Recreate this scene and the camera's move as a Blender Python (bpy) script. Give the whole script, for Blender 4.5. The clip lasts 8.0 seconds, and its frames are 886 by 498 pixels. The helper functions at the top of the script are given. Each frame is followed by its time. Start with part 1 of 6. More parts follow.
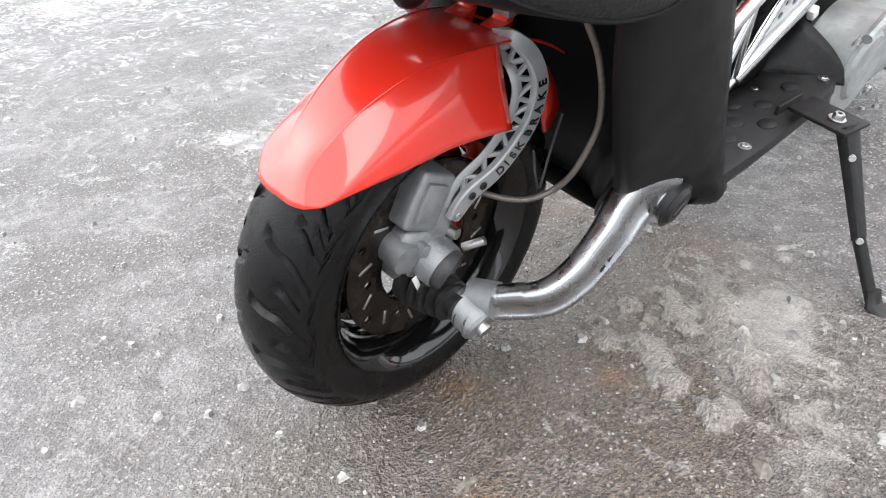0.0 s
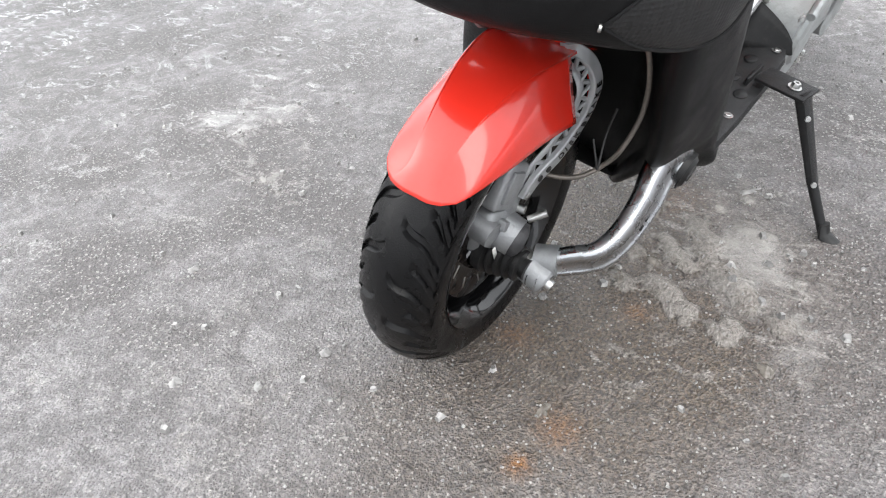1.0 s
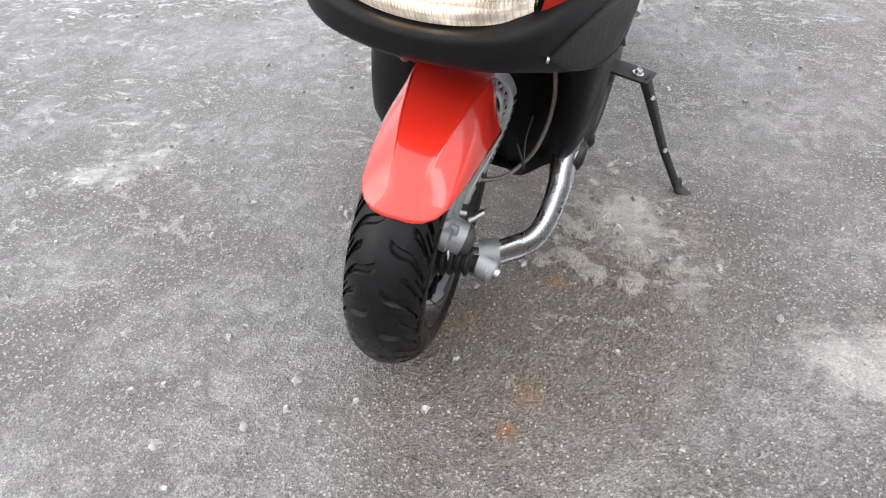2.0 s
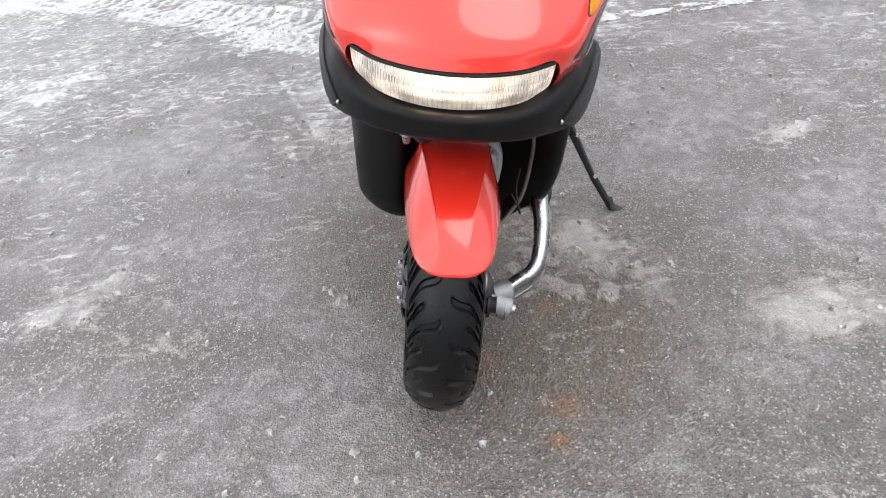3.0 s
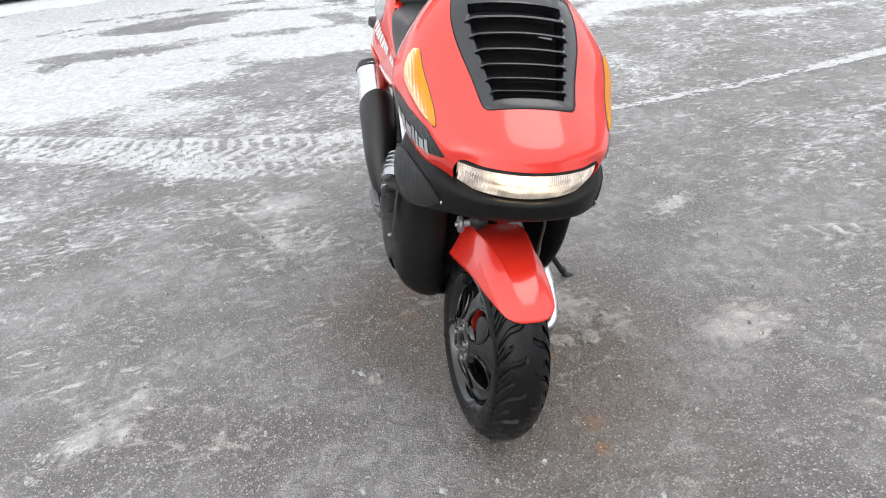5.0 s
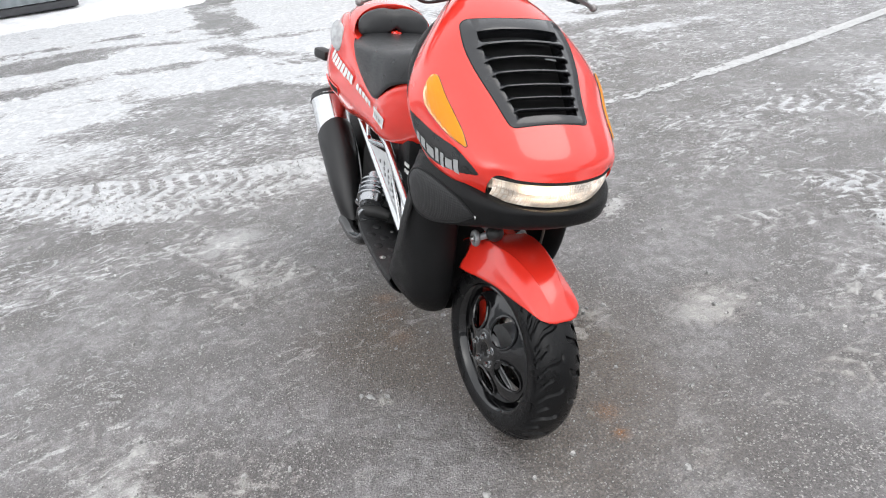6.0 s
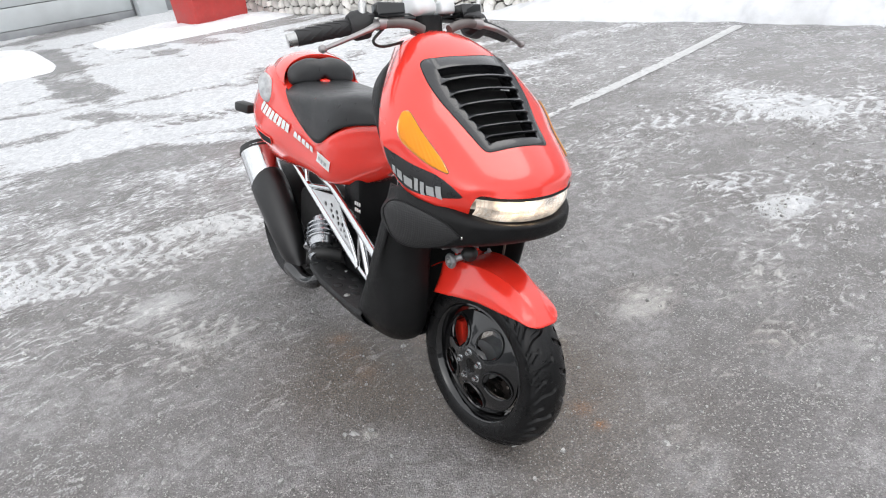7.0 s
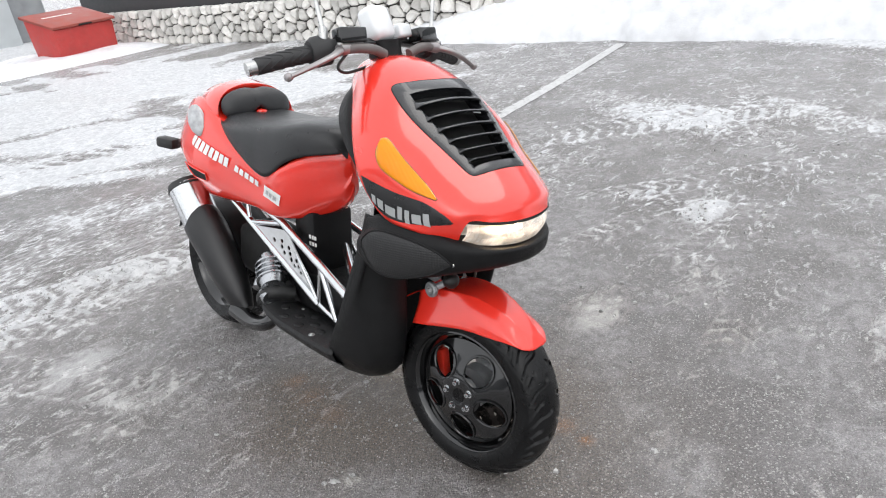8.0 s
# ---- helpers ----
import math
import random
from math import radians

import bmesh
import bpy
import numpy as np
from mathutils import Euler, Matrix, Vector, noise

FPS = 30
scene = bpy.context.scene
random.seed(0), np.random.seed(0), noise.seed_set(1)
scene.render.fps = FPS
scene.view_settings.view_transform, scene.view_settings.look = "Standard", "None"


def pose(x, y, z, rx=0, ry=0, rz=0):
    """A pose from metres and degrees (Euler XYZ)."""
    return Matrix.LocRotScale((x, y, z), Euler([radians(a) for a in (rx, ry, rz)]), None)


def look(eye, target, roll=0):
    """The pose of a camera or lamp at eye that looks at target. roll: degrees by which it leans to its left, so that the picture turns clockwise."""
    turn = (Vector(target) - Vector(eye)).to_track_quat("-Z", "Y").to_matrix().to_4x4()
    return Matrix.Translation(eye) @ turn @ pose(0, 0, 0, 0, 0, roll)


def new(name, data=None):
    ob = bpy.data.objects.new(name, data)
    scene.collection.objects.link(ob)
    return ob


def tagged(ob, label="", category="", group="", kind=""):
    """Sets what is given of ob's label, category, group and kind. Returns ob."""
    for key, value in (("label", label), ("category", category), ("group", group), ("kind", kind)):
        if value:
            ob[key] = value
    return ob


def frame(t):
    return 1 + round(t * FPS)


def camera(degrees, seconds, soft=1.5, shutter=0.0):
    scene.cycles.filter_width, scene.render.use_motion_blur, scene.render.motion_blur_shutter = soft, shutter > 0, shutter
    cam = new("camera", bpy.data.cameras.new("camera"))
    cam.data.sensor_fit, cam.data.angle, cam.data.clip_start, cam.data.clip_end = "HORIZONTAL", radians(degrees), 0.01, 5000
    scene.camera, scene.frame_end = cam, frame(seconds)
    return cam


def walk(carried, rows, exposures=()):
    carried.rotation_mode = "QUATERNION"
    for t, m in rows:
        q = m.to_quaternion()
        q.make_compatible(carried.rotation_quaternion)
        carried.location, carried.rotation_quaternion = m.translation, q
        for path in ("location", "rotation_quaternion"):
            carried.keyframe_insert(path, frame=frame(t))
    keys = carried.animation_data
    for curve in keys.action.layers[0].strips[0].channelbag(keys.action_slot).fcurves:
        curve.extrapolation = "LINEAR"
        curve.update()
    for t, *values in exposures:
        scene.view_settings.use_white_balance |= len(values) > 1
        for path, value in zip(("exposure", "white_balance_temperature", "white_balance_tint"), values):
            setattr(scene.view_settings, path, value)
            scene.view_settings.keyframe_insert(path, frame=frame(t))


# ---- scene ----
cam = camera(66.9, 8.0, soft=1.1)
PATH = [
    (0, (0.389, 0.625, 0.646), (-0.658, -0.684, -0.445), -6.7),
    (0.5, (0.513, 0.613, 0.726), (-0.566, -0.613, -0.429), -5.9),
    (1, (0.601, 0.548, 0.785), (-0.554, -0.505, -0.463), -6.2),
    (1.5, (0.677, 0.489, 0.848), (-0.594, -0.357, -0.443), -8.4),
    (2, (0.754, 0.434, 0.881), (-0.644, -0.184, -0.409), -5.6),
    (2.2, (0.821, 0.395, 0.91), (-0.65, -0.121, -0.344), -5.2),
    (3.3, (0.913, 0.153, 1.011), (-0.686, -0.021, -0.177), -9.4),
    (3.5, (0.928, 0.113, 1.033), (-0.69, -0.009, -0.136), -8.4),
    (4, (1.052, 0.018, 1.104), (-0.655, 0.063, 0.063), -7.6),
    (4.5, (1.181, -0.092, 1.152), (-0.55, 0.107, 0.171), -6.7),
    (4.7, (1.185, -0.132, 1.146), (-0.543, 0.098, 0.166), -6.5),
    (5.8, (1.126, -0.452, 1.198), (-0.536, 0.063, 0.212), -7.1),
    (6, (1.143, -0.506, 1.202), (-0.496, 0.112, 0.237), -6.7),
    (6.5, (1.168, -0.669, 1.222), (-0.385, 0.182, 0.292), -6.9),
    (7, (1.109, -0.755, 1.225), (-0.394, 0.222, 0.338), -8.0),
    (7.5, (1.009, -0.821, 1.219), (-0.338, 0.337, 0.3), -8.7),
    (8, (0.933, -0.879, 1.241), (-0.37, 0.365, 0.373), -7.8),
]
walk(cam, [(t, look(eye, target, roll)) for t, eye, target, roll in PATH], exposures=[(0.0, 0.57), (0.5, 0.47), (1.0, 0.36), (2.0, 0.24), (3.5, 0.01), (4.5, -0.03), (6.0, -0.07), (8.0, -0.12)])

# ---- world and light ----
world = bpy.data.worlds.new("overcast_sky")
scene.world = world
world.use_nodes = True
wn, wl = world.node_tree.nodes, world.node_tree.links
sky = wn.new("ShaderNodeTexSky")
sky.sky_type, sky.sun_disc = "NISHITA", False
sky.sun_elevation, sky.sun_rotation = radians(38), radians(140)
sky.air_density, sky.dust_density, sky.ozone_density = 1.0, 6.0, 1.0
pale = wn.new("ShaderNodeHueSaturation")
pale.inputs["Saturation"].default_value = 0.12
wl.new(sky.outputs[0], pale.inputs["Color"])
cloud = wn.new("ShaderNodeMix")
cloud.data_type = "RGBA"
cloud.inputs["Factor"].default_value = 0.75
cloud.inputs[7].default_value = (11.0, 11.3, 11.8, 1)
wl.new(pale.outputs[0], cloud.inputs[6])
wl.new(cloud.outputs[2], wn["Background"].inputs[0])
wn["Background"].inputs[1].default_value = 0.165
sun = new("sun", bpy.data.lights.new("sun", "SUN"))
sun.data.energy, sun.data.angle, sun.data.color = 1.0, radians(40), (1.0, 0.97, 0.93)
sun.matrix_world = look((0, 0, 8), (-2.2, -4.5, 0))

# ---- materials ----


def mat(name, color, rough=0.5, metal=0.0, coat=0.0, var=0.12, scale=25.0, bump=0.0, bscale=300.0, rvar=0.1, spec=0.5, dirt=0.0, dirt_color=(0.25, 0.23, 0.2)):
    m = bpy.data.materials.new(name)
    m.use_nodes = True
    n, l = m.node_tree.nodes, m.node_tree.links
    b = n["Principled BSDF"]
    b.inputs["Metallic"].default_value, b.inputs["Coat Weight"].default_value = metal, coat
    b.inputs["Coat Roughness"].default_value, b.inputs["Specular IOR Level"].default_value = 0.04, spec
    tc = n.new("ShaderNodeTexCoord")
    n1, n2 = n.new("ShaderNodeTexNoise"), n.new("ShaderNodeTexNoise")
    for node, sc in ((n1, scale), (n2, bscale)):
        node.inputs["Scale"].default_value, node.inputs["Detail"].default_value = sc, 5
        l.new(tc.outputs["Object"], node.inputs["Vector"])
    ramp = n.new("ShaderNodeMapRange")
    ramp.inputs["From Min"].default_value, ramp.inputs["From Max"].default_value = 0.3, 0.7
    ramp.inputs["To Min"].default_value, ramp.inputs["To Max"].default_value = 1 - var, 1 + var
    l.new(n1.outputs["Fac"], ramp.inputs["Value"])
    mul = n.new("ShaderNodeMix")
    mul.data_type, mul.blend_type = "RGBA", "MULTIPLY"
    mul.inputs["Factor"].default_value = 1
    mul.inputs[6].default_value = (*color, 1)
    l.new(ramp.outputs[0], mul.inputs[7])
    out = mul.outputs[2]
    if dirt:
        spots = n.new("ShaderNodeTexNoise")
        spots.inputs["Scale"].default_value, spots.inputs["Detail"].default_value = scale * 3.3, 8
        l.new(tc.outputs["Object"], spots.inputs["Vector"])
        edge = n.new("ShaderNodeMapRange")
        edge.inputs["From Min"].default_value, edge.inputs["From Max"].default_value = 0.52, 0.8
        edge.inputs["To Max"].default_value = dirt
        l.new(spots.outputs["Fac"], edge.inputs["Value"])
        mix = n.new("ShaderNodeMix")
        mix.data_type = "RGBA"
        mix.inputs[7].default_value = (*dirt_color, 1)
        l.new(edge.outputs[0], mix.inputs["Factor"])
        l.new(out, mix.inputs[6])
        out = mix.outputs[2]
    l.new(out, b.inputs["Base Color"])
    rr = n.new("ShaderNodeMapRange")
    rr.inputs["From Min"].default_value, rr.inputs["From Max"].default_value = 0.3, 0.7
    rr.inputs["To Min"].default_value, rr.inputs["To Max"].default_value = max(0.02, rough - rvar), min(1, rough + rvar)
    l.new(n1.outputs["Fac"], rr.inputs["Value"])
    l.new(rr.outputs[0], b.inputs["Roughness"])
    if bump:
        bp = n.new("ShaderNodeBump")
        bp.inputs["Strength"].default_value, bp.inputs["Distance"].default_value = bump, 0.002
        l.new(n2.outputs["Fac"], bp.inputs["Height"])
        l.new(bp.outputs[0], b.inputs["Normal"])
    return m


RED = mat("red_paint", (0.80, 0.032, 0.018), 0.24, spec=0.5, coat=1.0, var=0.05, rvar=0.04, scale=9)
BLACK = mat("black_textured_plastic", (0.0072, 0.0072, 0.0076), 0.46, var=0.25, spec=0.19, bump=0.35, bscale=700, dirt=0.06, dirt_color=(0.05, 0.047, 0.044))
GREYBLACK = mat("grey_black_plastic", (0.015, 0.0153, 0.016), 0.46, spec=0.28, var=0.25, bump=0.3, bscale=600, dirt=0.16, dirt_color=(0.12, 0.11, 0.10))
SATIN = mat("satin_black_heat_paint", (0.011, 0.011, 0.0115), 0.36, var=0.2, rvar=0.08, bump=0.15, bscale=500)
GRILLE = mat("dark_grey_satin_plastic", (0.013, 0.0135, 0.0155), 0.22, coat=0.6, var=0.15, rvar=0.06, bump=0.1, bscale=900)
GLOSS = mat("gloss_black_enamel", (0.005, 0.005, 0.0055), 0.10, coat=0.5, var=0.2, rvar=0.03, dirt=0.03, dirt_color=(0.06, 0.055, 0.05))
# near-black for dark parts, and for shade drawn as sheets and lines
DARK = mat("near_black", (0.006, 0.006, 0.006), 0.8, var=0.3)
RUBBER = mat("tyre_rubber", (0.0040, 0.0040, 0.0044), 0.31, var=0.35, bump=0.3, bscale=500, rvar=0.12, spec=0.28, dirt=0.05, dirt_color=(0.075, 0.07, 0.065))
PLUG = mat("dark_grey_cast_plug", (0.055, 0.055, 0.058), 0.5, metal=0.3, var=0.3, scale=80, bump=0.4, bscale=300)
BOOT = mat("black_rubber", (0.013, 0.013, 0.013), 0.5, var=0.25, bump=0.2, dirt=0.12, dirt_color=(0.06, 0.06, 0.06))
SILVER = mat("silver_painted_alloy", (0.40, 0.41, 0.42), 0.42, metal=0.35, var=0.08, scale=50, bump=0.1, bscale=700, dirt=0.08)
ALU = mat("polished_aluminium", (0.45, 0.46, 0.475), 0.27, metal=1.0, var=0.07, rvar=0.08, scale=40, bump=0.08, bscale=900)
CAST = mat("cast_alloy", (0.36, 0.37, 0.38), 0.52, metal=0.75, var=0.15, scale=60, bump=0.4, bscale=500, dirt=0.2, dirt_color=(0.16, 0.15, 0.14))
PLATE = mat("pale_drilled_alloy", (0.60, 0.61, 0.62), 0.42, metal=0.25, var=0.08, scale=50)
CASING = mat("weathered_alloy_casing", (0.42, 0.44, 0.44), 0.55, metal=0.55, var=0.2, scale=30, bump=0.35, bscale=300, dirt=0.4, dirt_color=(0.22, 0.21, 0.19))
CHROME = mat("bright_steel_tube", (0.66, 0.67, 0.68), 0.19, metal=1.0, var=0.05, rvar=0.06)
STEEL = mat("zinc_steel", (0.55, 0.55, 0.54), 0.33, metal=1.0, var=0.12)
RUST = mat("browned_brake_steel", (0.055, 0.047, 0.043), 0.25, metal=0.9, var=0.3, scale=50)
SEAT = mat("black_vinyl", (0.020, 0.0205, 0.022), 0.33, var=0.12, bump=0.35, bscale=800, rvar=0.06)
GRIP = mat("rubber_grip", (0.02, 0.02, 0.021), 0.6, var=0.2, bump=0.3)
LEVER = mat("grey_lever_alloy", (0.33, 0.31, 0.31), 0.42, metal=0.7, var=0.1)
GAITER = mat("grey_brown_sleeve", (0.13, 0.115, 0.11), 0.5, var=0.15)
HOSE = mat("braided_hose", (0.17, 0.150, 0.132), 0.42, metal=0.35, var=0.2, scale=200)
WHITE = mat("white_decal", (0.82, 0.82, 0.80), 0.4, var=0.04)
SILVERDECAL = mat("silver_decal", (0.38, 0.39, 0.39), 0.35, var=0.06)
BLACKDECAL = mat("black_decal", (0.012, 0.012, 0.013), 0.3, var=0.1, coat=0.3)
REDPART = mat("red_caliper_paint", (0.62, 0.03, 0.015), 0.35, var=0.1)
REFLECTOR = mat("lamp_reflector", (0.48, 0.45, 0.41), 0.4, metal=0.3, var=0.03)
LENSPALE = mat("pale_lens_glass", (0.42, 0.43, 0.44), 0.12, coat=0.8, var=0.25, scale=60, bump=0.3, bscale=160)
# near-white base colour stands in for sky glare on the instrument housing
GLAREWHITE = mat("glare_white_cover", (0.75, 0.77, 0.78), 0.15, coat=0.8, var=0.04)


def lens_mat(name, color, rough, ribs, strength=0.35):
    m = mat(name, color, rough, var=0.03, rvar=0.02)
    n, l = m.node_tree.nodes, m.node_tree.links
    b = n["Principled BSDF"]
    b.inputs["Transmission Weight"].default_value, b.inputs["IOR"].default_value = 0.9, 1.3
    tc, w = n.new("ShaderNodeTexCoord"), n.new("ShaderNodeTexWave")
    w.bands_direction = "Y"
    w.inputs["Scale"].default_value, w.inputs["Distortion"].default_value = ribs, 0.4
    l.new(tc.outputs["Object"], w.inputs["Vector"])
    bp = n.new("ShaderNodeBump")
    bp.inputs["Strength"].default_value, bp.inputs["Distance"].default_value = strength, 0.003
    l.new(w.outputs["Fac"], bp.inputs["Height"])
    l.new(bp.outputs[0], b.inputs["Normal"])
    return m


LENS = lens_mat("ribbed_clear_lens", (0.97, 0.955, 0.935), 0.16, 85, 0.45)
AMBER = lens_mat("amber_lens", (1.0, 0.42, 0.02), 0.16, 60, 0.10)
AMBER.node_tree.nodes["Principled BSDF"].inputs["Transmission Weight"].default_value = 0.45
AMBERBACK = mat("amber_lamp_back", (0.95, 0.38, 0.03), 0.3, metal=0.0, var=0.15, scale=60)


def glow(name, color, strength):
    m = bpy.data.materials.new(name)
    m.use_nodes = True
    b = m.node_tree.nodes["Principled BSDF"]
    b.inputs["Base Color"].default_value = (*color, 1)
    b.inputs["Emission Color"].default_value, b.inputs["Emission Strength"].default_value = (*color, 1), strength
    return m


BULB = glow("lit_bulb", (1.0, 0.74, 0.46), 34)
# moulded prism blocks of the headlight lens glow unevenly
_n, _l = LENS.node_tree.nodes, LENS.node_tree.links
_tc, _br, _mp = _n.new("ShaderNodeTexCoord"), _n.new("ShaderNodeTexBrick"), _n.new("ShaderNodeMapping")
_mp.inputs["Rotation"].default_value = (0, radians(-90), 0)
_sw = _n.new("ShaderNodeSeparateXYZ")
_cb = _n.new("ShaderNodeCombineXYZ")
_l.new(_tc.outputs["Object"], _sw.inputs[0])
_l.new(_sw.outputs["Y"], _cb.inputs["X"])
_l.new(_sw.outputs["Z"], _cb.inputs["Y"])
_l.new(_cb.outputs[0], _br.inputs["Vector"])
_br.offset = 0.0
for _k, _x in (("Scale", 1.0), ("Brick Width", 0.0062), ("Row Height", 0.0125), ("Mortar Size", 0.0010), ("Mortar Smooth", 0.6), ("Bias", 0.0)):
    _br.inputs[_k].default_value = _x
for _k, _x in (("Color1", (1.0, 0.90, 0.78, 1)), ("Color2", (0.88, 0.70, 0.54, 1)), ("Mortar", (0.74, 0.57, 0.44, 1))):
    _br.inputs[_k].default_value = _x
_no = _n.new("ShaderNodeTexNoise")
_no.inputs["Scale"].default_value = 26
_l.new(_tc.outputs["Object"], _no.inputs["Vector"])
_mr = _n.new("ShaderNodeMapRange")
for _k, _x in (("From Min", 0.35), ("From Max", 0.65), ("To Min", 0.26), ("To Max", 0.85)):
    _mr.inputs[_k].default_value = _x
_l.new(_no.outputs["Fac"], _mr.inputs["Value"])
_bs = _n["Principled BSDF"]
_l.new(_br.outputs["Color"], _bs.inputs["Emission Color"])
_l.new(_mr.outputs[0], _bs.inputs["Emission Strength"])

# mesh insert of the front fairing: fine punched holes
MESH = mat("punched_mesh_plastic", (0.012, 0.012, 0.0125), 0.5, var=0.15)
_n, _l = MESH.node_tree.nodes, MESH.node_tree.links
_v, _tc, _b = _n.new("ShaderNodeTexVoronoi"), _n.new("ShaderNodeTexCoord"), _n.new("ShaderNodeBump")
_v.inputs["Scale"].default_value, _v.inputs["Randomness"].default_value = 190, 0.0
_l.new(_tc.outputs["Object"], _v.inputs["Vector"])
_b.inputs["Strength"].default_value, _b.inputs["Distance"].default_value = 0.6, 0.002
_l.new(_v.outputs["Distance"], _b.inputs["Height"])
_l.new(_b.outputs[0], _n["Principled BSDF"].inputs["Normal"])

# ---- mesh tools ----


def cr(p, t):
    """Catmull-Rom through the rows of p at t."""
    p = np.asarray(p, float)
    n = len(p) - 1
    i = int(min(max(math.floor(t), 0), n - 1))
    f = t - i
    a, b, c, d = p[i - 1] if i else 2 * p[0] - p[1], p[i], p[i + 1], p[i + 2] if i + 2 <= n else 2 * p[n] - p[n - 1]
    return 0.5 * (2 * b + (c - a) * f + (2 * a - 5 * b + 4 * c - d) * f * f + (3 * b - a - 3 * c + d) * f ** 3)


def smooth_path(p, n):
    return np.array([cr(p, k * (len(p) - 1) / (n - 1)) for k in range(n)])


class Surf:
    """A smooth sheet through a grid of points, rows u, columns v."""

    def __init__(self, rows):
        self.p = np.array(rows, float)

    def at(self, u, v):
        return cr([cr(r, v) for r in self.p], u)

    def normal(self, u, v, e=0.02):
        a = self.at(u + e, v) - self.at(u - e, v)
        b = self.at(u, v + e) - self.at(u, v - e)
        k = np.cross(a, b)
        return k / (np.linalg.norm(k) + 1e-12)


class M:
    """Gathers vertices and faces of one mesh."""

    def __init__(self):
        self.v, self.f = [], []

    def add(self, v, f, m=None):
        k = len(self.v)
        self.v += [tuple(m @ Vector(p)) if m else tuple(p) for p in v]
        self.f += [tuple(i + k for i in q) for q in f]
        return self

    def grid(self, pts, close_u=False, close_v=False, skip=None, flip=False, m=None):
        nu, nv = len(pts), len(pts[0])
        v = [p for r in pts for p in r]
        f = []
        for i in range(nu if close_u else nu - 1):
            for j in range(nv if close_v else nv - 1):
                if skip and skip(i, j):
                    continue
                q = (i * nv + j, i * nv + (j + 1) % nv, (i + 1) % nu * nv + (j + 1) % nv, (i + 1) % nu * nv + j)
                f.append(q[::-1] if flip else q)
        return self.add(v, f, m)

    def tube(self, path, r, n=10, smooth=0, flat=None, caps=True, m=None):
        """Sweep a circle (or an ellipse: flat=(a, b, up)) along the path. r: one number, or one for each point."""
        p = np.array(path, float)
        rr = np.array([r] * len(p) if np.isscalar(r) else r, float)
        if smooth:
            rr = np.array([cr(rr[:, None], k * (len(p) - 1) / (smooth - 1))[0] for k in range(smooth)])
            p = smooth_path(p, smooth)
        rings, up = [], None
        for i in range(len(p)):
            d = p[min(i + 1, len(p) - 1)] - p[max(i - 1, 0)]
            d = d / (np.linalg.norm(d) + 1e-12)
            if flat is not None:
                up = np.array(flat[2], float)
            elif up is None:
                up = np.array((0, 0, 1.0)) if abs(d[2]) < 0.9 else np.array((1.0, 0, 0))
            up = up - d * (up @ d)
            up = up / np.linalg.norm(up)
            s = np.cross(d, up)
            a, b = (flat[0], flat[1]) if flat is not None else (1, 1)
            ring = []
            for k in range(n):
                t = 2 * math.pi * k / n
                ca, sa = math.cos(t), math.sin(t)
                if flat is not None and len(flat) > 3:
                    ca, sa = math.copysign(abs(ca) ** flat[3], ca), math.copysign(abs(sa) ** flat[3], sa)
                ring.append(p[i] + rr[i] * (s * ca * a + up * sa * b))
            rings.append(ring)
        self.grid(rings, close_v=True, m=m)
        if caps:
            k = len(self.v)
            self.f.append(tuple(range(k - n, k)))
            self.f.append(tuple(range(k - n * len(p), k - n * len(p) + n))[::-1])
        return self

    def lathe(self, prof, n=48, m=None, closed=False):
        """Turn (radius, y) pairs about the y axis."""
        rings = [[(r * math.cos(2 * math.pi * k / n), y, r * math.sin(2 * math.pi * k / n)) for k in range(n)] for r, y in prof]
        return self.grid(rings, close_u=closed, close_v=True, m=m)

    def box(self, size, m, bevel=0.003, seg=2):
        bm = bmesh.new()
        bmesh.ops.create_cube(bm, size=1)
        bmesh.ops.scale(bm, vec=size, verts=bm.verts)
        if bevel:
            bmesh.ops.bevel(bm, geom=list(bm.edges), offset=min(bevel, min(size) * 0.45), segments=seg, affect="EDGES", profile=0.5)
        return self.bm(bm, m)

    def bm(self, bm, m=None):
        bm.verts.index_update()
        self.add([v.co for v in bm.verts], [[v.index for v in f.verts] for f in bm.faces], m)
        bm.free()
        return self

    def prism(self, outline, depth, m, holes=(), bevel=0.0):
        """Fill an outline in the x, z plane, with holes, and give it depth along y, centred."""
        bm = bmesh.new()
        edges = []
        for loop in (outline, *holes):
            vs = [bm.verts.new((x, -depth / 2, z)) for x, z in loop]
            edges += [bm.edges.new((vs[i], vs[(i + 1) % len(vs)])) for i in range(len(vs))]
        bmesh.ops.triangle_fill(bm, edges=edges, use_beauty=True, use_dissolve=False)
        r = bmesh.ops.extrude_face_region(bm, geom=list(bm.faces))
        bmesh.ops.translate(bm, vec=(0, depth, 0), verts=[e for e in r["geom"] if isinstance(e, bmesh.types.BMVert)])
        bmesh.ops.recalc_face_normals(bm, faces=list(bm.faces))
        if bevel:
            sharp = [e for e in bm.edges if len(e.link_faces) == 2 and e.calc_face_angle(0) > 1.0]
            bmesh.ops.bevel(bm, geom=sharp, offset=bevel, segments=2, affect="EDGES", profile=0.5)
        return self.bm(bm, m)

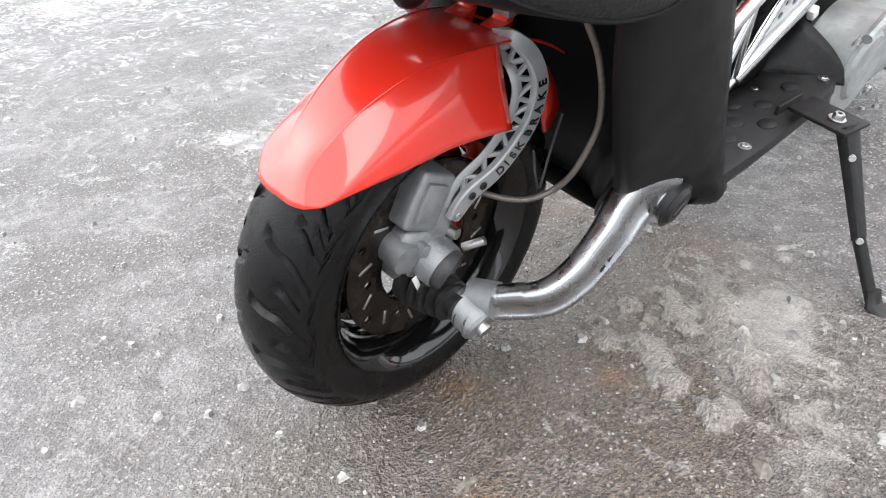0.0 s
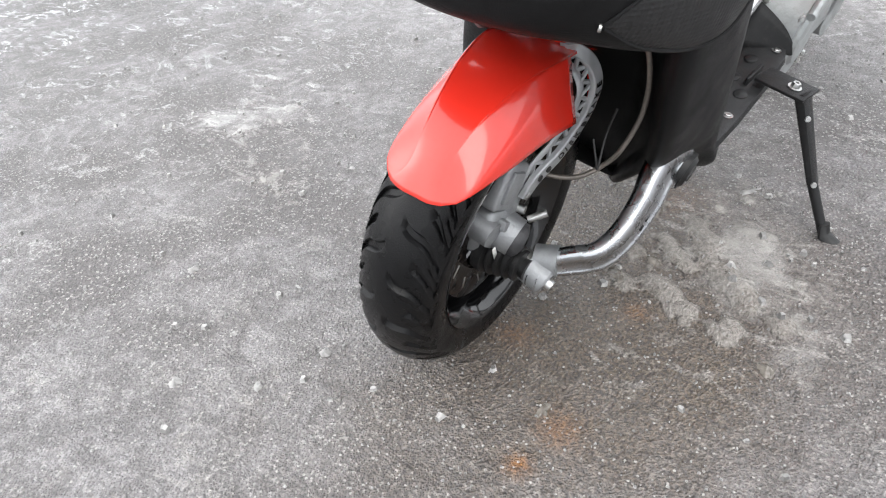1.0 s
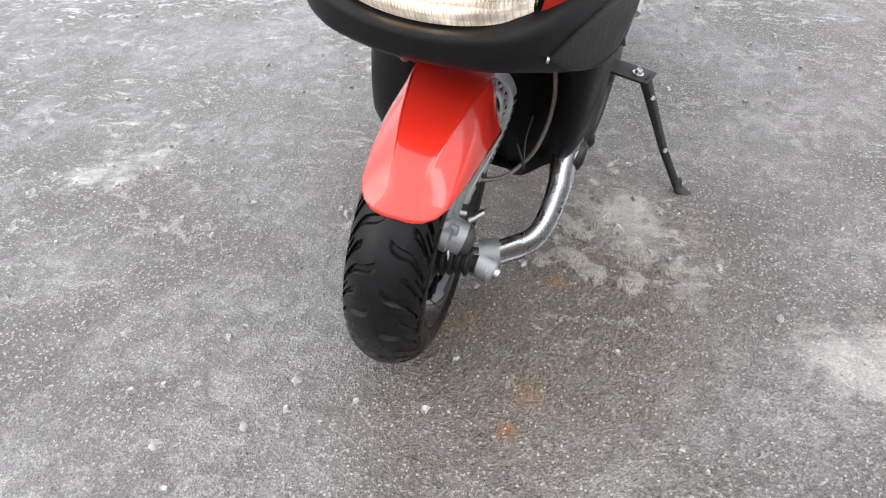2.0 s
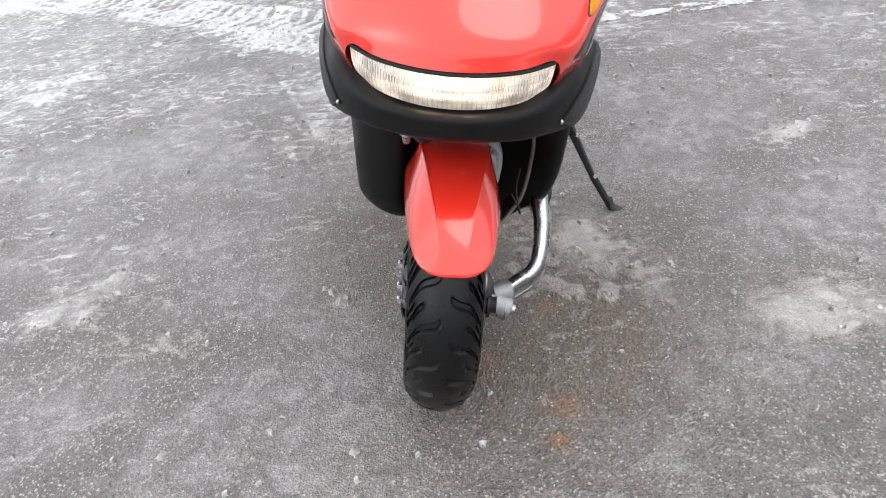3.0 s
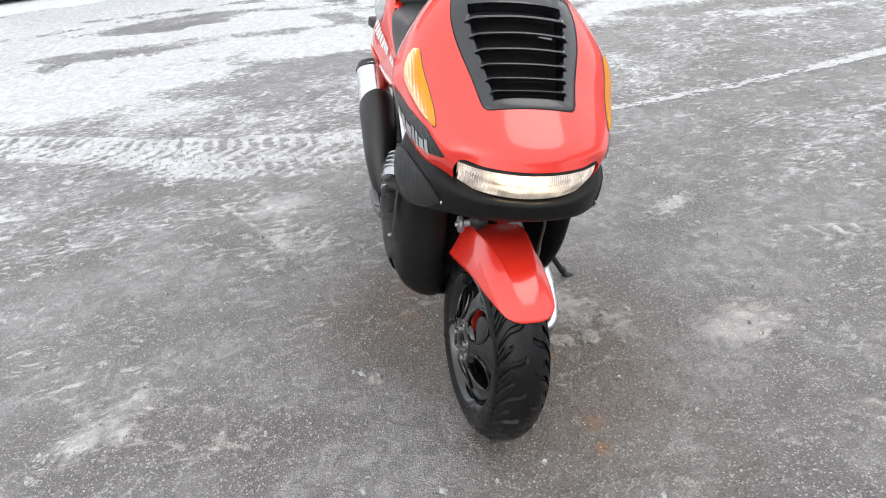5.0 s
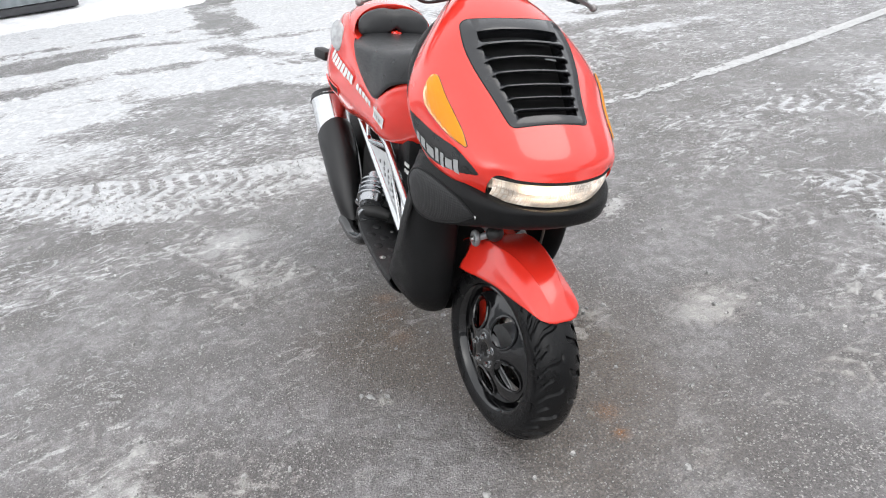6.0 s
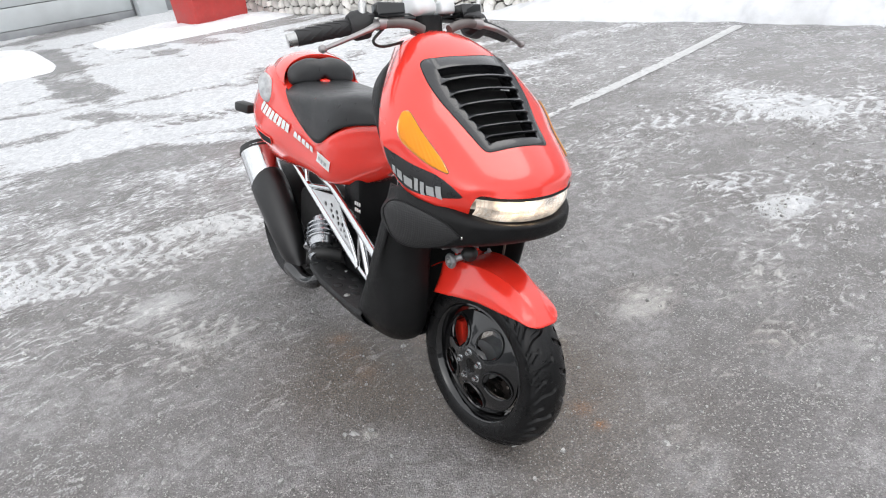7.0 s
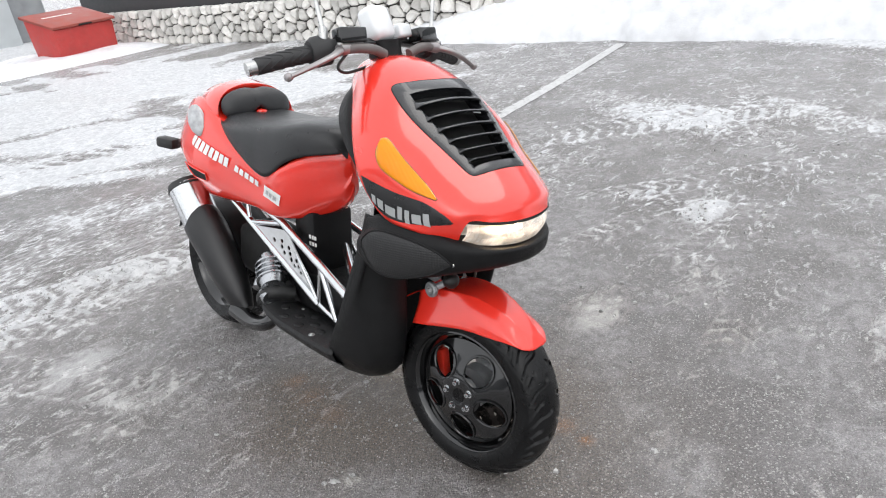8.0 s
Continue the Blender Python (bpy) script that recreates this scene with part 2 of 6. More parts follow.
    def done(self, name, material, parent=None, label="", angle=40, solid=0.0, pose_m=None):
        me = bpy.data.meshes.new(name)
        me.from_pydata(self.v, [], self.f)
        me.polygons.foreach_set("use_smooth", [True] * len(me.polygons))
        me.set_sharp_from_angle(angle=radians(angle))
        me.materials.append(material)
        me.update()
        ob = new(name, me)
        ob.parent = parent
        if pose_m is not None:
            ob.matrix_local = pose_m
        if solid:
            s = ob.modifiers.new("thickness", "SOLIDIFY")
            s.thickness, s.offset = solid, 0
        return tagged(ob, label)


def empty(name, m, label, category, group="", kind=""):
    e = new(name)
    e.empty_display_size = 0.1
    e.matrix_world = m
    return tagged(e, label, category, group, kind)


def letters(body, size, extrude=0.0004):
    """The outline of a word in the built-in font as vertices and faces."""
    c = bpy.data.curves.new("word", "FONT")
    c.body, c.size, c.extrude, c.align_x, c.align_y, c.offset = body, size, extrude, "CENTER", "CENTER", 0.022 * size
    ob = new("word", c)
    me = bpy.data.meshes.new_from_object(ob.evaluated_get(bpy.context.evaluated_depsgraph_get()))
    out = [tuple(v.co) for v in me.vertices], [tuple(p.vertices) for p in me.polygons]
    bpy.data.objects.remove(ob)
    bpy.data.curves.remove(c)
    bpy.data.meshes.remove(me)
    return out


def basis(o, x, y):
    """A pose with its axes x and about y, at o."""
    x = Vector(x).normalized()
    z = x.cross(Vector(y)).normalized()
    y = z.cross(x)
    return Matrix(((x[0], y[0], z[0], o[0]), (x[1], y[1], z[1], o[1]), (x[2], y[2], z[2], o[2]), (0, 0, 0, 1)))


def circle(r, n, cx=0.0, cz=0.0, rz=None, turn=0.0):
    out = []
    for k in range(n):
        t = 2 * math.pi * k / n
        a, b = r * math.cos(t), (rz or r) * math.sin(t)
        out.append((cx + a * math.cos(turn) - b * math.sin(turn), cz + a * math.sin(turn) + b * math.cos(turn)))
    return out


def hexbolt(o, axis, r=0.006, h=0.006, washer=True):
    """A bolt head at o that points along axis."""
    a = Vector(axis).normalized()
    m = basis(o, a.orthogonal(), a)
    g = M()
    if washer:
        g.lathe([(0.0, 0.0), (r * 1.5, 0.0), (r * 1.5, 0.0012), (r, 0.0014)], 16, m)
    g.lathe([(r, 0.0), (r, h * 0.8), (r * 0.85, h), (r * 0.45, h), (r * 0.42, h * 0.5), (0.0, h * 0.5)], 6 if washer else 14, m)
    return g

# ---- the scooter: x forward, y to its left, z up; it leans on its side stand ----
SCOOTER = Matrix.Translation((0, 0.022, 0)) @ pose(0, 0, 0, 0, 0, -2.0) @ pose(0, 0, 0, -10.5, 0, 0)
scooter = empty("scooter", SCOOTER, "red sport scooter with black lower fairing, leaning on its side stand", "scooter")


def mirror_row(half):
    """A row from the left edge over the middle to the right edge, from (x, y, z) given from the middle outward."""
    return [(x, y, z) for x, y, z in half[::-1]] + [(x, -y, z) for x, y, z in half[1:]]


# -- front cowl
COWL = Surf([mirror_row(r) for r in (
    [(-0.340, 0, 0.985), (-0.340, 0.03, 0.983), (-0.341, 0.05, 0.977), (-0.343, 0.065, 0.968), (-0.346, 0.074, 0.955), (-0.350, 0.082, 0.935)],
    [(-0.255, 0, 0.990), (-0.255, 0.045, 0.985), (-0.257, 0.080, 0.972), (-0.263, 0.107, 0.952), (-0.272, 0.122, 0.930), (-0.285, 0.132, 0.905)],
    [(-0.165, 0, 0.950), (-0.165, 0.055, 0.946), (-0.166, 0.104, 0.932), (-0.175, 0.150, 0.906), (-0.190, 0.176, 0.882), (-0.215, 0.190, 0.852)],
    [(-0.078, 0, 0.880), (-0.078, 0.055, 0.876), (-0.080, 0.106, 0.863), (-0.090, 0.166, 0.841), (-0.113, 0.202, 0.820), (-0.160, 0.226, 0.786)],
    [(-0.002, 0, 0.817), (-0.003, 0.050, 0.814), (-0.009, 0.098, 0.803), (-0.024, 0.156, 0.784), (-0.056, 0.196, 0.760), (-0.138, 0.220, 0.730)],
    [(0.060, 0, 0.768), (0.058, 0.048, 0.765), (0.050, 0.095, 0.756), (0.034, 0.146, 0.740), (0.004, 0.180, 0.716), (-0.100, 0.196, 0.668)],
    [(0.112, 0, 0.717), (0.108, 0.048, 0.716), (0.096, 0.093, 0.713), (0.076, 0.136, 0.706), (0.048, 0.162, 0.692), (-0.018, 0.178, 0.652)],
    [(0.127, 0, 0.680), (0.122, 0.048, 0.681), (0.108, 0.092, 0.684), (0.084, 0.126, 0.688), (0.072, 0.139, 0.670), (0.050, 0.133, 0.634)],
)])
NU, NV = 70, 80


def gw(u):
    """Half width of the grille, in the cowl's v."""
    return float(np.interp(u, (1.97, 2.08, 2.5, 2.9, 3.3, 3.7, 4.1, 4.5, 4.72, 4.90), (2.18, 2.26, 2.29, 2.23, 2.14, 2.05, 1.96, 1.87, 1.81, 1.5)))


def in_grille(i, j):
    u0, u1 = 7 * i / NU, 7 * (i + 1) / NU
    v0 = max(abs(10 * j / NV - 5), abs(10 * (j + 1) / NV - 5))
    return u0 > 2.14 and u1 < 4.85 and v0 < min(gw(u0), gw(u1)) - 0.10


cowl_pts = [[COWL.at(7 * i / NU, 10 * j / NV) for j in range(NV + 1)] for i in range(NU + 1)]
lip = [[p + np.array((-0.012, 0, -0.004)) * (1 - 0.3 * abs(p[1]) / 0.14) for p in cowl_pts[-1]]]
g = M().grid(cowl_pts + lip, skip=in_grille, flip=True)
cowl = g.done("front_cowl", RED, scooter, "glossy red front cowl", solid=0.003)

# rear rim of the cowl, black inner panel
for sgn in (-1, 1):
    rows = []
    for k in range(25):
        u = 0.25 + 2.9 * k / 24
        p = COWL.at(u, 0 if sgn > 0 else 10)
        q = p + np.array((-0.006 - 0.052 * math.sin(math.pi * k / 24) ** 1.1, -sgn * 0.008, -0.006))
        rows.append([p + np.array((-0.001, -sgn * 0.004, 0)), (p + q) / 2 + np.array((0, sgn * 0.002, 0)), q, q + np.array((-0.01, -sgn * 0.03, 0))])
    M().grid(rows).done("inner_panel", BLACK, scooter, "black inner leg panel edge", solid=0.003)
# leg side of the front fairing
rows = []
for z, x, w in ((0.955, -0.345, 0.062), (0.90, -0.295, 0.112), (0.80, -0.190, 0.180), (0.72, -0.150, 0.180), (0.64, -0.180, 0.165), (0.50, -0.250, 0.170), (0.36, -0.315, 0.170), (0.28, -0.355, 0.165)):
    rows.append([(x - 0.035 * (1 - (y / w) ** 2), y, z) for y in np.linspace(-w, w, 13)])
M().grid(rows).done("leg_panel", BLACK, scooter, "black inner leg shield panel", solid=0.004)

# -- louvred grille, following the cowl
SIDE = -1 if COWL.normal(3, 5)[2] < 0 else 1


def gp(u, v, n):
    return COWL.at(u, 5 + v) + COWL.normal(u, 5 + v) * SIDE * n


GR = [(2.13, 0.0), (2.115, 0.5), (2.08, 1.0), (2.03, 1.45), (1.965, 1.80), (1.94, 2.02), (1.97, 2.18), (2.08, 2.26), (2.5, 2.29), (2.9, 2.23), (3.3, 2.14), (3.7, 2.05), (4.1, 1.96), (4.5, 1.87), (4.72, 1.80), (4.83, 1.68), (4.87, 1.45), (4.885, 0.7), (4.89, 0.0)]
loop = GR + [(u, -v) for u, v in GR[-2:0:-1]]
loop = [tuple(cr(loop + loop[:1], k / 2)) for k in range(2 * len(loop))]


def inner_of(u, v):
    """The opening inside the grille's frame."""
    u2 = min(max(u, 2.38 - 0.02 * v * v), 4.60)
    lim = gw(u2) - 0.52 + 0.04 * (u2 - 3.4)
    return u2, max(-lim, min(lim, v * 0.95))


ringA = [gp(u, v, -0.006) for u, v in loop]
ringB = [gp(u, v, 0.0022) for u, v in loop]
ringB2 = [gp(3.3 + (u - 3.3) * 0.985, v * 0.975, 0.0036) for u, v in loop]
ringC = [gp(*inner_of(u, v), 0.0022) for u, v in loop]
ringD = [gp(*inner_of(u, v), -0.024) for u, v in loop]
grille = M().grid([ringA, ringB, ringB2, ringC, ringD], close_v=True).done("grille", GRILLE, scooter, "black louvred radiator grille", angle=50)
# black line draws the shaded gap between grille and cowl
ring = [gp(3.3 + (u - 3.3) * 1.006, v * 1.008, 0.0010) for u, v in loop]
M().tube(ring + ring[:1], 0.0016, 6, caps=False).done("grille_seal", DARK, grille, "thin black line for the shaded gap round the grille")
for k in range(6):
    u0 = 2.40 + 0.352 * k
    rows = []
    for du, n, ear in ((0.12, -0.022, 0.52), (0.15, -0.010, 0.52), (0.19, -0.002, 0.50), (0.24, 0.0050, 0.47), (0.29, 0.0100, 0.42), (0.330, 0.0130, 0.37), (0.348, 0.0125, 0.345), (0.352, 0.0098, 0.35), (0.345, 0.0055, 0.38), (0.31, 0.000, 0.44)):
        w = gw(min(u0 + du, 4.7)) - ear
        rows.append([gp(u0 + du - 0.085 * abs(y / w) ** 2.6, y, n + (0.0032 - n) * max(0.0, (abs(y / w) - 0.82) / 0.18) ** 1.5) for y in np.linspace(-w, w, 33)])
    M().grid(rows).done("louvre", GRILLE, grille, angle=60)
# near-black sheet added to put the shade between the louvres into colour
M().grid([[gp(u, v * (gw(u) - 0.1), -0.0245) for v in np.linspace(-1, 1, 7)] for u in np.linspace(2.15, 4.80, 9)]).done("radiator_core", DARK, grille, "near-black backing sheet for the shade behind the louvres")
M().grid([[gp(3.085 + du, v, 0.006 - 0.01 * du) for v in np.linspace(-1.12, -0.62, 4)] for du in (-0.025, 0.025)]).done("small_badge", SILVERDECAL, grille, "small pale badge")

# round screw cover, raised emblem on the cowl
for v, u in ((7.55, 0.75),):
    p, n = COWL.at(u, v), -COWL.normal(u, v)
    hexbolt(p - n * 0.001, n if n[2] > 0 else -n, 0.009, 0.003, False).done("cap", RED, cowl)


def patch(surface, lower, upper, n, off, k=3):
    """A strip on a sheet between two (u, v) curves, lifted by off."""
    rows = []
    for i in range(n + 1):
        a, b = cr(lower, i * (len(lower) - 1) / n), cr(upper, i * (len(upper) - 1) / n)
        row = []
        for j in range(k + 1):
            u, v = a + (b - a) * j / k
            nn = surface.normal(u, v)
            edge = off * (0.6 if i in (0, n) or j in (0, k) else 1)
            row.append(surface.at(u, v) + nn * edge * SIDE)
        rows.append(row)
    return rows


# -- turn signals: amber, pointed forward
for sgn in (1, -1):
    def sv(v):
        return 5 + sgn * v
    low = [(2.86, sv(3.72)), (3.08, sv(4.14)), (3.48, sv(4.26)), (4.0, sv(4.08)), (4.55, sv(3.88)), (5.04, sv(3.62))]
    up = [(2.86, sv(3.68)), (2.98, sv(3.42)), (3.55, sv(3.38)), (4.15, sv(3.36)), (4.60, sv(3.40)), (5.04, sv(3.54))]
    sig = M().grid(patch(COWL, low, up, 22, 0.0055, 8)).done("turn_signal", AMBER, scooter, "amber turn signal lens")
    M().grid(patch(COWL, low, up, 22, 0.0020, 8)).done("signal_back", AMBERBACK, sig)
    edge = patch(COWL, low, up, 22, 0.0030, 8)
    path = [r[0] for r in edge] + [r[-1] for r in edge[::-1]]
    M().tube(path + path[:1], 0.0014, 6, caps=False).done("signal_rim", BLACKDECAL, sig)

# -- dark name band below the signals, lettered with plain bars
for sgn in (1, -1):
    low = [(4.10, 5 + sgn * 4.98), (4.70, 5 + sgn * 4.96), (5.3, 5 + sgn * 4.84), (5.9, 5 + sgn * 4.58), (6.4, 5 + sgn * 4.12)]
    up = [(3.50, 5 + sgn * 4.92), (4.2, 5 + sgn * 4.42), (4.9, 5 + sgn * 3.97), (5.6, 5 + sgn * 3.90), (6.4, 5 + sgn * 3.98)]
    band = M().grid(patch(COWL, low, up, 30, 0.0032, 5)).done("name_band", BLACKDECAL, scooter, "black name band with grey bars")
    BL, BR, TL, TR = (np.array(q) for q in ((4.42, 4.96), (6.22, 4.66), (4.10, 4.84), (5.20, 3.96)))
    for a, b, lo, hi in ((0.0, 0.075, 0.04, 0.96), (0.11, 0.215, 0.04, 0.88), (0.25, 0.42, 0.04, 0.74), (0.46, 0.535, 0.04, 0.98), (0.575, 0.65, -0.12, 0.90), (0.69, 0.84, 0.04, 0.74), (0.875, 0.985, 0.04, 0.88)):
        rows = []
        for t in np.linspace(a, b, 4):
            A, B = BL + (BR - BL) * t, TL + (TR - TL) * t
            row = []
            for h in np.linspace(0.12 + 0.70 * lo, 0.12 + 0.70 * hi, 5):
                u, v = A + (B - A) * h
                v = 5 + sgn * min(v, 4.99)
                row.append(COWL.at(u, v) + COWL.normal(u, v) * 0.0044 * SIDE)
            rows.append(row)
        M().grid(rows).done("name_bar", SILVERDECAL, band)

# -- headlight
HL_TOP = [(0.074, 0.132, 0.682), (0.085, 0.121, 0.681), (0.105, 0.092, 0.678), (0.119, 0.048, 0.675), (0.124, 0, 0.674)]
HL_BOT = [(0.054, 0.127, 0.636), (0.067, 0.117, 0.634), (0.094, 0.090, 0.630), (0.113, 0.048, 0.627), (0.118, 0, 0.625)]
top, bot = mirror_row(HL_TOP[::-1]), mirror_row(HL_BOT[::-1])
rows = []
for i in range(49):
    a, b = cr(top, i / 6), cr(bot, i / 6)
    rows.append([a + (b - a) * h + np.array((0.010 * math.sin(math.pi * h), 0, 0)) for h in np.linspace(0, 1, 9)])
rows_lens = rows
headlight = M().grid(rows).done("headlight", LENS, scooter, "lit wide headlight with ribbed clear lens")
rows = []
for i in range(33):
    t = i / 4
    a, b = cr(top, t), cr(bot, t)
    d = 0.05 * (1 - abs(t - 4) / 4) ** 0.5 + 0.004
    rows.append([a + (b - a) * h + np.array((-d * math.sin(math.pi * h) ** 0.7 - 0.003, 0, 0)) for h in np.linspace(0, 1, 11)])
M().grid(rows).done("reflector", REFLECTOR, headlight)
M().tube([r[0] + np.array((0.003, 0, 0.0015)) for r in rows_lens], 0.0028, 6).done("lens_seal", DARK, headlight, "thin black line above the lens")
for y in (-0.028, 0.030):
    g = M().lathe([(0.0, 0.010), (0.006, 0.008), (0.008, 0.0), (0.006, -0.008), (0.0, -0.010)], 12, pose(0.086, y, 0.646))
    g.done("bulb", BULB, headlight, "glowing bulb")

# -- black bumper band round the nose
BT = [(0.112, 0, 0.620), (0.106, 0.048, 0.622), (0.088, 0.095, 0.628), (0.058, 0.132, 0.640), (0.012, 0.160, 0.652), (-0.060, 0.178, 0.660), (-0.125, 0.188, 0.662), (-0.175, 0.190, 0.650)]
BM = [(0.131, 0, 0.607), (0.125, 0.052, 0.608), (0.106, 0.103, 0.610), (0.072, 0.143, 0.613), (0.020, 0.176, 0.618), (-0.060, 0.202, 0.622), (-0.130, 0.214, 0.622), (-0.190, 0.205, 0.600)]
BB = [(0.121, 0, 0.582), (0.115, 0.050, 0.582), (0.096, 0.099, 0.580), (0.060, 0.139, 0.575), (0.008, 0.172, 0.562), (-0.065, 0.198, 0.548), (-0.130, 0.210, 0.552), (-0.188, 0.205, 0.575)]
BI = [(0.060, 0, 0.560), (0.056, 0.040, 0.560), (0.040, 0.080, 0.558), (0.010, 0.118, 0.553), (-0.030, 0.150, 0.545), (-0.080, 0.180, 0.538), (-0.130, 0.195, 0.540), (-0.185, 0.195, 0.56)]
BS = [(0.090, 0, 0.632), (0.085, 0.045, 0.634), (0.066, 0.085, 0.640), (0.035, 0.118, 0.650), (-0.010, 0.145, 0.660), (-0.070, 0.165, 0.668), (-0.125, 0.172, 0.670), (-0.17, 0.178, 0.655)]
cols = [mirror_row(r) for r in (BS, BT, [tuple((np.array(a) + np.array(b)) / 2 + np.array((0.008, 0, 0.004))) for a, b in zip(BT, BM)], BM, BB, BI)]
rows = []
for i in range(85):
    t = 14 * i / 84
    ring = [cr(c, t) for c in cols]
    rows.append([cr(ring, k * 5 / 20) for k in range(21)])
bumper = M().grid(rows).done("bumper", BLACK, scooter, "matt black plastic bumper band", angle=50, solid=0.003)
# punched mesh inserts with a rounded rim and a screw
BSURF = Surf([[cr([cr(c, t) for c in cols], k) for k in range(6)] for t in range(15)])


def bsurf_out(u, v, off):
    n = BSURF.normal(u, v)
    p = BSURF.at(u, v)
    if n @ (p - np.array((-0.08, 0, 0.6))) < 0:
        n = -n
    return p + n * off


for sgn in (1, -1):
    def bu(a):
        return 7 + sgn * a
    low = [(3.3, 3.55), (4.0, 3.95), (5.0, 4.15), (5.9, 4.05), (6.6, 3.4)]
    up = [(3.3, 3.45), (4.0, 2.85), (5.0, 2.45), (5.9, 2.45), (6.6, 3.0)]
    rows, rim = [], []
    for i in range(31):
        a, b = cr(low, i * 4 / 30), cr(up, i * 4 / 30)
        rows.append([bsurf_out(bu(a[0] + (b[0] - a[0]) * h), a[1] + (b[1] - a[1]) * h, 0.0015 + 0.004 * math.sin(math.pi * i / 30) * math.sin(math.pi * h)) for h in np.linspace(0, 1, 9)])
    insert = M().grid(rows).done("mesh_insert", MESH, bumper, "black punched mesh insert")
    path = [r[0] for r in rows] + [r[-1] for r in rows[::-1]]
    path.append(path[0])
    M().tube(path, 0.0024, 6, caps=False).done("insert_rim", BLACK, insert)
    p = bsurf_out(bu(3.25), 3.5, 0.003)
    hexbolt(p, (0.5, sgn * 0.9, 0.0), 0.004, 0.003, False).done("screw", STEEL, insert)

# -- lower leg shield: wraps round the wheel
rows = []
for z, xr, xf, xc, w in ((0.66, -0.185, -0.070, -0.20, 0.186), (0.60, -0.200, -0.085, -0.22, 0.192), (0.54, -0.222, -0.100, -0.245, 0.196), (0.46, -0.256, -0.115, -0.262, 0.197), (0.38, -0.292, -0.140, -0.272, 0.196), (0.31, -0.330, -0.175, -0.278, 0.193),
                          (0.268, -0.352, -0.205, -0.284, 0.188), (0.228, -0.375, -0.228, -0.298, 0.164), (0.192, -0.395, -0.258, -0.316, 0.136), (0.168, -0.41, -0.290, -0.340, 0.108), (0.152, -0.42, -0.335, -0.365, 0.060), (0.148, -0.425, -0.385, -0.395, 0.03)):
    k = w / 0.196
    wr_ = max(w, 0.192 if z > 0.22 else 0)
    xq = float(np.interp(z, (0.15, 0.17, 0.192, 0.228, 0.268, 0.31, 0.38, 0.46, 0.54, 0.60, 0.66), (-0.335, -0.290, -0.225, -0.165, -0.135, -0.122, -0.116, -0.115, -0.100, -0.085, -0.070)))
    lo = min(1.0, max(0.0, (0.325 - z) / 0.07))
    k *= 1 - 0.24 * lo
    left = [(xc, 0, z), (xc + 0.002, 0.045 * k, z), (xc + 0.010, 0.085 * k, z), (xc + 0.4 * (xf - xc), 0.118 * k, z), (xf - 0.040, 0.145 * k, z), (xf - 0.012, 0.163 * k, z), (xf, 0.178 * k, z), (xf - 0.014, 0.190 * k, z), ((xf + xr) / 2, w * (1 - 0.16 * lo), z), (xr + 0.022, wr_ + 0.002, z), (xr - 0.018, wr_ - 0.002, z)]
    # the right side closes round the wheel in one full curve
    base = min(0.072, 0.8 * w)
    g_ = (w - base) / 0.124
    f_ = min(1.0, max(0.0, (z - 0.15) / 0.06))
    right = [(xc, 0, z), (xc + 0.002, base * 0.6, z), (xc + 0.012, base * 0.95, z), (xc + 0.45 * (xq - 0.03 - xc) * f_, base * 1.02, z)]
    right += [(xq - 0.034 - d, base + (y - 0.072) * g_, z) for d, y in ((0.010, 0.088), (0.0, 0.110), (0.004, 0.138), (0.020, 0.166), (0.052, 0.186))]
    right += [(xr + 0.04, w, z), (xr, w - 0.004, z)]
    rows.append(left[::-1] + [(x, -y, q) for x, y, q in right[1:]])
SH = Surf(rows)
pts = [[SH.at(11 * i / 55, 20 * j / 80) for j in range(81)] for i in range(56)]
M().grid(pts).done("leg_shield", BLACK, scooter, "matt black lower leg shield", angle=60, solid=0.004)
M().grid([[(x, y, 0.172 + 0.02 * (abs(y) / 0.15) ** 3) for y in np.linspace(-0.075, 0.075, 9)] for x in np.linspace(-0.42, -0.29, 5)]).done("belly_plate", BLACK, scooter, solid=0.004)

# -- floorboards with raised ovals, bolts and a side skirt
def floor_z(x):
    return 0.267 + 0.02 * max(0.0, (-x - 0.62)) / 0.1


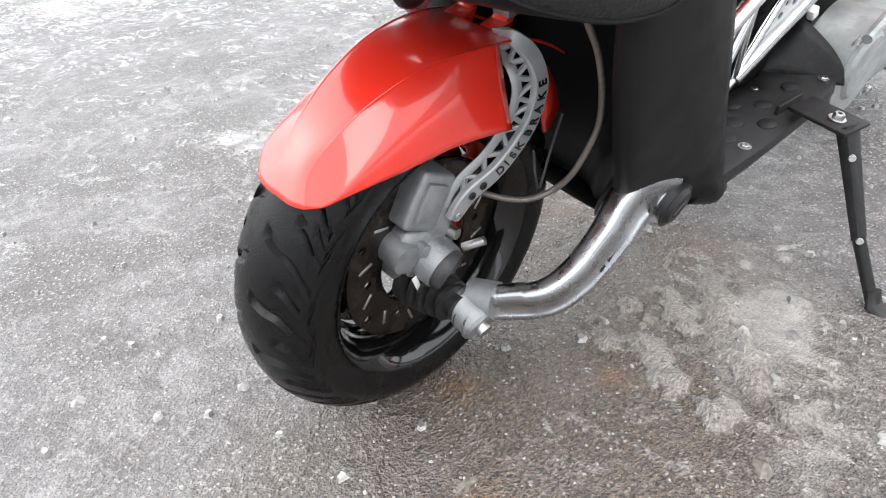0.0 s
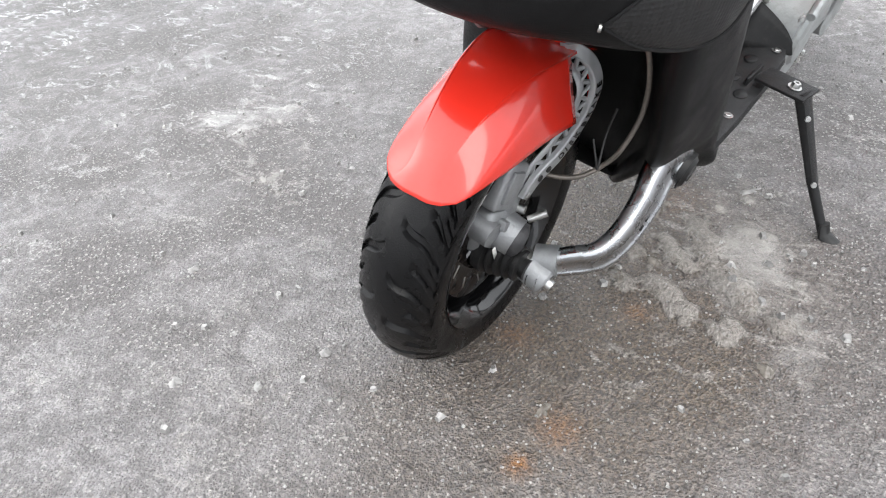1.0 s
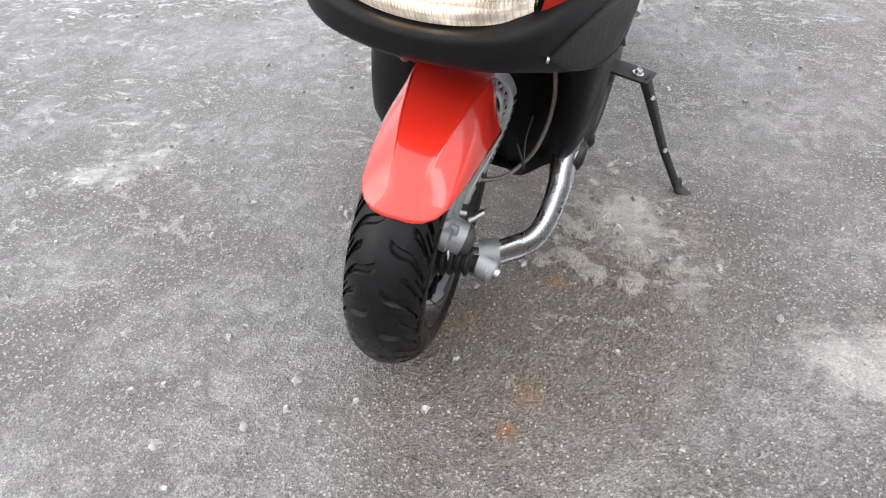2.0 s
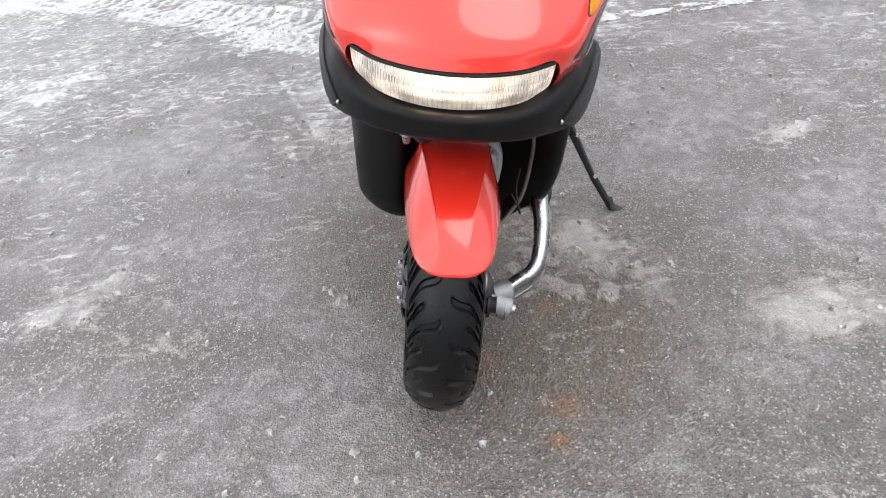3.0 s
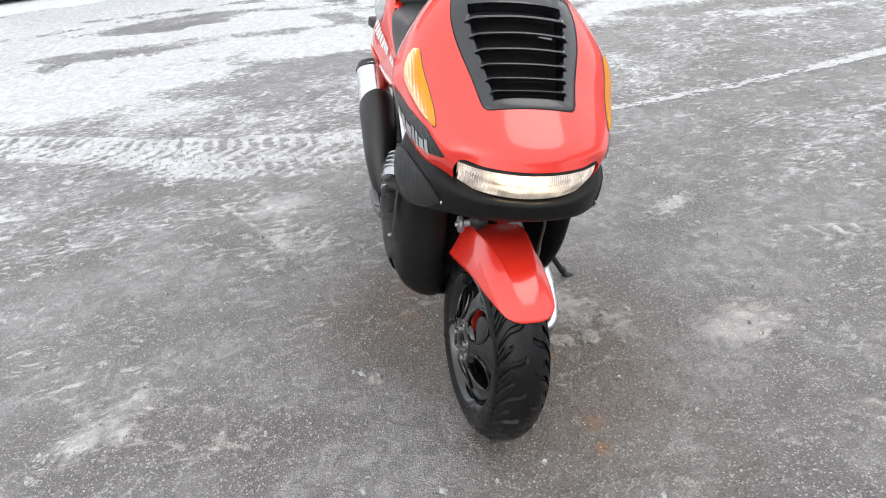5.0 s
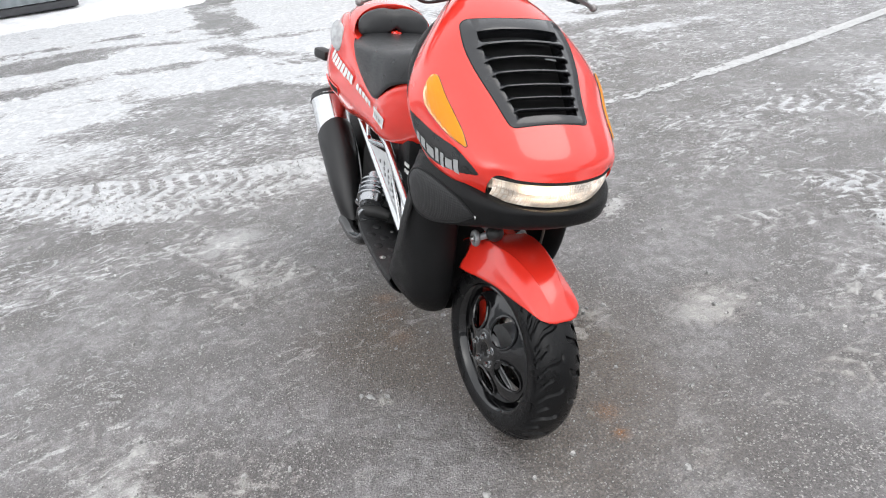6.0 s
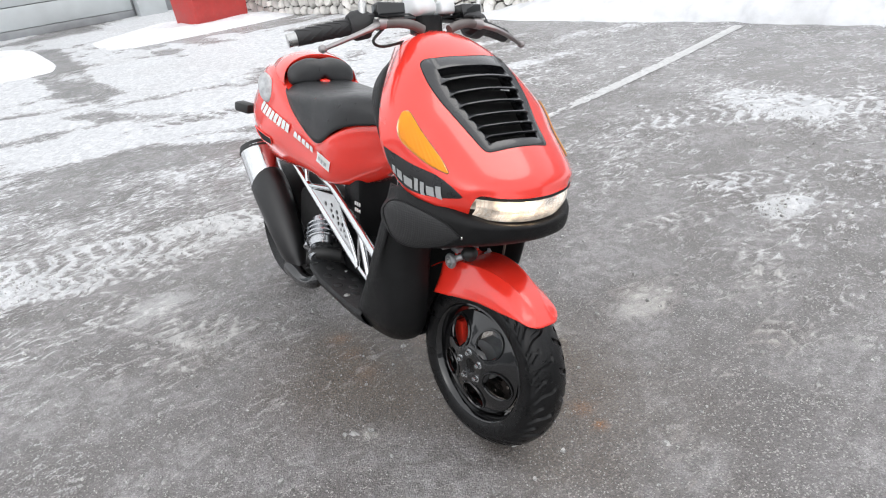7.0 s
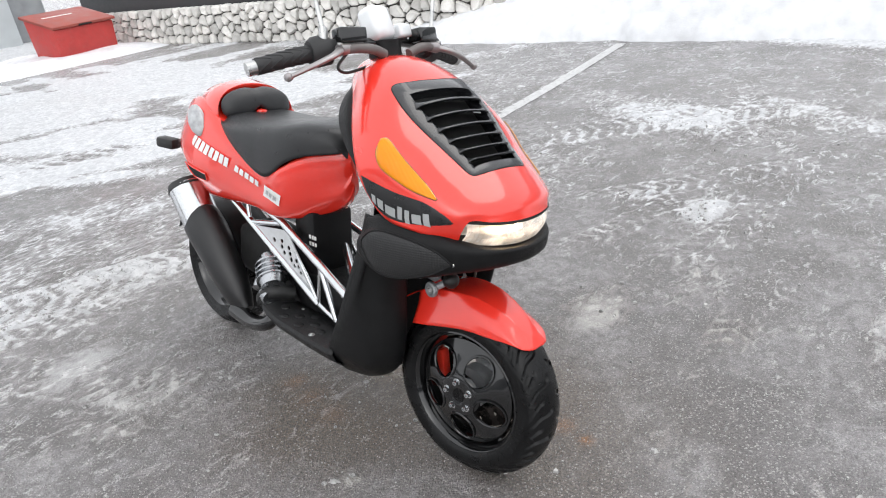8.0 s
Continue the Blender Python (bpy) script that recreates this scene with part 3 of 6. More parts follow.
for sgn in (1, -1):
    def fw(x):
        return float(np.interp(-x, (0.30, 0.36, 0.45, 0.60, 0.70, 0.74), (0.190, 0.196, 0.195, 0.187, 0.180, 0.150)))
    rows = []
    for x in np.linspace(-0.33, -0.735, 18):
        w, z = fw(x), floor_z(x)
        rows.append([(x, sgn * 0.085, z + 0.004), (x, sgn * 0.12, z + 0.001), (x, sgn * (w - 0.012), z), (x, sgn * (w - 0.003), z - 0.003), (x, sgn * w, z - 0.012), (x + 0.002, sgn * (w - 0.010), z - 0.034), (x + 0.004, sgn * (w - 0.030), z - 0.050), (x + 0.006, sgn * 0.085, z - 0.058)])
    board = M().grid(rows).done("floorboard", GREYBLACK, scooter, "grey-black plastic floorboard with raised ovals", angle=35, solid=0.003)
    for x, y in ((-0.568, 0.133), (-0.602, 0.163), (-0.522, 0.166), (-0.645, 0.133), (-0.488, 0.134), (-0.442, 0.150), (-0.405, 0.120), (-0.530, 0.105)):
        M().lathe([(0.0, 0.004), (0.011, 0.0038), (0.016, 0.002), (0.0175, -0.001)], 20, pose(x, sgn * y, floor_z(x) + 0.001, 90, 0, 0) @ Matrix.Diagonal((1, 1, 0.75, 1))).done("raised_oval", GREYBLACK, board)
    for x, y in ((-0.444, 0.177), (-0.600, 0.100), (-0.690, 0.160)):
        hexbolt((x, sgn * y, floor_z(x) + 0.001), (0, 0, 1), 0.006, 0.004).done("bolt", STEEL, board)
    # rear heel guard: the end of the board turns up in a curved fin
    rows = []
    for k in range(15):
        t = k / 14
        b = np.array((-0.640 - 0.074 * t, 0.080 + 0.102 * t, 0.268 + 0.004 * t))
        h = (0.098 if sgn > 0 else 0.125) * (1 - t) ** 0.55 * (0.55 + 0.45 * min(1, 4 * t))
        rows.append([tuple((b + np.array((-0.05 * f * (1 - t) - 0.004 * f, -0.012 * f * (1 - t), h * f ** 0.9))) * np.array((1, sgn, 1))) for f in (0, 0.25, 0.5, 0.75, 1)])
    M().grid(rows).done("heel_guard", GREYBLACK, board, solid=0.004)
# central tunnel and battery box under the seat
g = M().box((0.42, 0.16, 0.20), pose(-0.56, 0, 0.28), 0.02)
g.box((0.10, 0.14, 0.20), pose(-0.62, 0, 0.46), 0.015)
g.done("centre_tunnel", BLACK, scooter, "black centre tunnel")
g = M()
for x in (-0.585, -0.572, -0.559):
    for z in (0.47, 0.49):
        g.box((0.006, 0.004, 0.011), pose(x, -0.072, z), 0.001)
g.done("fuse_clips", WHITE, scooter, "small pale clips")

# -- front wheel, turned a little to the left
STEER = pose(-0.009, 0.004, 0.226, 0, 0, 5.0)
TYRE_R, HALF = 0.225, 0.060


TREADS = 20


def tread(turn, v):
    """Depth of the tread grooves at a turn counted in treads and place v across (-1 to 1)."""
    a = abs(v)
    side = 0.5 if v < 0 else 0.0
    d = 0.0
    for off, lo, hi, w in ((0.0, 0.08, 0.84, 0.11), (0.5, 0.40, 0.94, 0.09), (0.25, 0.62, 0.97, 0.05)):
        ph = turn + side + off
        dist = abs(ph - round(ph))
        if lo < a < hi and dist < w:
            d = max(d, min(1.0, (w - dist) / 0.03) * min(1.0, (a - lo) / 0.05) * min(1.0, (hi - a) / 0.04))
    return 0.0065 * d


def tyre(radius, half, m):
    prof = [(0.147, -0.044), (0.152, -0.052), (0.160, -0.0565), (0.172, -0.0595)]
    nr = TREADS * 18
    rings = []
    for i in range(nr):
        th = 2 * math.pi * i / nr
        ring = [(r, y, th) for r, y in prof]
        for v in np.linspace(-1, 1, 65):
            y = half * math.sin(v * 1.28) / math.sin(1.28)
            r = radius - 0.043 * (1 - math.cos(v * 1.28)) / (1 - math.cos(1.28))
            lag = (0.95 * abs(v) ** 1.25 + 0.07 * math.sin(9 * abs(v))) * min(1.0, (1 - abs(v)) * 8)
            ring.append((r - tread(th * TREADS / (2 * math.pi), v), y, th - 2 * math.pi / TREADS * lag))
        ring += [(r, -y, th) for r, y in prof[::-1]]
        rings.append([(r * math.cos(t), y, r * math.sin(t)) for r, y, t in ring])
    return M().grid(rings, close_u=True, m=m)


def rim_profile():
    return [(0.142, -0.040), (0.146, -0.050), (0.151, -0.055), (0.155, -0.053), (0.155, -0.048), (0.149, -0.045), (0.142, -0.030), (0.132, -0.010), (0.132, 0.012), (0.142, 0.032), (0.149, 0.046), (0.155, 0.050), (0.153, 0.055), (0.147, 0.051), (0.138, 0.034), (0.126, 0.012), (0.126, -0.010), (0.137, -0.030)]


wheel = M().lathe(rim_profile(), 72, STEER, closed=True).done("front_wheel", GLOSS, scooter, "gloss black steel wheel rim", angle=35)
tyre(TYRE_R, HALF, STEER).done("tyre", RUBBER, wheel, "black wet tyre with curved tread grooves", angle=32)
# raised lettering on the left sidewall as plain bars
for c0, n in ((-100, 5), (80, 5)):
    for k in range(n):
        th = radians(c0 + k * 6.0)
        mm = STEER @ Matrix.Rotation(-th, 4, "Y") @ pose(0.172, 0.0590, 0, 0, 0, 8)
        M().box((0.016, 0.0016, 0.010), mm, 0.0006, 1).done("sidewall_bar", RUBBER, wheel)
        M().box((0.016, 0.0016, 0.010), STEER @ Matrix.Rotation(-th - 1.2, 4, "Y") @ pose(0.172, -0.0590, 0, 0, 0, -8), 0.0006, 1).done("sidewall_bar", RUBBER, wheel)
holes = [circle(0.039, 28, 0.087 * math.cos(radians(a)), 0.087 * math.sin(radians(a)), 0.036, radians(a)) for a in (56, 128, 200, 272, 344)]


def dish(x, y, z):
    """The pressed face stands out towards the hub."""
    r = math.hypot(x, z)
    return x, y - 0.034 - 0.030 * min(1.0, max(0.0, (0.131 - r) / 0.076)) ** 0.8, z


face = M().prism(circle(0.133, 72), 0.008, Matrix.Identity(4), [h[::-1] for h in holes], 0.002)
face.v = [tuple(STEER @ Vector(dish(*p))) for p in face.v]
face.done("wheel_disc", GLOSS, wheel, "black wheel face with five oval holes")
g = M().lathe([(0.058, -0.058), (0.055, -0.066), (0.049, -0.070), (0.022, -0.0705), (0.018, -0.068), (0.0, -0.068)], 40, STEER)
g.done("hub_boss", GLOSS, wheel)
for h in holes:
    path = [dish(x, -0.005, z) for x, z in h]
    M().tube(path + path[:1], 0.0032, 6, caps=False, m=STEER).done("hole_rim", GLOSS, wheel)
for k in range(5):
    a = radians(26 + 72 * k)
    o = STEER @ Vector((0.034 * math.cos(a), -0.069, 0.034 * math.sin(a)))
    hexbolt(o, STEER.to_3x3() @ Vector((0, -1, 0)), 0.0068, 0.010).done("wheel_bolt", CHROME, wheel, "bright wheel bolt")
dots = [circle(0.005, 8, r * math.cos(a), r * math.sin(a)) for i in range(12) for r, a in ((0.088 + 0.018 * (i % 2), radians(30 * i)),)]
M().prism(circle(0.118, 60), 0.005, STEER @ pose(0, 0.024, 0), [circle(0.068, 40)] + dots, 0.0006).done("brake_disc", RUST, wheel, "drilled steel brake disc")
for k in range(12):
    M().box((0.020, 0.0012, 0.0035), STEER @ Matrix.Rotation(radians(30 * k + 14), 4, "Y") @ pose(0.094, 0.0272, 0, 0, 35, 0), 0.0004, 1).done("disc_slot", STEEL, wheel, "bright worn slot edge")
M().lathe([(0.0, 0.03), (0.045, 0.03), (0.05, 0.024), (0.05, -0.02), (0.0, -0.02)], 30, STEER).done("hub", CAST, wheel)
M().box((0.036, 0.03, 0.108), STEER @ pose(-0.104, -0.004, 0.012, 0, -8, 0), 0.009).done("inner_caliper", REDPART, scooter, "red brake caliper behind the wheel face")

# -- front mudguard
def guard_row(x, z, w, side, edge, k=0.016):
    """Middle, crease and side edge of the mudguard at one place."""
    c = 0.44 + 0.36 * min(1.0, max(0.0, (0.115 - x) / 0.18))
    return [(x, 0, z), (x, w * c * 0.55, z - 0.0005), (x, w * (c - 0.05), z - k * 0.10), (x, w * (c + 0.03), z - k * 0.24), (x, w * 0.95, z - k - side * 0.30), (x - 0.002, edge, z - k - side)]


GUARD = Surf([mirror_row(r) for r in (
    guard_row(-0.205, 0.420, 0.060, 0.030, 0.074),
    guard_row(-0.165, 0.444, 0.066, 0.055, 0.082),
    guard_row(-0.110, 0.468, 0.070, 0.070, 0.084),
    guard_row(-0.050, 0.476, 0.072, 0.066, 0.082),
    guard_row(0.010, 0.475, 0.071, 0.056, 0.079),
    guard_row(0.065, 0.459, 0.068, 0.042, 0.073),
    guard_row(0.108, 0.435, 0.063, 0.022, 0.066, 0.014),
    [(0.138, 0, 0.409), (0.138, 0.012, 0.4087), (0.1375, 0.022, 0.4075), (0.137, 0.027, 0.406), (0.134, 0.055, 0.399), (0.132, 0.059, 0.395)],
    [(0.160, 0, 0.382), (0.160, 0.019, 0.382), (0.157, 0.034, 0.384), (0.155, 0.038, 0.385), (0.149, 0.046, 0.387), (0.144, 0.051, 0.389)],
)])
GP = pose(-0.002, 0.012, -0.002, 0, 0, 5.0) @ Matrix.Diagonal((1, 0.96, 1, 1))
pts = [[GUARD.at(8 * i / 48, 10 * j / 60) for j in range(61)] for i in range(49)]
guard = M().grid(pts, flip=True, m=GP, skip=lambda i, j: (i < 13 and 19 <= j < 41) or (i < 16 and j < 15) or (i < 8 and j > 44)).done("front_mudguard", RED, scooter, "glossy red front mudguard", solid=0.003)
for y in (-0.030, 0.022):
    g = M().box((0.050, 0.026, 0.005), GP @ pose(-0.092, y, 0.470, 0, 14, 0), 0.002)
    g.box((0.012, 0.022, 0.026), GP @ pose(-0.114, y, 0.472, 0, -25, 0), 0.003)
    g.done("mounting_tab", RED, guard)
    M().box((0.026, 0.024, 0.014), GP @ pose(-0.124, y, 0.487, 0, 10, 0), 0.003).done("mounting_bracket", CAST, scooter, "small alloy mudguard bracket")
hexbolt(GP @ Vector((0.148, 0.018, 0.392)), (0.75, 0, 0.6), 0.003, 0.002, False).done("rivet", GLOSS, guard)
rows = [[(-0.152, 0.050, 0.425), (-0.150, 0.060, 0.400), (-0.148, 0.064, 0.375), (-0.158, 0.064, 0.346)], [(-0.168, 0.050, 0.418), (-0.174, 0.060, 0.395), (-0.180, 0.064, 0.370), (-0.167, 0.064, 0.346)]]
M().grid(rows).done("rear_flap", RED, guard, solid=0.003)

# -- steering hub upright, caliper and brake torque arm on the left
g = M().box((0.050, 0.044, 0.070), pose(0.006, 0.040, 0.320, 0, -28, 0), 0.007, 3)
g.box((0.040, 0.036, 0.080), pose(-0.014, 0.040, 0.285, 0, -20, 0), 0.010, 3)
g.box((0.066, 0.034, 0.050), pose(0.014, 0.042, 0.258, 0, -20, 0), 0.012, 3)
g.tube([(0.040, 0.03, 0.264), (0.040, 0.064, 0.260)], (0.020, 0.018), 18)
g.tube([(0.004, 0.03, 0.244), (-0.004, 0.074, 0.232)], (0.031, 0.028), 26)
g.tube([(0.024, 0.03, 0.236), (0.024, 0.056, 0.234)], (0.014, 0.012), 14)
caliper = g.done("brake_caliper", CAST, scooter, "grey cast alloy brake caliper", angle=35)
M().box((0.030, 0.010, 0.046), pose(0.008, 0.062, 0.322, 0, -28, 0), 0.003).done("cover_plate", CAST, caliper)
M().box((0.012, 0.030, 0.016), pose(0.020, 0.056, 0.266, 0, -28, 0), 0.003).done("lug", CAST, caliper)
M().tube([(-0.026, 0.050, 0.262), (-0.030, 0.066, 0.262)], 0.007, 10).done("bleed_screw", STEEL, caliper)
M().tube([(-0.004, 0.073, 0.232), (-0.0055, 0.081, 0.230), (-0.006, 0.082, 0.2295)], (0.0255, 0.0255, 0.022), 24).done("caliper_plug", PLUG, caliper, "black slotted plug")
M().tube([(-0.035, 0.07, 0.243), (-0.052, 0.088, 0.256)], 0.0055, 10).done("banjo_bolt", STEEL, caliper)
g = M()
prof = [(0.038, 0.030)]
for k in range(5):
    y, r = 0.040 + 0.012 * k, 0.038 - 0.0035 * k
    prof += [(r, y), (r, y + 0.005), (r - 0.009, y + 0.007), (r - 0.009, y + 0.010)]
prof += [(0.016, 0.104), (0.0, 0.104)]
g.lathe(prof, 32, pose(0.0, 0, 0.192))
boot = g.done("axle_boot", BOOT, scooter, "black ribbed rubber axle boot", angle=30)
M().box((0.007, 0.002, 0.026), pose(0.026, 0.062, 0.216, 0, 20, 0), 0.0008).done("white_marks", WHITE, boot, "small white printed marks")

ARC = smooth_path([(-0.024, 0.062, 0.285), (-0.043, 0.067, 0.312), (-0.078, 0.073, 0.334), (-0.107, 0.079, 0.369), (-0.117, 0.083, 0.400), (-0.118, 0.083, 0.432), (-0.112, 0.072, 0.457), (-0.100, 0.055, 0.471), (-0.094, 0.040, 0.470)], 40)
wid = np.interp(np.linspace(0, 1, 40), (0, 0.06, 0.2, 0.7, 1), (0.0085, 0.0115, 0.0108, 0.0095, 0.007))


def arc_side(i):
    d = ARC[min(i + 1, 39)] - ARC[max(i - 1, 0)]
    d = d / np.linalg.norm(d)
    s = np.cross(d, (0, 1, 0))
    return d, s / np.linalg.norm(s)


rows = []
for i in range(40):
    d, s = arc_side(i)
    w = wid[i]
    o = ARC[i]
    rows.append([o + s * a * w + np.array((0, b, 0)) for a, b in ((-1, -0.004), (-1, 0.002), (-0.86, 0.004), (0.86, 0.004), (1, 0.002), (1, -0.004))])
arm = M().grid(rows, close_v=True).done("brake_arm", SILVER, scooter, "silver brake torque arm with lattice ribs", angle=35)
g = M()
inner = []
for i in range(2, 38):
    d, s = arc_side(i)
    inner.append(ARC[i] - s * (wid[i] + 0.0165 * math.sin(math.pi * (i - 2) / 35) ** 0.5) + np.array((0, -0.008, 0)))
g.tube(inner, 0.0042, 8, flat=(1.6, 0.8, (0, 1, 0)))
for k in range(9):
    i = 4 + 4 * k
    j = i + 2
    a, b, c = ARC[min(i, 39)] + np.array((0, -0.004, 0)), inner[min(j - 2, 35)], ARC[min(i + 4, 39)] + np.array((0, -0.004, 0))
    g.tube([a, b], 0.0032, 6)
    g.tube([b, c], 0.0032, 6)
g.done("lattice", SILVER, arm)
for i in (1, 5, 7):
    o = ARC[i] + np.array((0, 0.003, 0))
    hexbolt(o, (0, 1, 0), 0.0048, 0.003, i == 1).done("bolt", STEEL if i == 1 else BOOT, arm)
g = M()
word = "DISK BRAKE"
for f, ch in zip((9.8, 10.9, 12.0, 13.2, 14.2, 15.2, 17.2, 19.4, 21.7, 24.0), word):
    if ch == " ":
        continue
    i = int(f)
    d, s = arc_side(i)
    o = ARC[i] + (ARC[min(i + 1, 39)] - ARC[i]) * (f - i) + np.array((0, 0.0046, 0))
    v, fc = letters(ch, 0.0155)
    g.add(v, fc, basis(o, d, -s) @ Matrix.Diagonal((0.95, 1, 1, 1)))
g.done("lettering", BLACKDECAL, arm, "black DISK BRAKE lettering")

# -- swing arm
path = [(-0.026, 0.104, 0.189), (-0.047, 0.137, 0.203), (-0.074, 0.168, 0.217), (-0.112, 0.178, 0.237), (-0.154, 0.178, 0.268), (-0.186, 0.171, 0.290), (-0.216, 0.167, 0.296), (-0.262, 0.166, 0.274)]
SECTION = [(-0.62, 0.80), (-0.30, 1.0), (0.20, 1.0), (0.62, 0.86), (0.80, 0.45), (0.72, 0.02), (0.84, -0.45), (0.98, -0.62), (0.98, -0.86), (0.80, -1.0), (0.0, -1.0), (-0.62, -0.94), (-0.72, -0.4), (-0.72, 0.4)]
line = smooth_path(path, 60)
size = np.interp(np.linspace(0, 1, 60), (0, 0.2, 0.5, 0.75, 1), (0.019, 0.0205, 0.0235, 0.029, 0.035))
rows = []
for i in range(60):
    d = line[min(i + 1, 59)] - line[max(i - 1, 0)]
    d = d / np.linalg.norm(d)
    out = np.array((0.25, 1.0, 0.0)) if i > 12 else np.array((0.6, 0.8, 0.0))
    out = out - d * (out @ d)
    out = out / np.linalg.norm(out)
    up = np.cross(out, d)
    up = up if up[2] > 0 else -up
    ring = SECTION + SECTION[:1]
    rows.append([line[i] + size[i] * (out * 0.8 * cr(ring, k / 3)[0] + up * cr(ring, k / 3)[1]) for k in range(3 * len(SECTION))])
g = M().grid(rows, close_v=True)
g.f += [tuple(range(42))[::-1], tuple(range(59 * 42, 60 * 42))]
g.tube([(-0.262, 0.146, 0.272), (-0.265, 0.182, 0.266)], 0.0335, 28)
swing = g.done("swing_arm", ALU, scooter, "polished aluminium front swing arm", angle=50)
for i, w in ((30, 2), (33, 4), (38, 3)):
    d = (line[i + 1] - line[i]) / np.linalg.norm(line[i + 1] - line[i])
    M().box((0.0045 * w, 0.002, 0.006), basis(line[i] + np.array((0.003, 0.0165, -0.013)), d, (0, 1, 0)), 0.0005).done("cast_mark", DARK, swing, "small dark cast mark")
g = M().tube([(-0.012, 0.094, 0.186), (-0.014, 0.126, 0.176)], 0.0225, 26)
g.tube([(-0.014, 0.125, 0.176), (-0.014, 0.130, 0.1745)], (0.0225, 0.019), 26)
g.tube([(-0.026, 0.098, 0.193), (-0.038, 0.128, 0.199)], (0.021, 0.0225), 18)
g.box((0.014, 0.012, 0.044), pose(-0.036, 0.128, 0.190, 0, -20, -40), 0.004)
g.done("axle_clamp", CAST, swing, "grey alloy axle clamp")
for y in (0.108, 0.122):
    rim = [(-0.0135 + 0.0225 * math.cos(t), y, 0.1805 - 0.3 * (y - 0.108) + 0.0225 * math.sin(t)) for t in np.linspace(0, 2 * math.pi, 29)]
    M().tube(rim, 0.0016, 6, caps=False).done("clamp_ring", ALU, swing, "bright clamp ring")
M().tube([(-0.014, 0.128, 0.175), (-0.014, 0.138, 0.172)], (0.0095, 0.009), 14).done("axle_nut", STEEL, swing)
M().tube([(-0.014, 0.07, 0.192), (-0.014, 0.10, 0.192)], 0.016, 16).done("axle_spindle", STEEL, swing)
g = M().tube([(-0.266, 0.150, 0.268), (-0.268, 0.192, 0.262)], 0.030, 26)
g.tube([(-0.268, 0.191, 0.262), (-0.2685, 0.197, 0.261)], (0.027, 0.022), 26)
g.box((0.026, 0.006, 0.008), pose(-0.268, 0.197, 0.261, 0, 30, 0), 0.002)
g.done("pivot_cap", BOOT, swing, "round black pivot cap")
# -- hoses and cables at the front
M().tube([(-0.100, 0.123, 0.545), (-0.118, 0.130, 0.506), (-0.134, 0.135, 0.476), (-0.144, 0.140, 0.440), (-0.152, 0.140, 0.400), (-0.147, 0.138, 0.371), (-0.137, 0.130, 0.335), (-0.130, 0.115, 0.308), (-0.109, 0.100, 0.295), (-0.090, 0.080, 0.292), (-0.07, 0.05, 0.295)], 0.0036, 10, smooth=56).done("brake_hose", HOSE, scooter, "brown-grey brake hose")
M().tube([(-0.115, 0.120, 0.410), (-0.108, 0.118, 0.372), (-0.085, 0.128, 0.338), (-0.080, 0.125, 0.352), (-0.090, 0.110, 0.372)], 0.0016, 8, smooth=30).done("thin_cable", BOOT, scooter, "thin black cable")
M().tube([(-0.150, 0.0, 0.480), (-0.165, 0.0, 0.56), (-0.20, 0.0, 0.66)], (0.028, 0.026, 0.026), 16).done("steering_column", BOOT, scooter, "black steering column")
for y in (-0.048, 0.052):
    g = M().tube([(-0.150, y, 0.488), (-0.160, y * 0.7, 0.515), (-0.170, y * 0.4, 0.54)], 0.012, 10)
    g.tube([(-0.140, y - 0.014, 0.494), (-0.140, y + 0.014, 0.494)], 0.010, 12)
    g.done("steering_link", CAST, scooter, "grey alloy steering link")
JOINT_AT, BALL_AT = (-0.085, -0.075, 0.476), (-0.051, -0.045, 0.5)
ring = [(JOINT_AT[0] + 0.013 * math.cos(t), JOINT_AT[1], JOINT_AT[2] + 0.013 * math.sin(t)) for t in np.linspace(0, 2 * math.pi, 21)]
g = M().tube(ring, 0.0065, 8, caps=False)
g.tube([JOINT_AT, BALL_AT], 0.008, 10)
joint = g.done("link_joint", CAST, scooter, "grey alloy ball joint")
hexbolt(np.array(JOINT_AT) + np.array((0, -0.006, 0)), (0, -1, 0), 0.006, 0.006).done("bolt", STEEL, joint)
g = M().lathe([(0.0, 0.020), (0.011, 0.017), (0.018, 0.008), (0.020, 0.0), (0.018, -0.008), (0.011, -0.017), (0.0, -0.020)], 22, pose(*BALL_AT))
g.done("rubber_ball", BOOT, scooter, "black rubber buffer")

# -- side stand
g = M().box((0.060, 0.090, 0.006), pose(-0.583, 0.218, 0.283, 0, 0, -8), 0.002)
g.box((0.07, 0.006, 0.025), pose(-0.590, 0.160, 0.270), 0.002)
stand = g.done("side_stand", GREYBLACK, scooter, "black steel side stand, folded out")
top_s, mid_s, foot_s = np.array((-0.578, 0.252, 0.275)), np.array((-0.553, 0.332, 0.150)), np.array((-0.536, 0.388, 0.079))
g = M().tube([top_s + (mid_s - top_s) * f for f in (-0.06, 0.25, 0.6, 1.0)], (0.018, 0.016, 0.014, 0.012), 12, flat=(1.15, 0.6, (0, 1, 0.5), 0.6))
g.tube([mid_s, foot_s], (0.009, 0.0085), 10)
g.done("stand_leg", GREYBLACK, stand)
g = M().tube([foot_s + np.array((0.0, -0.004, 0.018)), foot_s + np.array((0.002, 0.004, -0.002)), foot_s + np.array((0.006, 0.03, -0.008))], (0.010, 0.013, 0.011), 12, flat=(1.2, 0.7, (0, 0, 1)))
g.done("stand_foot", BOOT, stand)
hexbolt((-0.578, 0.232, 0.287), (0, 0.1, 1), 0.008, 0.009).done("bolt", STEEL, stand)
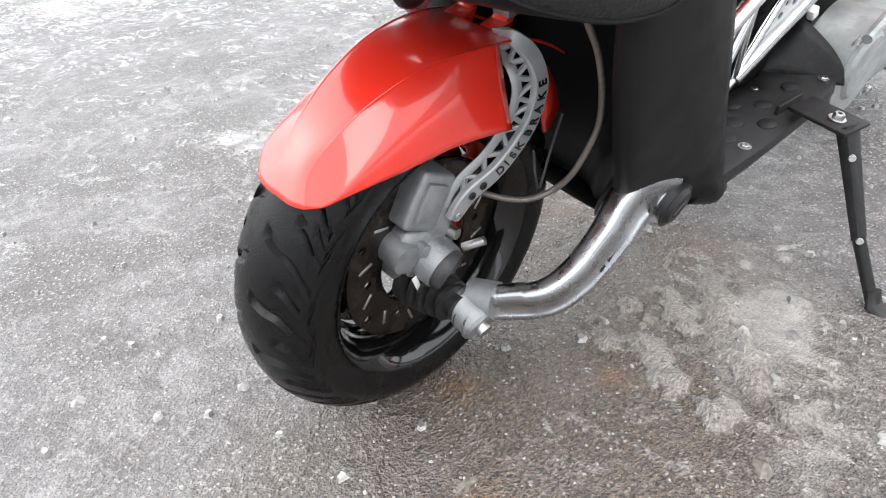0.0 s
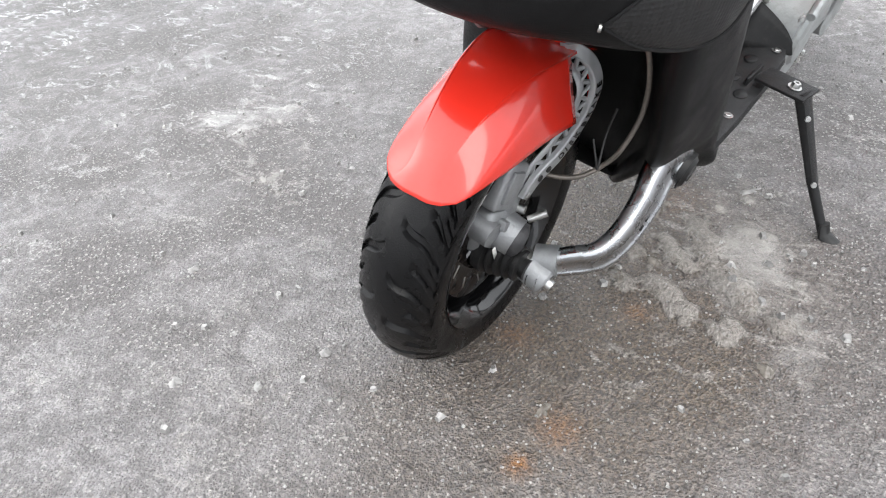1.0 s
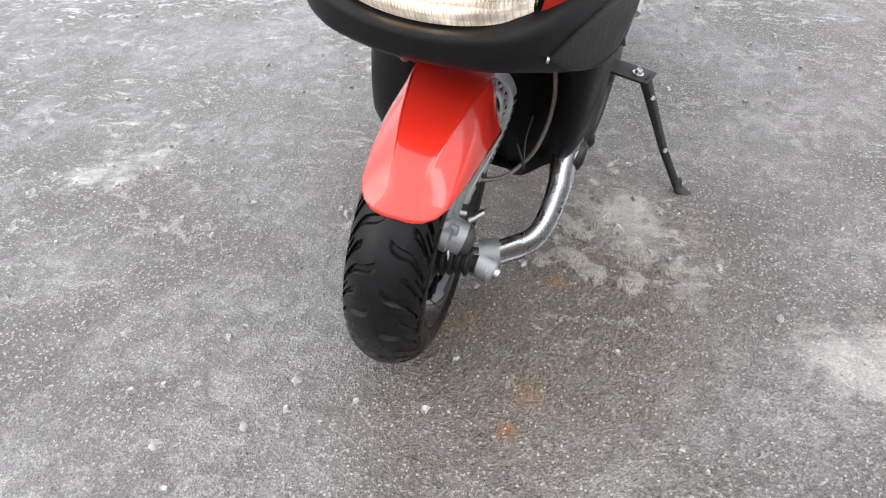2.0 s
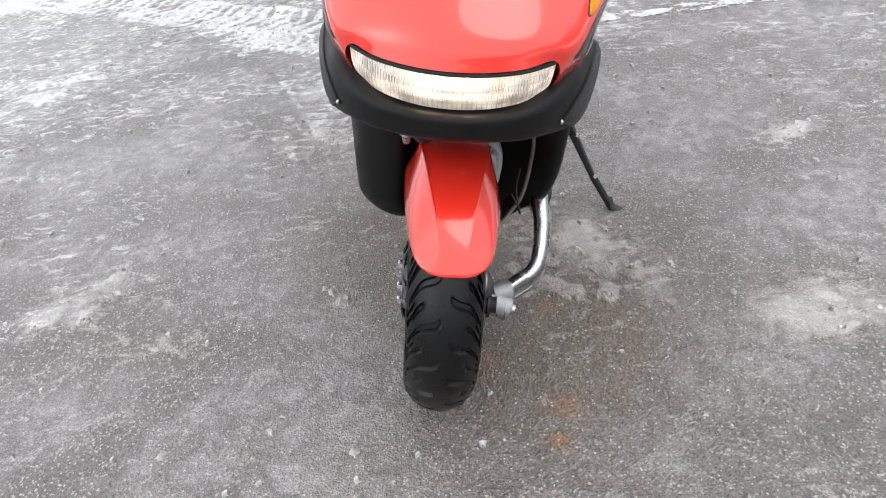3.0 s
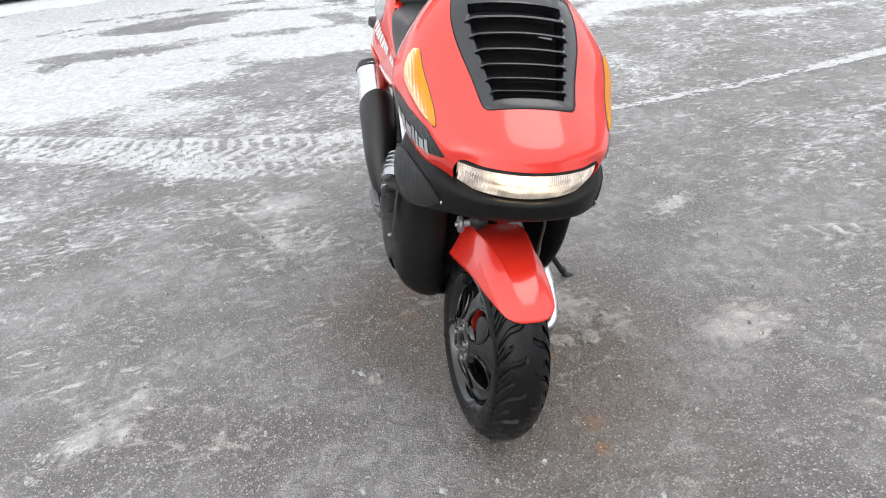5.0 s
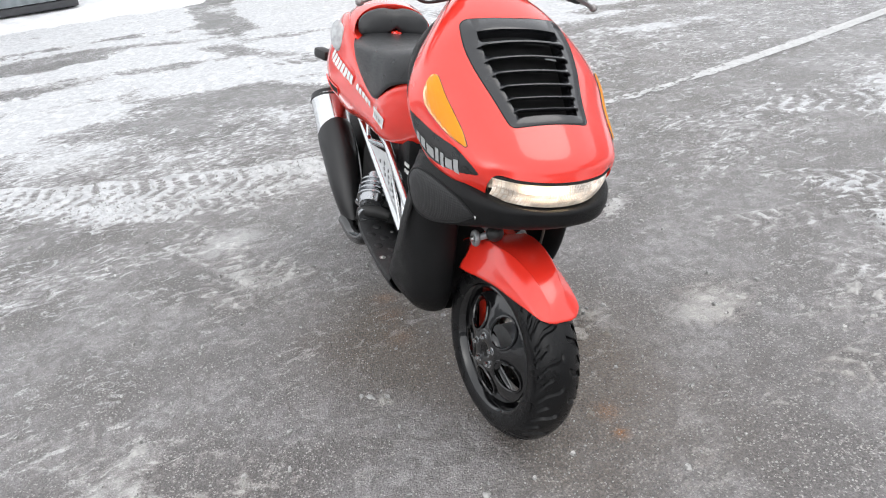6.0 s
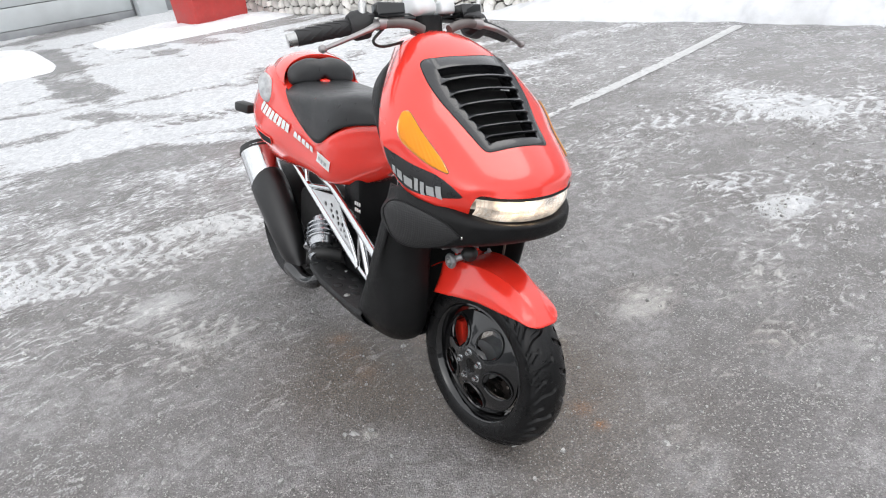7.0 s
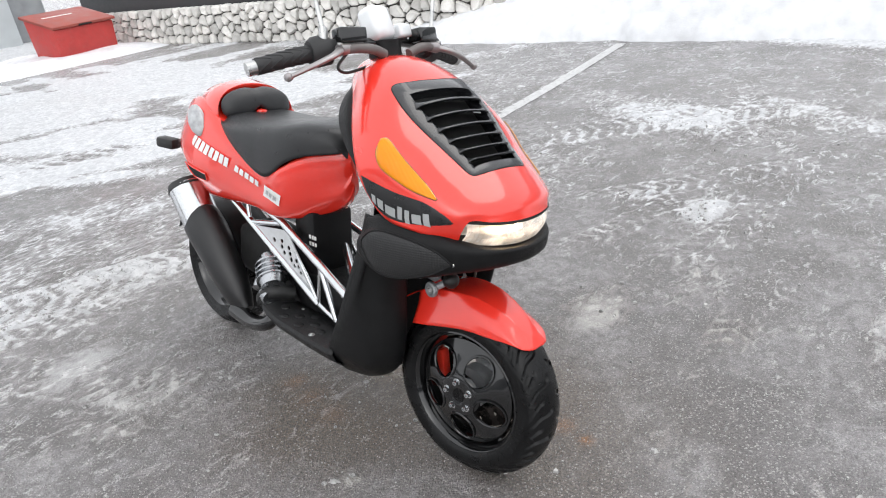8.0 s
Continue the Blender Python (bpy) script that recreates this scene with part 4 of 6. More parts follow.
hexbolt(top_s + (mid_s - top_s) * 0.22 + np.array((0.014, 0.006, 0.006)), (0.8, 0.4, 0.3), 0.005, 0.004, False).done("rivet", STEEL, stand)
hexbolt(mid_s + np.array((0.012, 0.004, 0.005)), (0.8, 0.4, 0.3), 0.005, 0.004, False).done("rivet", STEEL, stand)

# -- trellis frame: bright tubes on both sides
for sgn in (1, -1):
    def P(x, y, z):
        return (x, sgn * y, z)
    g = M()
    g.tube([P(-1.00, 0.105, 0.560), P(-0.86, 0.104, 0.487), P(-0.515, 0.100, 0.312)], 0.0115, 12)
    g.tube([P(-0.90, 0.098, 0.570), P(-0.70, 0.090, 0.512), P(-0.46, 0.112, 0.430), P(-0.30, 0.130, 0.375)], 0.0115, 12)
    g.tube([P(-0.86, 0.104, 0.482), P(-0.69, 0.090, 0.508)], 0.0085, 10)
    g.tube([P(-0.69, 0.090, 0.508), P(-0.515, 0.100, 0.312)], 0.0065, 10)
    g.tube([P(-0.515, 0.100, 0.314), P(-0.485, 0.110, 0.436)], 0.0065, 10)
    g.tube([P(-0.485, 0.110, 0.436), P(-0.40, 0.125, 0.31)], 0.0085, 10)
    g.tube([P(-0.515, 0.100, 0.312), P(-0.36, 0.12, 0.29)], 0.0085, 10)
    g.tube([P(-0.88, 0.100, 0.565), P(-0.86, 0.104, 0.487)], 0.0065, 10)
    frame_side = g.done("frame_side", CHROME, scooter, "bright steel trellis frame side")
    a, b, c = np.array(P(-0.830, 0.105, 0.480)), np.array(P(-0.660, 0.099, 0.498)), np.array(P(-0.533, 0.101, 0.334))
    m = basis(a, b - a, (0, 1, 0))
    inv = m.inverted()
    tri = [tuple((inv @ Vector(q))[k] for k in (0, 2)) for q in (a, b, c)]
    cen = np.mean(tri, axis=0)
    tri = [tuple(np.array(q) + (cen - np.array(q)) * 0.03) for q in tri]
    hol = []
    for r in range(7):
        f = 0.20 + 0.10 * r
        for k in range(2):
            s = (0.36 if k == 0 else 0.66) + (0.06 if r % 2 else -0.06)
            q = (1 - f) * ((1 - s) * np.array(tri[0]) + s * np.array(tri[1])) + f * np.array(tri[2])
            if f < 0.80:
                hol.append(circle(0.0074 if f < 0.55 else 0.0060, 12, q[0], q[1]))
    M().prism(tri, 0.003, m, hol).done("drilled_plate", PLATE, frame_side, "drilled alloy frame plate")
M().box((0.016, 0.012, 0.018), pose(-0.68, 0.112, 0.372, 0, 30, 0), 0.003).done("pale_clip", WHITE, scooter, "small pale cable clip")
M().tube([(-0.30, -0.13, 0.43), (-0.52, 0.0, 0.46)], 0.012, 10).done("cross_tube", CHROME, scooter)
M().tube([(-0.33, 0.12, 0.44), (-0.45, 0.13, 0.58)], 0.010, 10).done("seat_strut", CHROME, scooter, "bright steel seat strut")
g = M().tube([(-0.335, -0.02, 0.425), (-0.36, -0.06, 0.420)], 0.012, 10)
g.tube([(-0.345, -0.045, 0.425), (-0.345, -0.045, 0.445)], 0.012, 10)
g.done("valve_body", CAST, scooter, "alloy valve fitting")

# -- under-seat body and tail, one red shell
def shell_row(x, zb, wb, zm, wm, zt, wt, bow=0.0):
    """Half a section: bottom middle, bottom edge, belly, shoulder, top edge, top middle."""
    return [(x + bow, 0, zb), (x + bow * 0.8, wb * 0.6, zb + 0.001), (x + bow * 0.35, wb, zb + 0.008), (x, (wb + wm) / 2 + 0.008, (zb + zm) / 2), (x, wm, zm), (x, (wm + wt) / 2 + 0.006, (zm + zt) / 2 + 0.004), (x + bow * 0.35, wt, zt), (x + bow * 0.8, wt * 0.6, zt + 0.004), (x + bow, 0, zt + 0.006)]


SHELL = [shell_row(-0.464, 0.640, 0.004, 0.680, 0.006, 0.735, 0.006), shell_row(-0.480, 0.604, 0.012, 0.655, 0.026, 0.735, 0.030), shell_row(-0.510, 0.578, 0.024, 0.645, 0.050, 0.733, 0.054), shell_row(-0.550, 0.556, 0.038, 0.640, 0.078, 0.726, 0.080), shell_row(-0.590, 0.542, 0.058, 0.636, 0.103, 0.712, 0.102),
         shell_row(-0.630, 0.531, 0.080, 0.630, 0.121, 0.692, 0.116), shell_row(-0.670, 0.525, 0.098, 0.618, 0.128, 0.672, 0.122), shell_row(-0.720, 0.524, 0.110, 0.610, 0.127, 0.655, 0.124),
         shell_row(-0.800, 0.535, 0.118, 0.620, 0.136, 0.690, 0.134), shell_row(-0.900, 0.535, 0.126, 0.630, 0.155, 0.750, 0.140), shell_row(-0.980, 0.530, 0.130, 0.640, 0.172, 0.800, 0.140), shell_row(-1.060, 0.530, 0.128, 0.650, 0.182, 0.832, 0.130), shell_row(-1.130, 0.552, 0.115, 0.675, 0.174, 0.834, 0.117),
         shell_row(-1.190, 0.600, 0.095, 0.700, 0.145, 0.812, 0.092), shell_row(-1.215, 0.660, 0.045, 0.710, 0.060, 0.765, 0.04)]
NS = len(SHELL) - 1
ring_rows = [r + [(x, -y, z) for x, y, z in r[-2:0:-1]] for r in SHELL]
RS = Surf([r + r[:1] for r in ring_rows])
pts = [[RS.at(NS * i / 66, 16 * j / 64) for j in range(64)] for i in range(67)]
body = M().grid(pts, close_v=True)
body.f.append(tuple(range(64))[::-1])
body.f.append(tuple(range(66 * 64, 67 * 64)))
body = body.done("rear_body", RED, scooter, "glossy red under-seat body and tail", angle=32)


def on_body(x, z, sgn, off=0.0015):
    """The place on the side of the red body at x, z."""
    best, out = 9, None
    for i in range(6, 66):
        for j in range(0, 33):
            p = pts[i][j]
            d = (p[0] - x) ** 2 + (p[2] - z) ** 2
            if p[1] > 0 and d < best:
                best, out = d, p
    return np.array((x, sgn * (out[1] + off), z))


# raised hoop round the backrest pad
rows = []
for k in range(33):
    a = math.pi * k / 32
    y = 0.128 * math.cos(a)
    z = 0.785 + 0.097 * math.sin(a) ** 0.75
    rows.append([(-0.965 - 0.02 * math.sin(a), y, z - 0.012), (-0.955 - 0.03 * math.sin(a), y, z), (-0.985 - 0.05 * math.sin(a), y * 1.02, z + 0.008), (-1.06 - 0.05 * math.sin(a), y * 0.98, z - 0.004), (-1.13 - 0.03 * math.sin(a), y * 0.82, z - 0.035)])
M().grid(rows).done("tail_hoop", RED, body, "red tail hoop behind the backrest", solid=0.006, angle=50)
# tail bottom intake, round pale lamp, rear signal
for sgn in (1, -1):
    rows = [[on_body(x0 + (x1 - x0) * f, z0 + (z1 - z0) * f, sgn, 0.0025) for f in np.linspace(0, 1, 6)] for x0, z0, x1, z1 in ((-1.098, 0.644, -0.985, 0.622), (-1.085, 0.622, -0.985, 0.610), (-1.062, 0.602, -0.990, 0.597))]
    intake = M().grid(rows).done("side_intake", DARK, body, "black side intake")
    rim = [p + np.array((0, sgn * 0.001, 0)) for p in rows[0] + [rows[1][-1]] + rows[2][::-1] + [rows[1][0], rows[0][0]]]
    M().tube(rim, 0.0022, 6, caps=False).done("intake_rim", RED, intake)
    lamp = M().lathe([(0.0, 0.008), (0.020, 0.007), (0.030, 0.003), (0.033, -0.004)], 28, basis((-1.030, sgn * 0.164, 0.780), (0.80, -sgn * 0.50, 0.33), (0.52, sgn * 0.80, 0.26)) @ Matrix.Diagonal((0.9, 1, 1.5, 1)))
    lamp.done("tail_lamp", LENSPALE, body, "pale oval side lens")
    g = M().tube([(-1.18, sgn * 0.09, 0.690), (-1.25, sgn * 0.125, 0.682)], 0.009, 10)
    g.box((0.075, 0.045, 0.036), pose(-1.300, sgn * 0.145, 0.676, 0, 5, -sgn * 20), 0.010)
    g.done("rear_signal", BOOT, scooter, "black rear turn signal on a short stalk")

# stickers on the flank: plain bars
for sgn in (1, -1):
    def stick(name, x0, z0, x1, z1, h, n, material, gap=0.25, parent=body, label="", lift=0.0045):
        out = None
        for k in range(n):
            fa, fb = (k + gap / 2) / n, (k + 1 - gap / 2) / n
            quad = []
            for f in (fa, fb):
                x, z = x0 + (x1 - x0) * f, z0 + (z1 - z0) * f
                quad.append([on_body(x + d * 0.25 * h, z + d * h / 2, sgn, lift) for d in (-1, 0, 1)])
            out = M().grid(quad).done(name, material, parent, label)
        return out
    stick("flank_bar", -1.050, 0.722, -0.868, 0.668, 0.028, 8, WHITE, label="white bar of a sticker")
    stick("flank_bar", -0.842, 0.660, -0.735, 0.624, 0.018, 5, WHITE, label="white bar of a sticker")
    b = stick("badge", -0.715, 0.612, -0.648, 0.590, 0.034, 1, WHITE, 0.0, label="white rectangular badge")
    stick("badge_bar", -0.707, 0.610, -0.656, 0.593, 0.012, 3, SILVERDECAL, 0.3, lift=0.0060)

# -- seat
def seat_row(x, z_edge, w, z_top, sag=0.0):
    return [(x, 0, z_top - sag), (x, w * 0.45, z_top - sag * 0.6), (x, w * 0.75, z_top - 0.006), (x, w * 0.94, z_top - 0.022), (x, w, (z_top + z_edge) / 2 - 0.006), (x, w * 0.99, z_edge)]


SEATS = Surf([mirror_row(r) for r in (seat_row(-0.470, 0.738, 0.018, 0.742), seat_row(-0.480, 0.736, 0.044, 0.776), seat_row(-0.508, 0.732, 0.070, 0.800), seat_row(-0.560, 0.724, 0.100, 0.809), seat_row(-0.620, 0.700, 0.122, 0.807), seat_row(-0.690, 0.656, 0.132, 0.801),
                                      seat_row(-0.740, 0.658, 0.136, 0.797), seat_row(-0.800, 0.690, 0.142, 0.796), seat_row(-0.870, 0.735, 0.144, 0.798), seat_row(-0.930, 0.770, 0.132, 0.802), seat_row(-0.965, 0.785, 0.110, 0.800))])
spts = [[SEATS.at(10 * i / 60, 10 * j / 40) for j in range(41)] for i in range(61)]
seat = M().grid(spts).done("seat", SEAT, scooter, "black vinyl seat with a stitched front panel", angle=60, solid=0.004)
M().tube([SEATS.at(1.75 + 1.5 * (abs(j - 20) / 20) ** 1.6, 10 * j / 40) for j in range(41)], 0.0024, 6, caps=False).done("seam", BOOT, seat)
rows = []
for i in range(15):
    a = math.pi * i / 14
    r = math.sin(a) ** 0.75
    row = []
    for j in range(40):
        b = 2 * math.pi * j / 40
        y = 0.116 * math.copysign(abs(math.cos(b)) ** 0.75, math.cos(b))
        z = 0.046 * math.copysign(abs(math.sin(b)) ** 0.75, math.sin(b)) - 0.10 * y * y / 0.116
        z += 0.030 * math.exp(-(y / 0.030) ** 2) if z < 0 else -0.006 * math.exp(-(y / 0.02) ** 2)
        row.append((-0.955 + 0.030 * math.cos(a) - 0.15 * z * r, y * r, 0.830 + z * r))
    rows.append(row)
M().grid(rows, close_v=True).done("backrest", SEAT, scooter, "black padded kidney-shaped backrest", angle=60)

M().lathe([(0.0, 0.02), (0.016, 0.016), (0.02, 0.0)], 18, pose(-0.925, 0, 0.792, 90, 0, 0)).done("seat_knob", RED, scooter, "small red knob below the backrest")

# -- engine, carburettor, exhaust, rear wheel
g = M().tube([(-0.77, -0.10, 0.385), (-0.70, -0.135, 0.345)], (0.030, 0.036), 18)
g.tube([(-0.70, -0.135, 0.345), (-0.68, -0.145, 0.330)], (0.040, 0.034), 18)
for k in range(4):
    g.tube([(-0.745 + 0.014 * k, -0.112 - 0.007 * k, 0.372 - 0.009 * k), (-0.741 + 0.014 * k, -0.114 - 0.007 * k, 0.369 - 0.009 * k)], 0.047, 20)
g.tube([(-0.715, -0.15, 0.30), (-0.68, -0.155, 0.295)], 0.026, 14)
g.tube([(-0.76, -0.14, 0.335), (-0.74, -0.165, 0.315)], 0.015, 12)
g.done("cylinder_head", ALU, scooter, "bright finned alloy cylinder head")
g = M().tube([(-0.660, -0.090, 0.300), (-0.685, -0.142, 0.312), (-0.715, -0.156, 0.296), (-0.745, -0.146, 0.270), (-0.760, -0.130, 0.262)], (0.022, 0.022, 0.022, 0.021, 0.020), 14, smooth=26)
g.done("intake_boot", BOOT, scooter, "black rubber intake boot")
g = M().box((0.34, 0.10, 0.16), pose(-0.93, 0.115, 0.265, 0, 4, 0), 0.045, 3)
g.tube([(-0.80, 0.10, 0.275), (-0.80, 0.172, 0.275)], 0.085, 30)
g.tube([(-1.08, 0.10, 0.25), (-1.08, 0.165, 0.25)], 0.075, 30)
g.tube([(-0.80, 0.170, 0.275), (-0.80, 0.178, 0.275)], (0.06, 0.05), 24)
casing = g.done("drive_casing", CASING, scooter, "weathered grey alloy drive casing", angle=35)
for x, z in ((-0.74, 0.33), (-0.73, 0.22), (-0.90, 0.345), (-0.90, 0.20), (-1.02, 0.32)):
    hexbolt((x, 0.166, z), (0, 1, 0), 0.007, 0.008).done("bolt", STEEL, casing)
M().tube([(-0.72, 0.185, 0.345), (-0.95, 0.165, 0.40), (-1.12, 0.15, 0.40)], 0.008, 8).done("cable_rod", CASING, scooter, "grey control cable")
g = M().tube([(-1.16, 0.18, 0.27), (-1.20, 0.205, 0.30), (-1.05, 0.215, 0.30)], 0.010, 10)
g.done("kick_lever", CHROME, scooter, "bright kick-start lever")
M().box((0.26, 0.16, 0.16), pose(-0.86, -0.01, 0.36, 0, 8, 0), 0.03).done("engine_block", DARK, scooter, "dark engine block")
M().tube([(-0.70, -0.12, 0.265), (-0.70, -0.155, 0.215), (-0.78, -0.165, 0.190), (-0.88, -0.168, 0.205)], (0.020, 0.022, 0.024, 0.028), 14, smooth=18).done("exhaust_pipe", GLOSS, scooter, "black exhaust pipe")
sh = M().tube([(-0.845, -0.150, 0.205), (-0.880, -0.152, 0.240), (-0.935, -0.156, 0.310), (-1.008, -0.158, 0.390), (-1.055, -0.160, 0.436), (-1.078, -0.161, 0.458), (-1.088, -0.161, 0.466)], (0.026, 0.046, 0.061, 0.070, 0.072, 0.068, 0.058), 30, smooth=40, flat=(0.85, 1.0, (0, 0, 1)))
shroud = sh.done("muffler_shroud", SATIN, scooter, "matt black muffler heat shield", angle=50)
M().tube([(-0.870, -0.128, 0.245), (-0.93, -0.120, 0.330), (-1.0, -0.122, 0.400)], 0.010, 8).done("shield_edge", BOOT, shroud)
can = M().tube([(-1.060, -0.160, 0.437), (-1.128, -0.165, 0.529), (-1.146, -0.167, 0.553)], 0.060, 30)
can = can.done("muffler_can", CHROME, scooter, "polished steel muffler can", angle=35)
M().tube([(-1.141, -0.167, 0.546), (-1.153, -0.167, 0.563), (-1.157, -0.167, 0.567)], (0.062, 0.056, 0.030), 30).done("muffler_cap", BOOT, can, "black muffler end cap")
RW = pose(-1.235, 0, 0.229)
rear = M().lathe(rim_profile(), 60, RW, closed=True).done("rear_wheel", GLOSS, scooter, "gloss black rear wheel rim")
tyre(0.229, 0.066, RW).done("tyre", RUBBER, rear, "black rear tyre", angle=32)
M().lathe([(0.0, -0.03), (0.14, -0.02), (0.14, 0.02), (0.0, 0.03)], 40, RW).done("wheel_disc", GLOSS, rear)
rows = []
for k in range(15):
    a = radians(20 + 130 * k / 14)
    rows.append([(-1.235 + 0.25 * math.cos(a), y, 0.229 + 0.25 * math.sin(a) - 0.02 * (abs(y) / 0.08) ** 2) for y in (-0.08, -0.05, 0, 0.05, 0.08)])
M().grid(rows).done("rear_mudguard", BLACK, scooter, "black rear inner mudguard", solid=0.004)

# -- handlebar
BAR = pose(-0.325, 0, 0, 0, 0, 3.0)
g = M().tube([(-0.055, -0.30, 0.975), (-0.030, -0.19, 1.000), (-0.010, -0.08, 1.018), (0, 0, 1.02), (-0.010, 0.08, 1.018), (-0.030, 0.19, 1.000), (-0.055, 0.30, 0.975)], 0.0115, 12, smooth=40, m=BAR)
g.box((0.05, 0.07, 0.04), BAR @ pose(-0.005, 0, 1.012), 0.012)
bars = g.done("handlebar", GLOSS, scooter, "black handlebar with clamp")
for sgn in (1, -1):
    gpth = [(-0.066, sgn * 0.318, 0.972), (-0.046, sgn * 0.245, 0.989), (-0.032, sgn * 0.190, 1.000)]
    grip = M().tube(gpth, (0.0180, 0.0185, 0.0195), 18, smooth=14, m=BAR).done("grip", GRIP, bars, "black rubber handlebar grip")
    g = M()
    for k in range(5):
        f = 0.12 + 0.8 * k / 5
        p = cr(gpth, 2 * f)
        d = cr(gpth, 2 * f + 0.05) - p
        d = d / np.linalg.norm(d)
        s = np.cross(d, (0, 0, 1))
        loopp = [p + (0.0182 + 0.0012 * f) * (s * math.cos(t) + np.cross(s, d) * math.sin(t)) + d * 0.016 * math.sin(3 * t) for t in np.linspace(0, 2 * math.pi, 25)]
        g.tube(loopp, 0.0016, 5, caps=False, m=BAR)
    g.done("grip_ribs", GRIP, grip)
    g = M().tube([(-0.064, sgn * 0.316, 0.9725), (-0.070, sgn * 0.338, 0.967)], 0.0155, 18, m=BAR)
    g.done("bar_end", STEEL, grip, "bright bar end")
    g = M().tube([(-0.032, sgn * 0.200, 0.998), (-0.029, sgn * 0.188, 1.000), (-0.024, sgn * 0.158, 1.006)], (0.027, 0.034, 0.034), 24, m=BAR)
    g.tube([(-0.024, sgn * 0.162, 1.006), (-0.022, sgn * 0.146, 1.008)], (0.033, 0.022), 24, m=BAR)
    g.box((0.05, 0.04, 0.035), BAR @ pose(-0.018, sgn * 0.150, 1.012, 0, 0, sgn * 12), 0.008)
    g.done("switch_housing", GRIP, bars, "black switch housing")
    g = M().box((0.042, 0.070, 0.034), BAR @ pose(0.010, sgn * 0.118, 1.036, 0, -12, sgn * 10), 0.005)
    g.done("fluid_reservoir", GLOSS, bars, "black brake fluid reservoir")
    g = M().tube([(0.022, sgn * 0.155, 1.006), (0.040, sgn * 0.190, 0.996), (0.040, sgn * 0.235, 0.980), (0.030, sgn * 0.280, 0.962), (0.026, sgn * 0.296, 0.956)], (0.010, 0.0085, 0.0075, 0.0065, 0.0065), 12, smooth=24, flat=(1.15, 0.8, (0, 0, 1)), m=BAR)
    g.lathe([(0.0, -0.010), (0.007, -0.0075), (0.0100, 0.0), (0.007, 0.0075), (0.0, 0.010)], 14, BAR @ pose(0.026, sgn * 0.300, 0.955))
    g.tube([(0.022, sgn * 0.158, 1.006), (0.018, sgn * 0.130, 1.010)], (0.014, 0.013), 12, m=BAR)
    lever = g.done("brake_lever", LEVER, bars, "grey alloy brake lever with ball end")
    hexbolt(BAR @ Vector((0.026, sgn * 0.160, 1.018)), (0, 0, 1), 0.006, 0.004, False).done("pivot_screw", STEEL, lever)
    g = M()
    gp2 = smooth_path([(0.020, sgn * 0.135, 1.008), (0.030, sgn * 0.105, 1.010), (0.040, sgn * 0.070, 1.006), (0.040, sgn * 0.040, 0.995)], 26)
    g.tube(gp2, [0.0105 + 0.0012 * (i % 2) for i in range(26)], 12, m=BAR)
    g.done("cable_sleeve", GAITER, bars, "grey-brown ribbed cable sleeve")
    M().tube([(-0.014, sgn * 0.172, 1.018), (-0.014, sgn * 0.174, 1.052), (-0.015, sgn * 0.176, 1.058), (-0.022, sgn * 0.190, 1.135)], (0.010, 0.010, 0.0055, 0.005), 10, m=BAR).done("mirror_stalk", STEEL, bars, "thin mirror stalk")
M().tube([(0.020, -0.135, 1.0), (0.035, -0.175, 0.972), (0.030, -0.150, 0.958), (0.020, -0.09, 0.965), (0.015, -0.05, 0.975)], 0.0035, 8, smooth=24, m=BAR).done("cable", BOOT, bars, "thin black cable")
# instrument housing, its white glare painted as pale colour
g = M().box((0.058, 0.072, 0.082), BAR @ pose(-0.012, -0.016, 1.060, 0, -24, 8), 0.018, 4)
cluster = g.done("instrument_cover", GLAREWHITE, scooter, "shiny instrument cover with white glare in its colour", angle=50)
M().box((0.030, 0.050, 0.034), BAR @ pose(-0.006, 0.062, 1.046, 0, -18, 12), 0.008, 3).done("side_cover", GLAREWHITE, cluster)
M().tube([(-0.330, 0, 1.022), (-0.325, 0, 0.99), (-0.31, 0, 0.96)], (0.04, 0.04, 0.04), 24).done("cluster_base", BLACK, cluster)

# ---- ground: one sheet of icy asphalt to the horizon ----
rng = np.random.default_rng(7)


def lattice_noise(x, y, seed):
    """Smooth noise of -1 to 1 on a unit lattice."""
    i, j = np.floor(x), np.floor(y)
    fx, fy = x - i, y - j
    fx, fy = fx * fx * (3 - 2 * fx), fy * fy * (3 - 2 * fy)

    def h(a, b):
        k = np.sin(a * 127.1 + b * 311.7 + seed * 74.7) * 43758.5453
        return 2 * (k - np.floor(k)) - 1
    return (h(i, j) * (1 - fx) + h(i + 1, j) * fx) * (1 - fy) + (h(i, j + 1) * (1 - fx) + h(i + 1, j + 1) * fx) * fy


def fbm(x, y, scale, octaves=4, seed=0.0):
    out, amp, tot = np.zeros_like(x), 1.0, 0.0
    for o in range(octaves):
        s = scale * 2 ** o
        ca, sa = math.cos(0.7 * o + seed), math.sin(0.7 * o + seed)
        out += amp * lattice_noise((x * ca - y * sa) * s + 17.3 * o, (x * sa + y * ca) * s, seed + o)
        tot += amp
        amp *= 0.55
    return out / tot


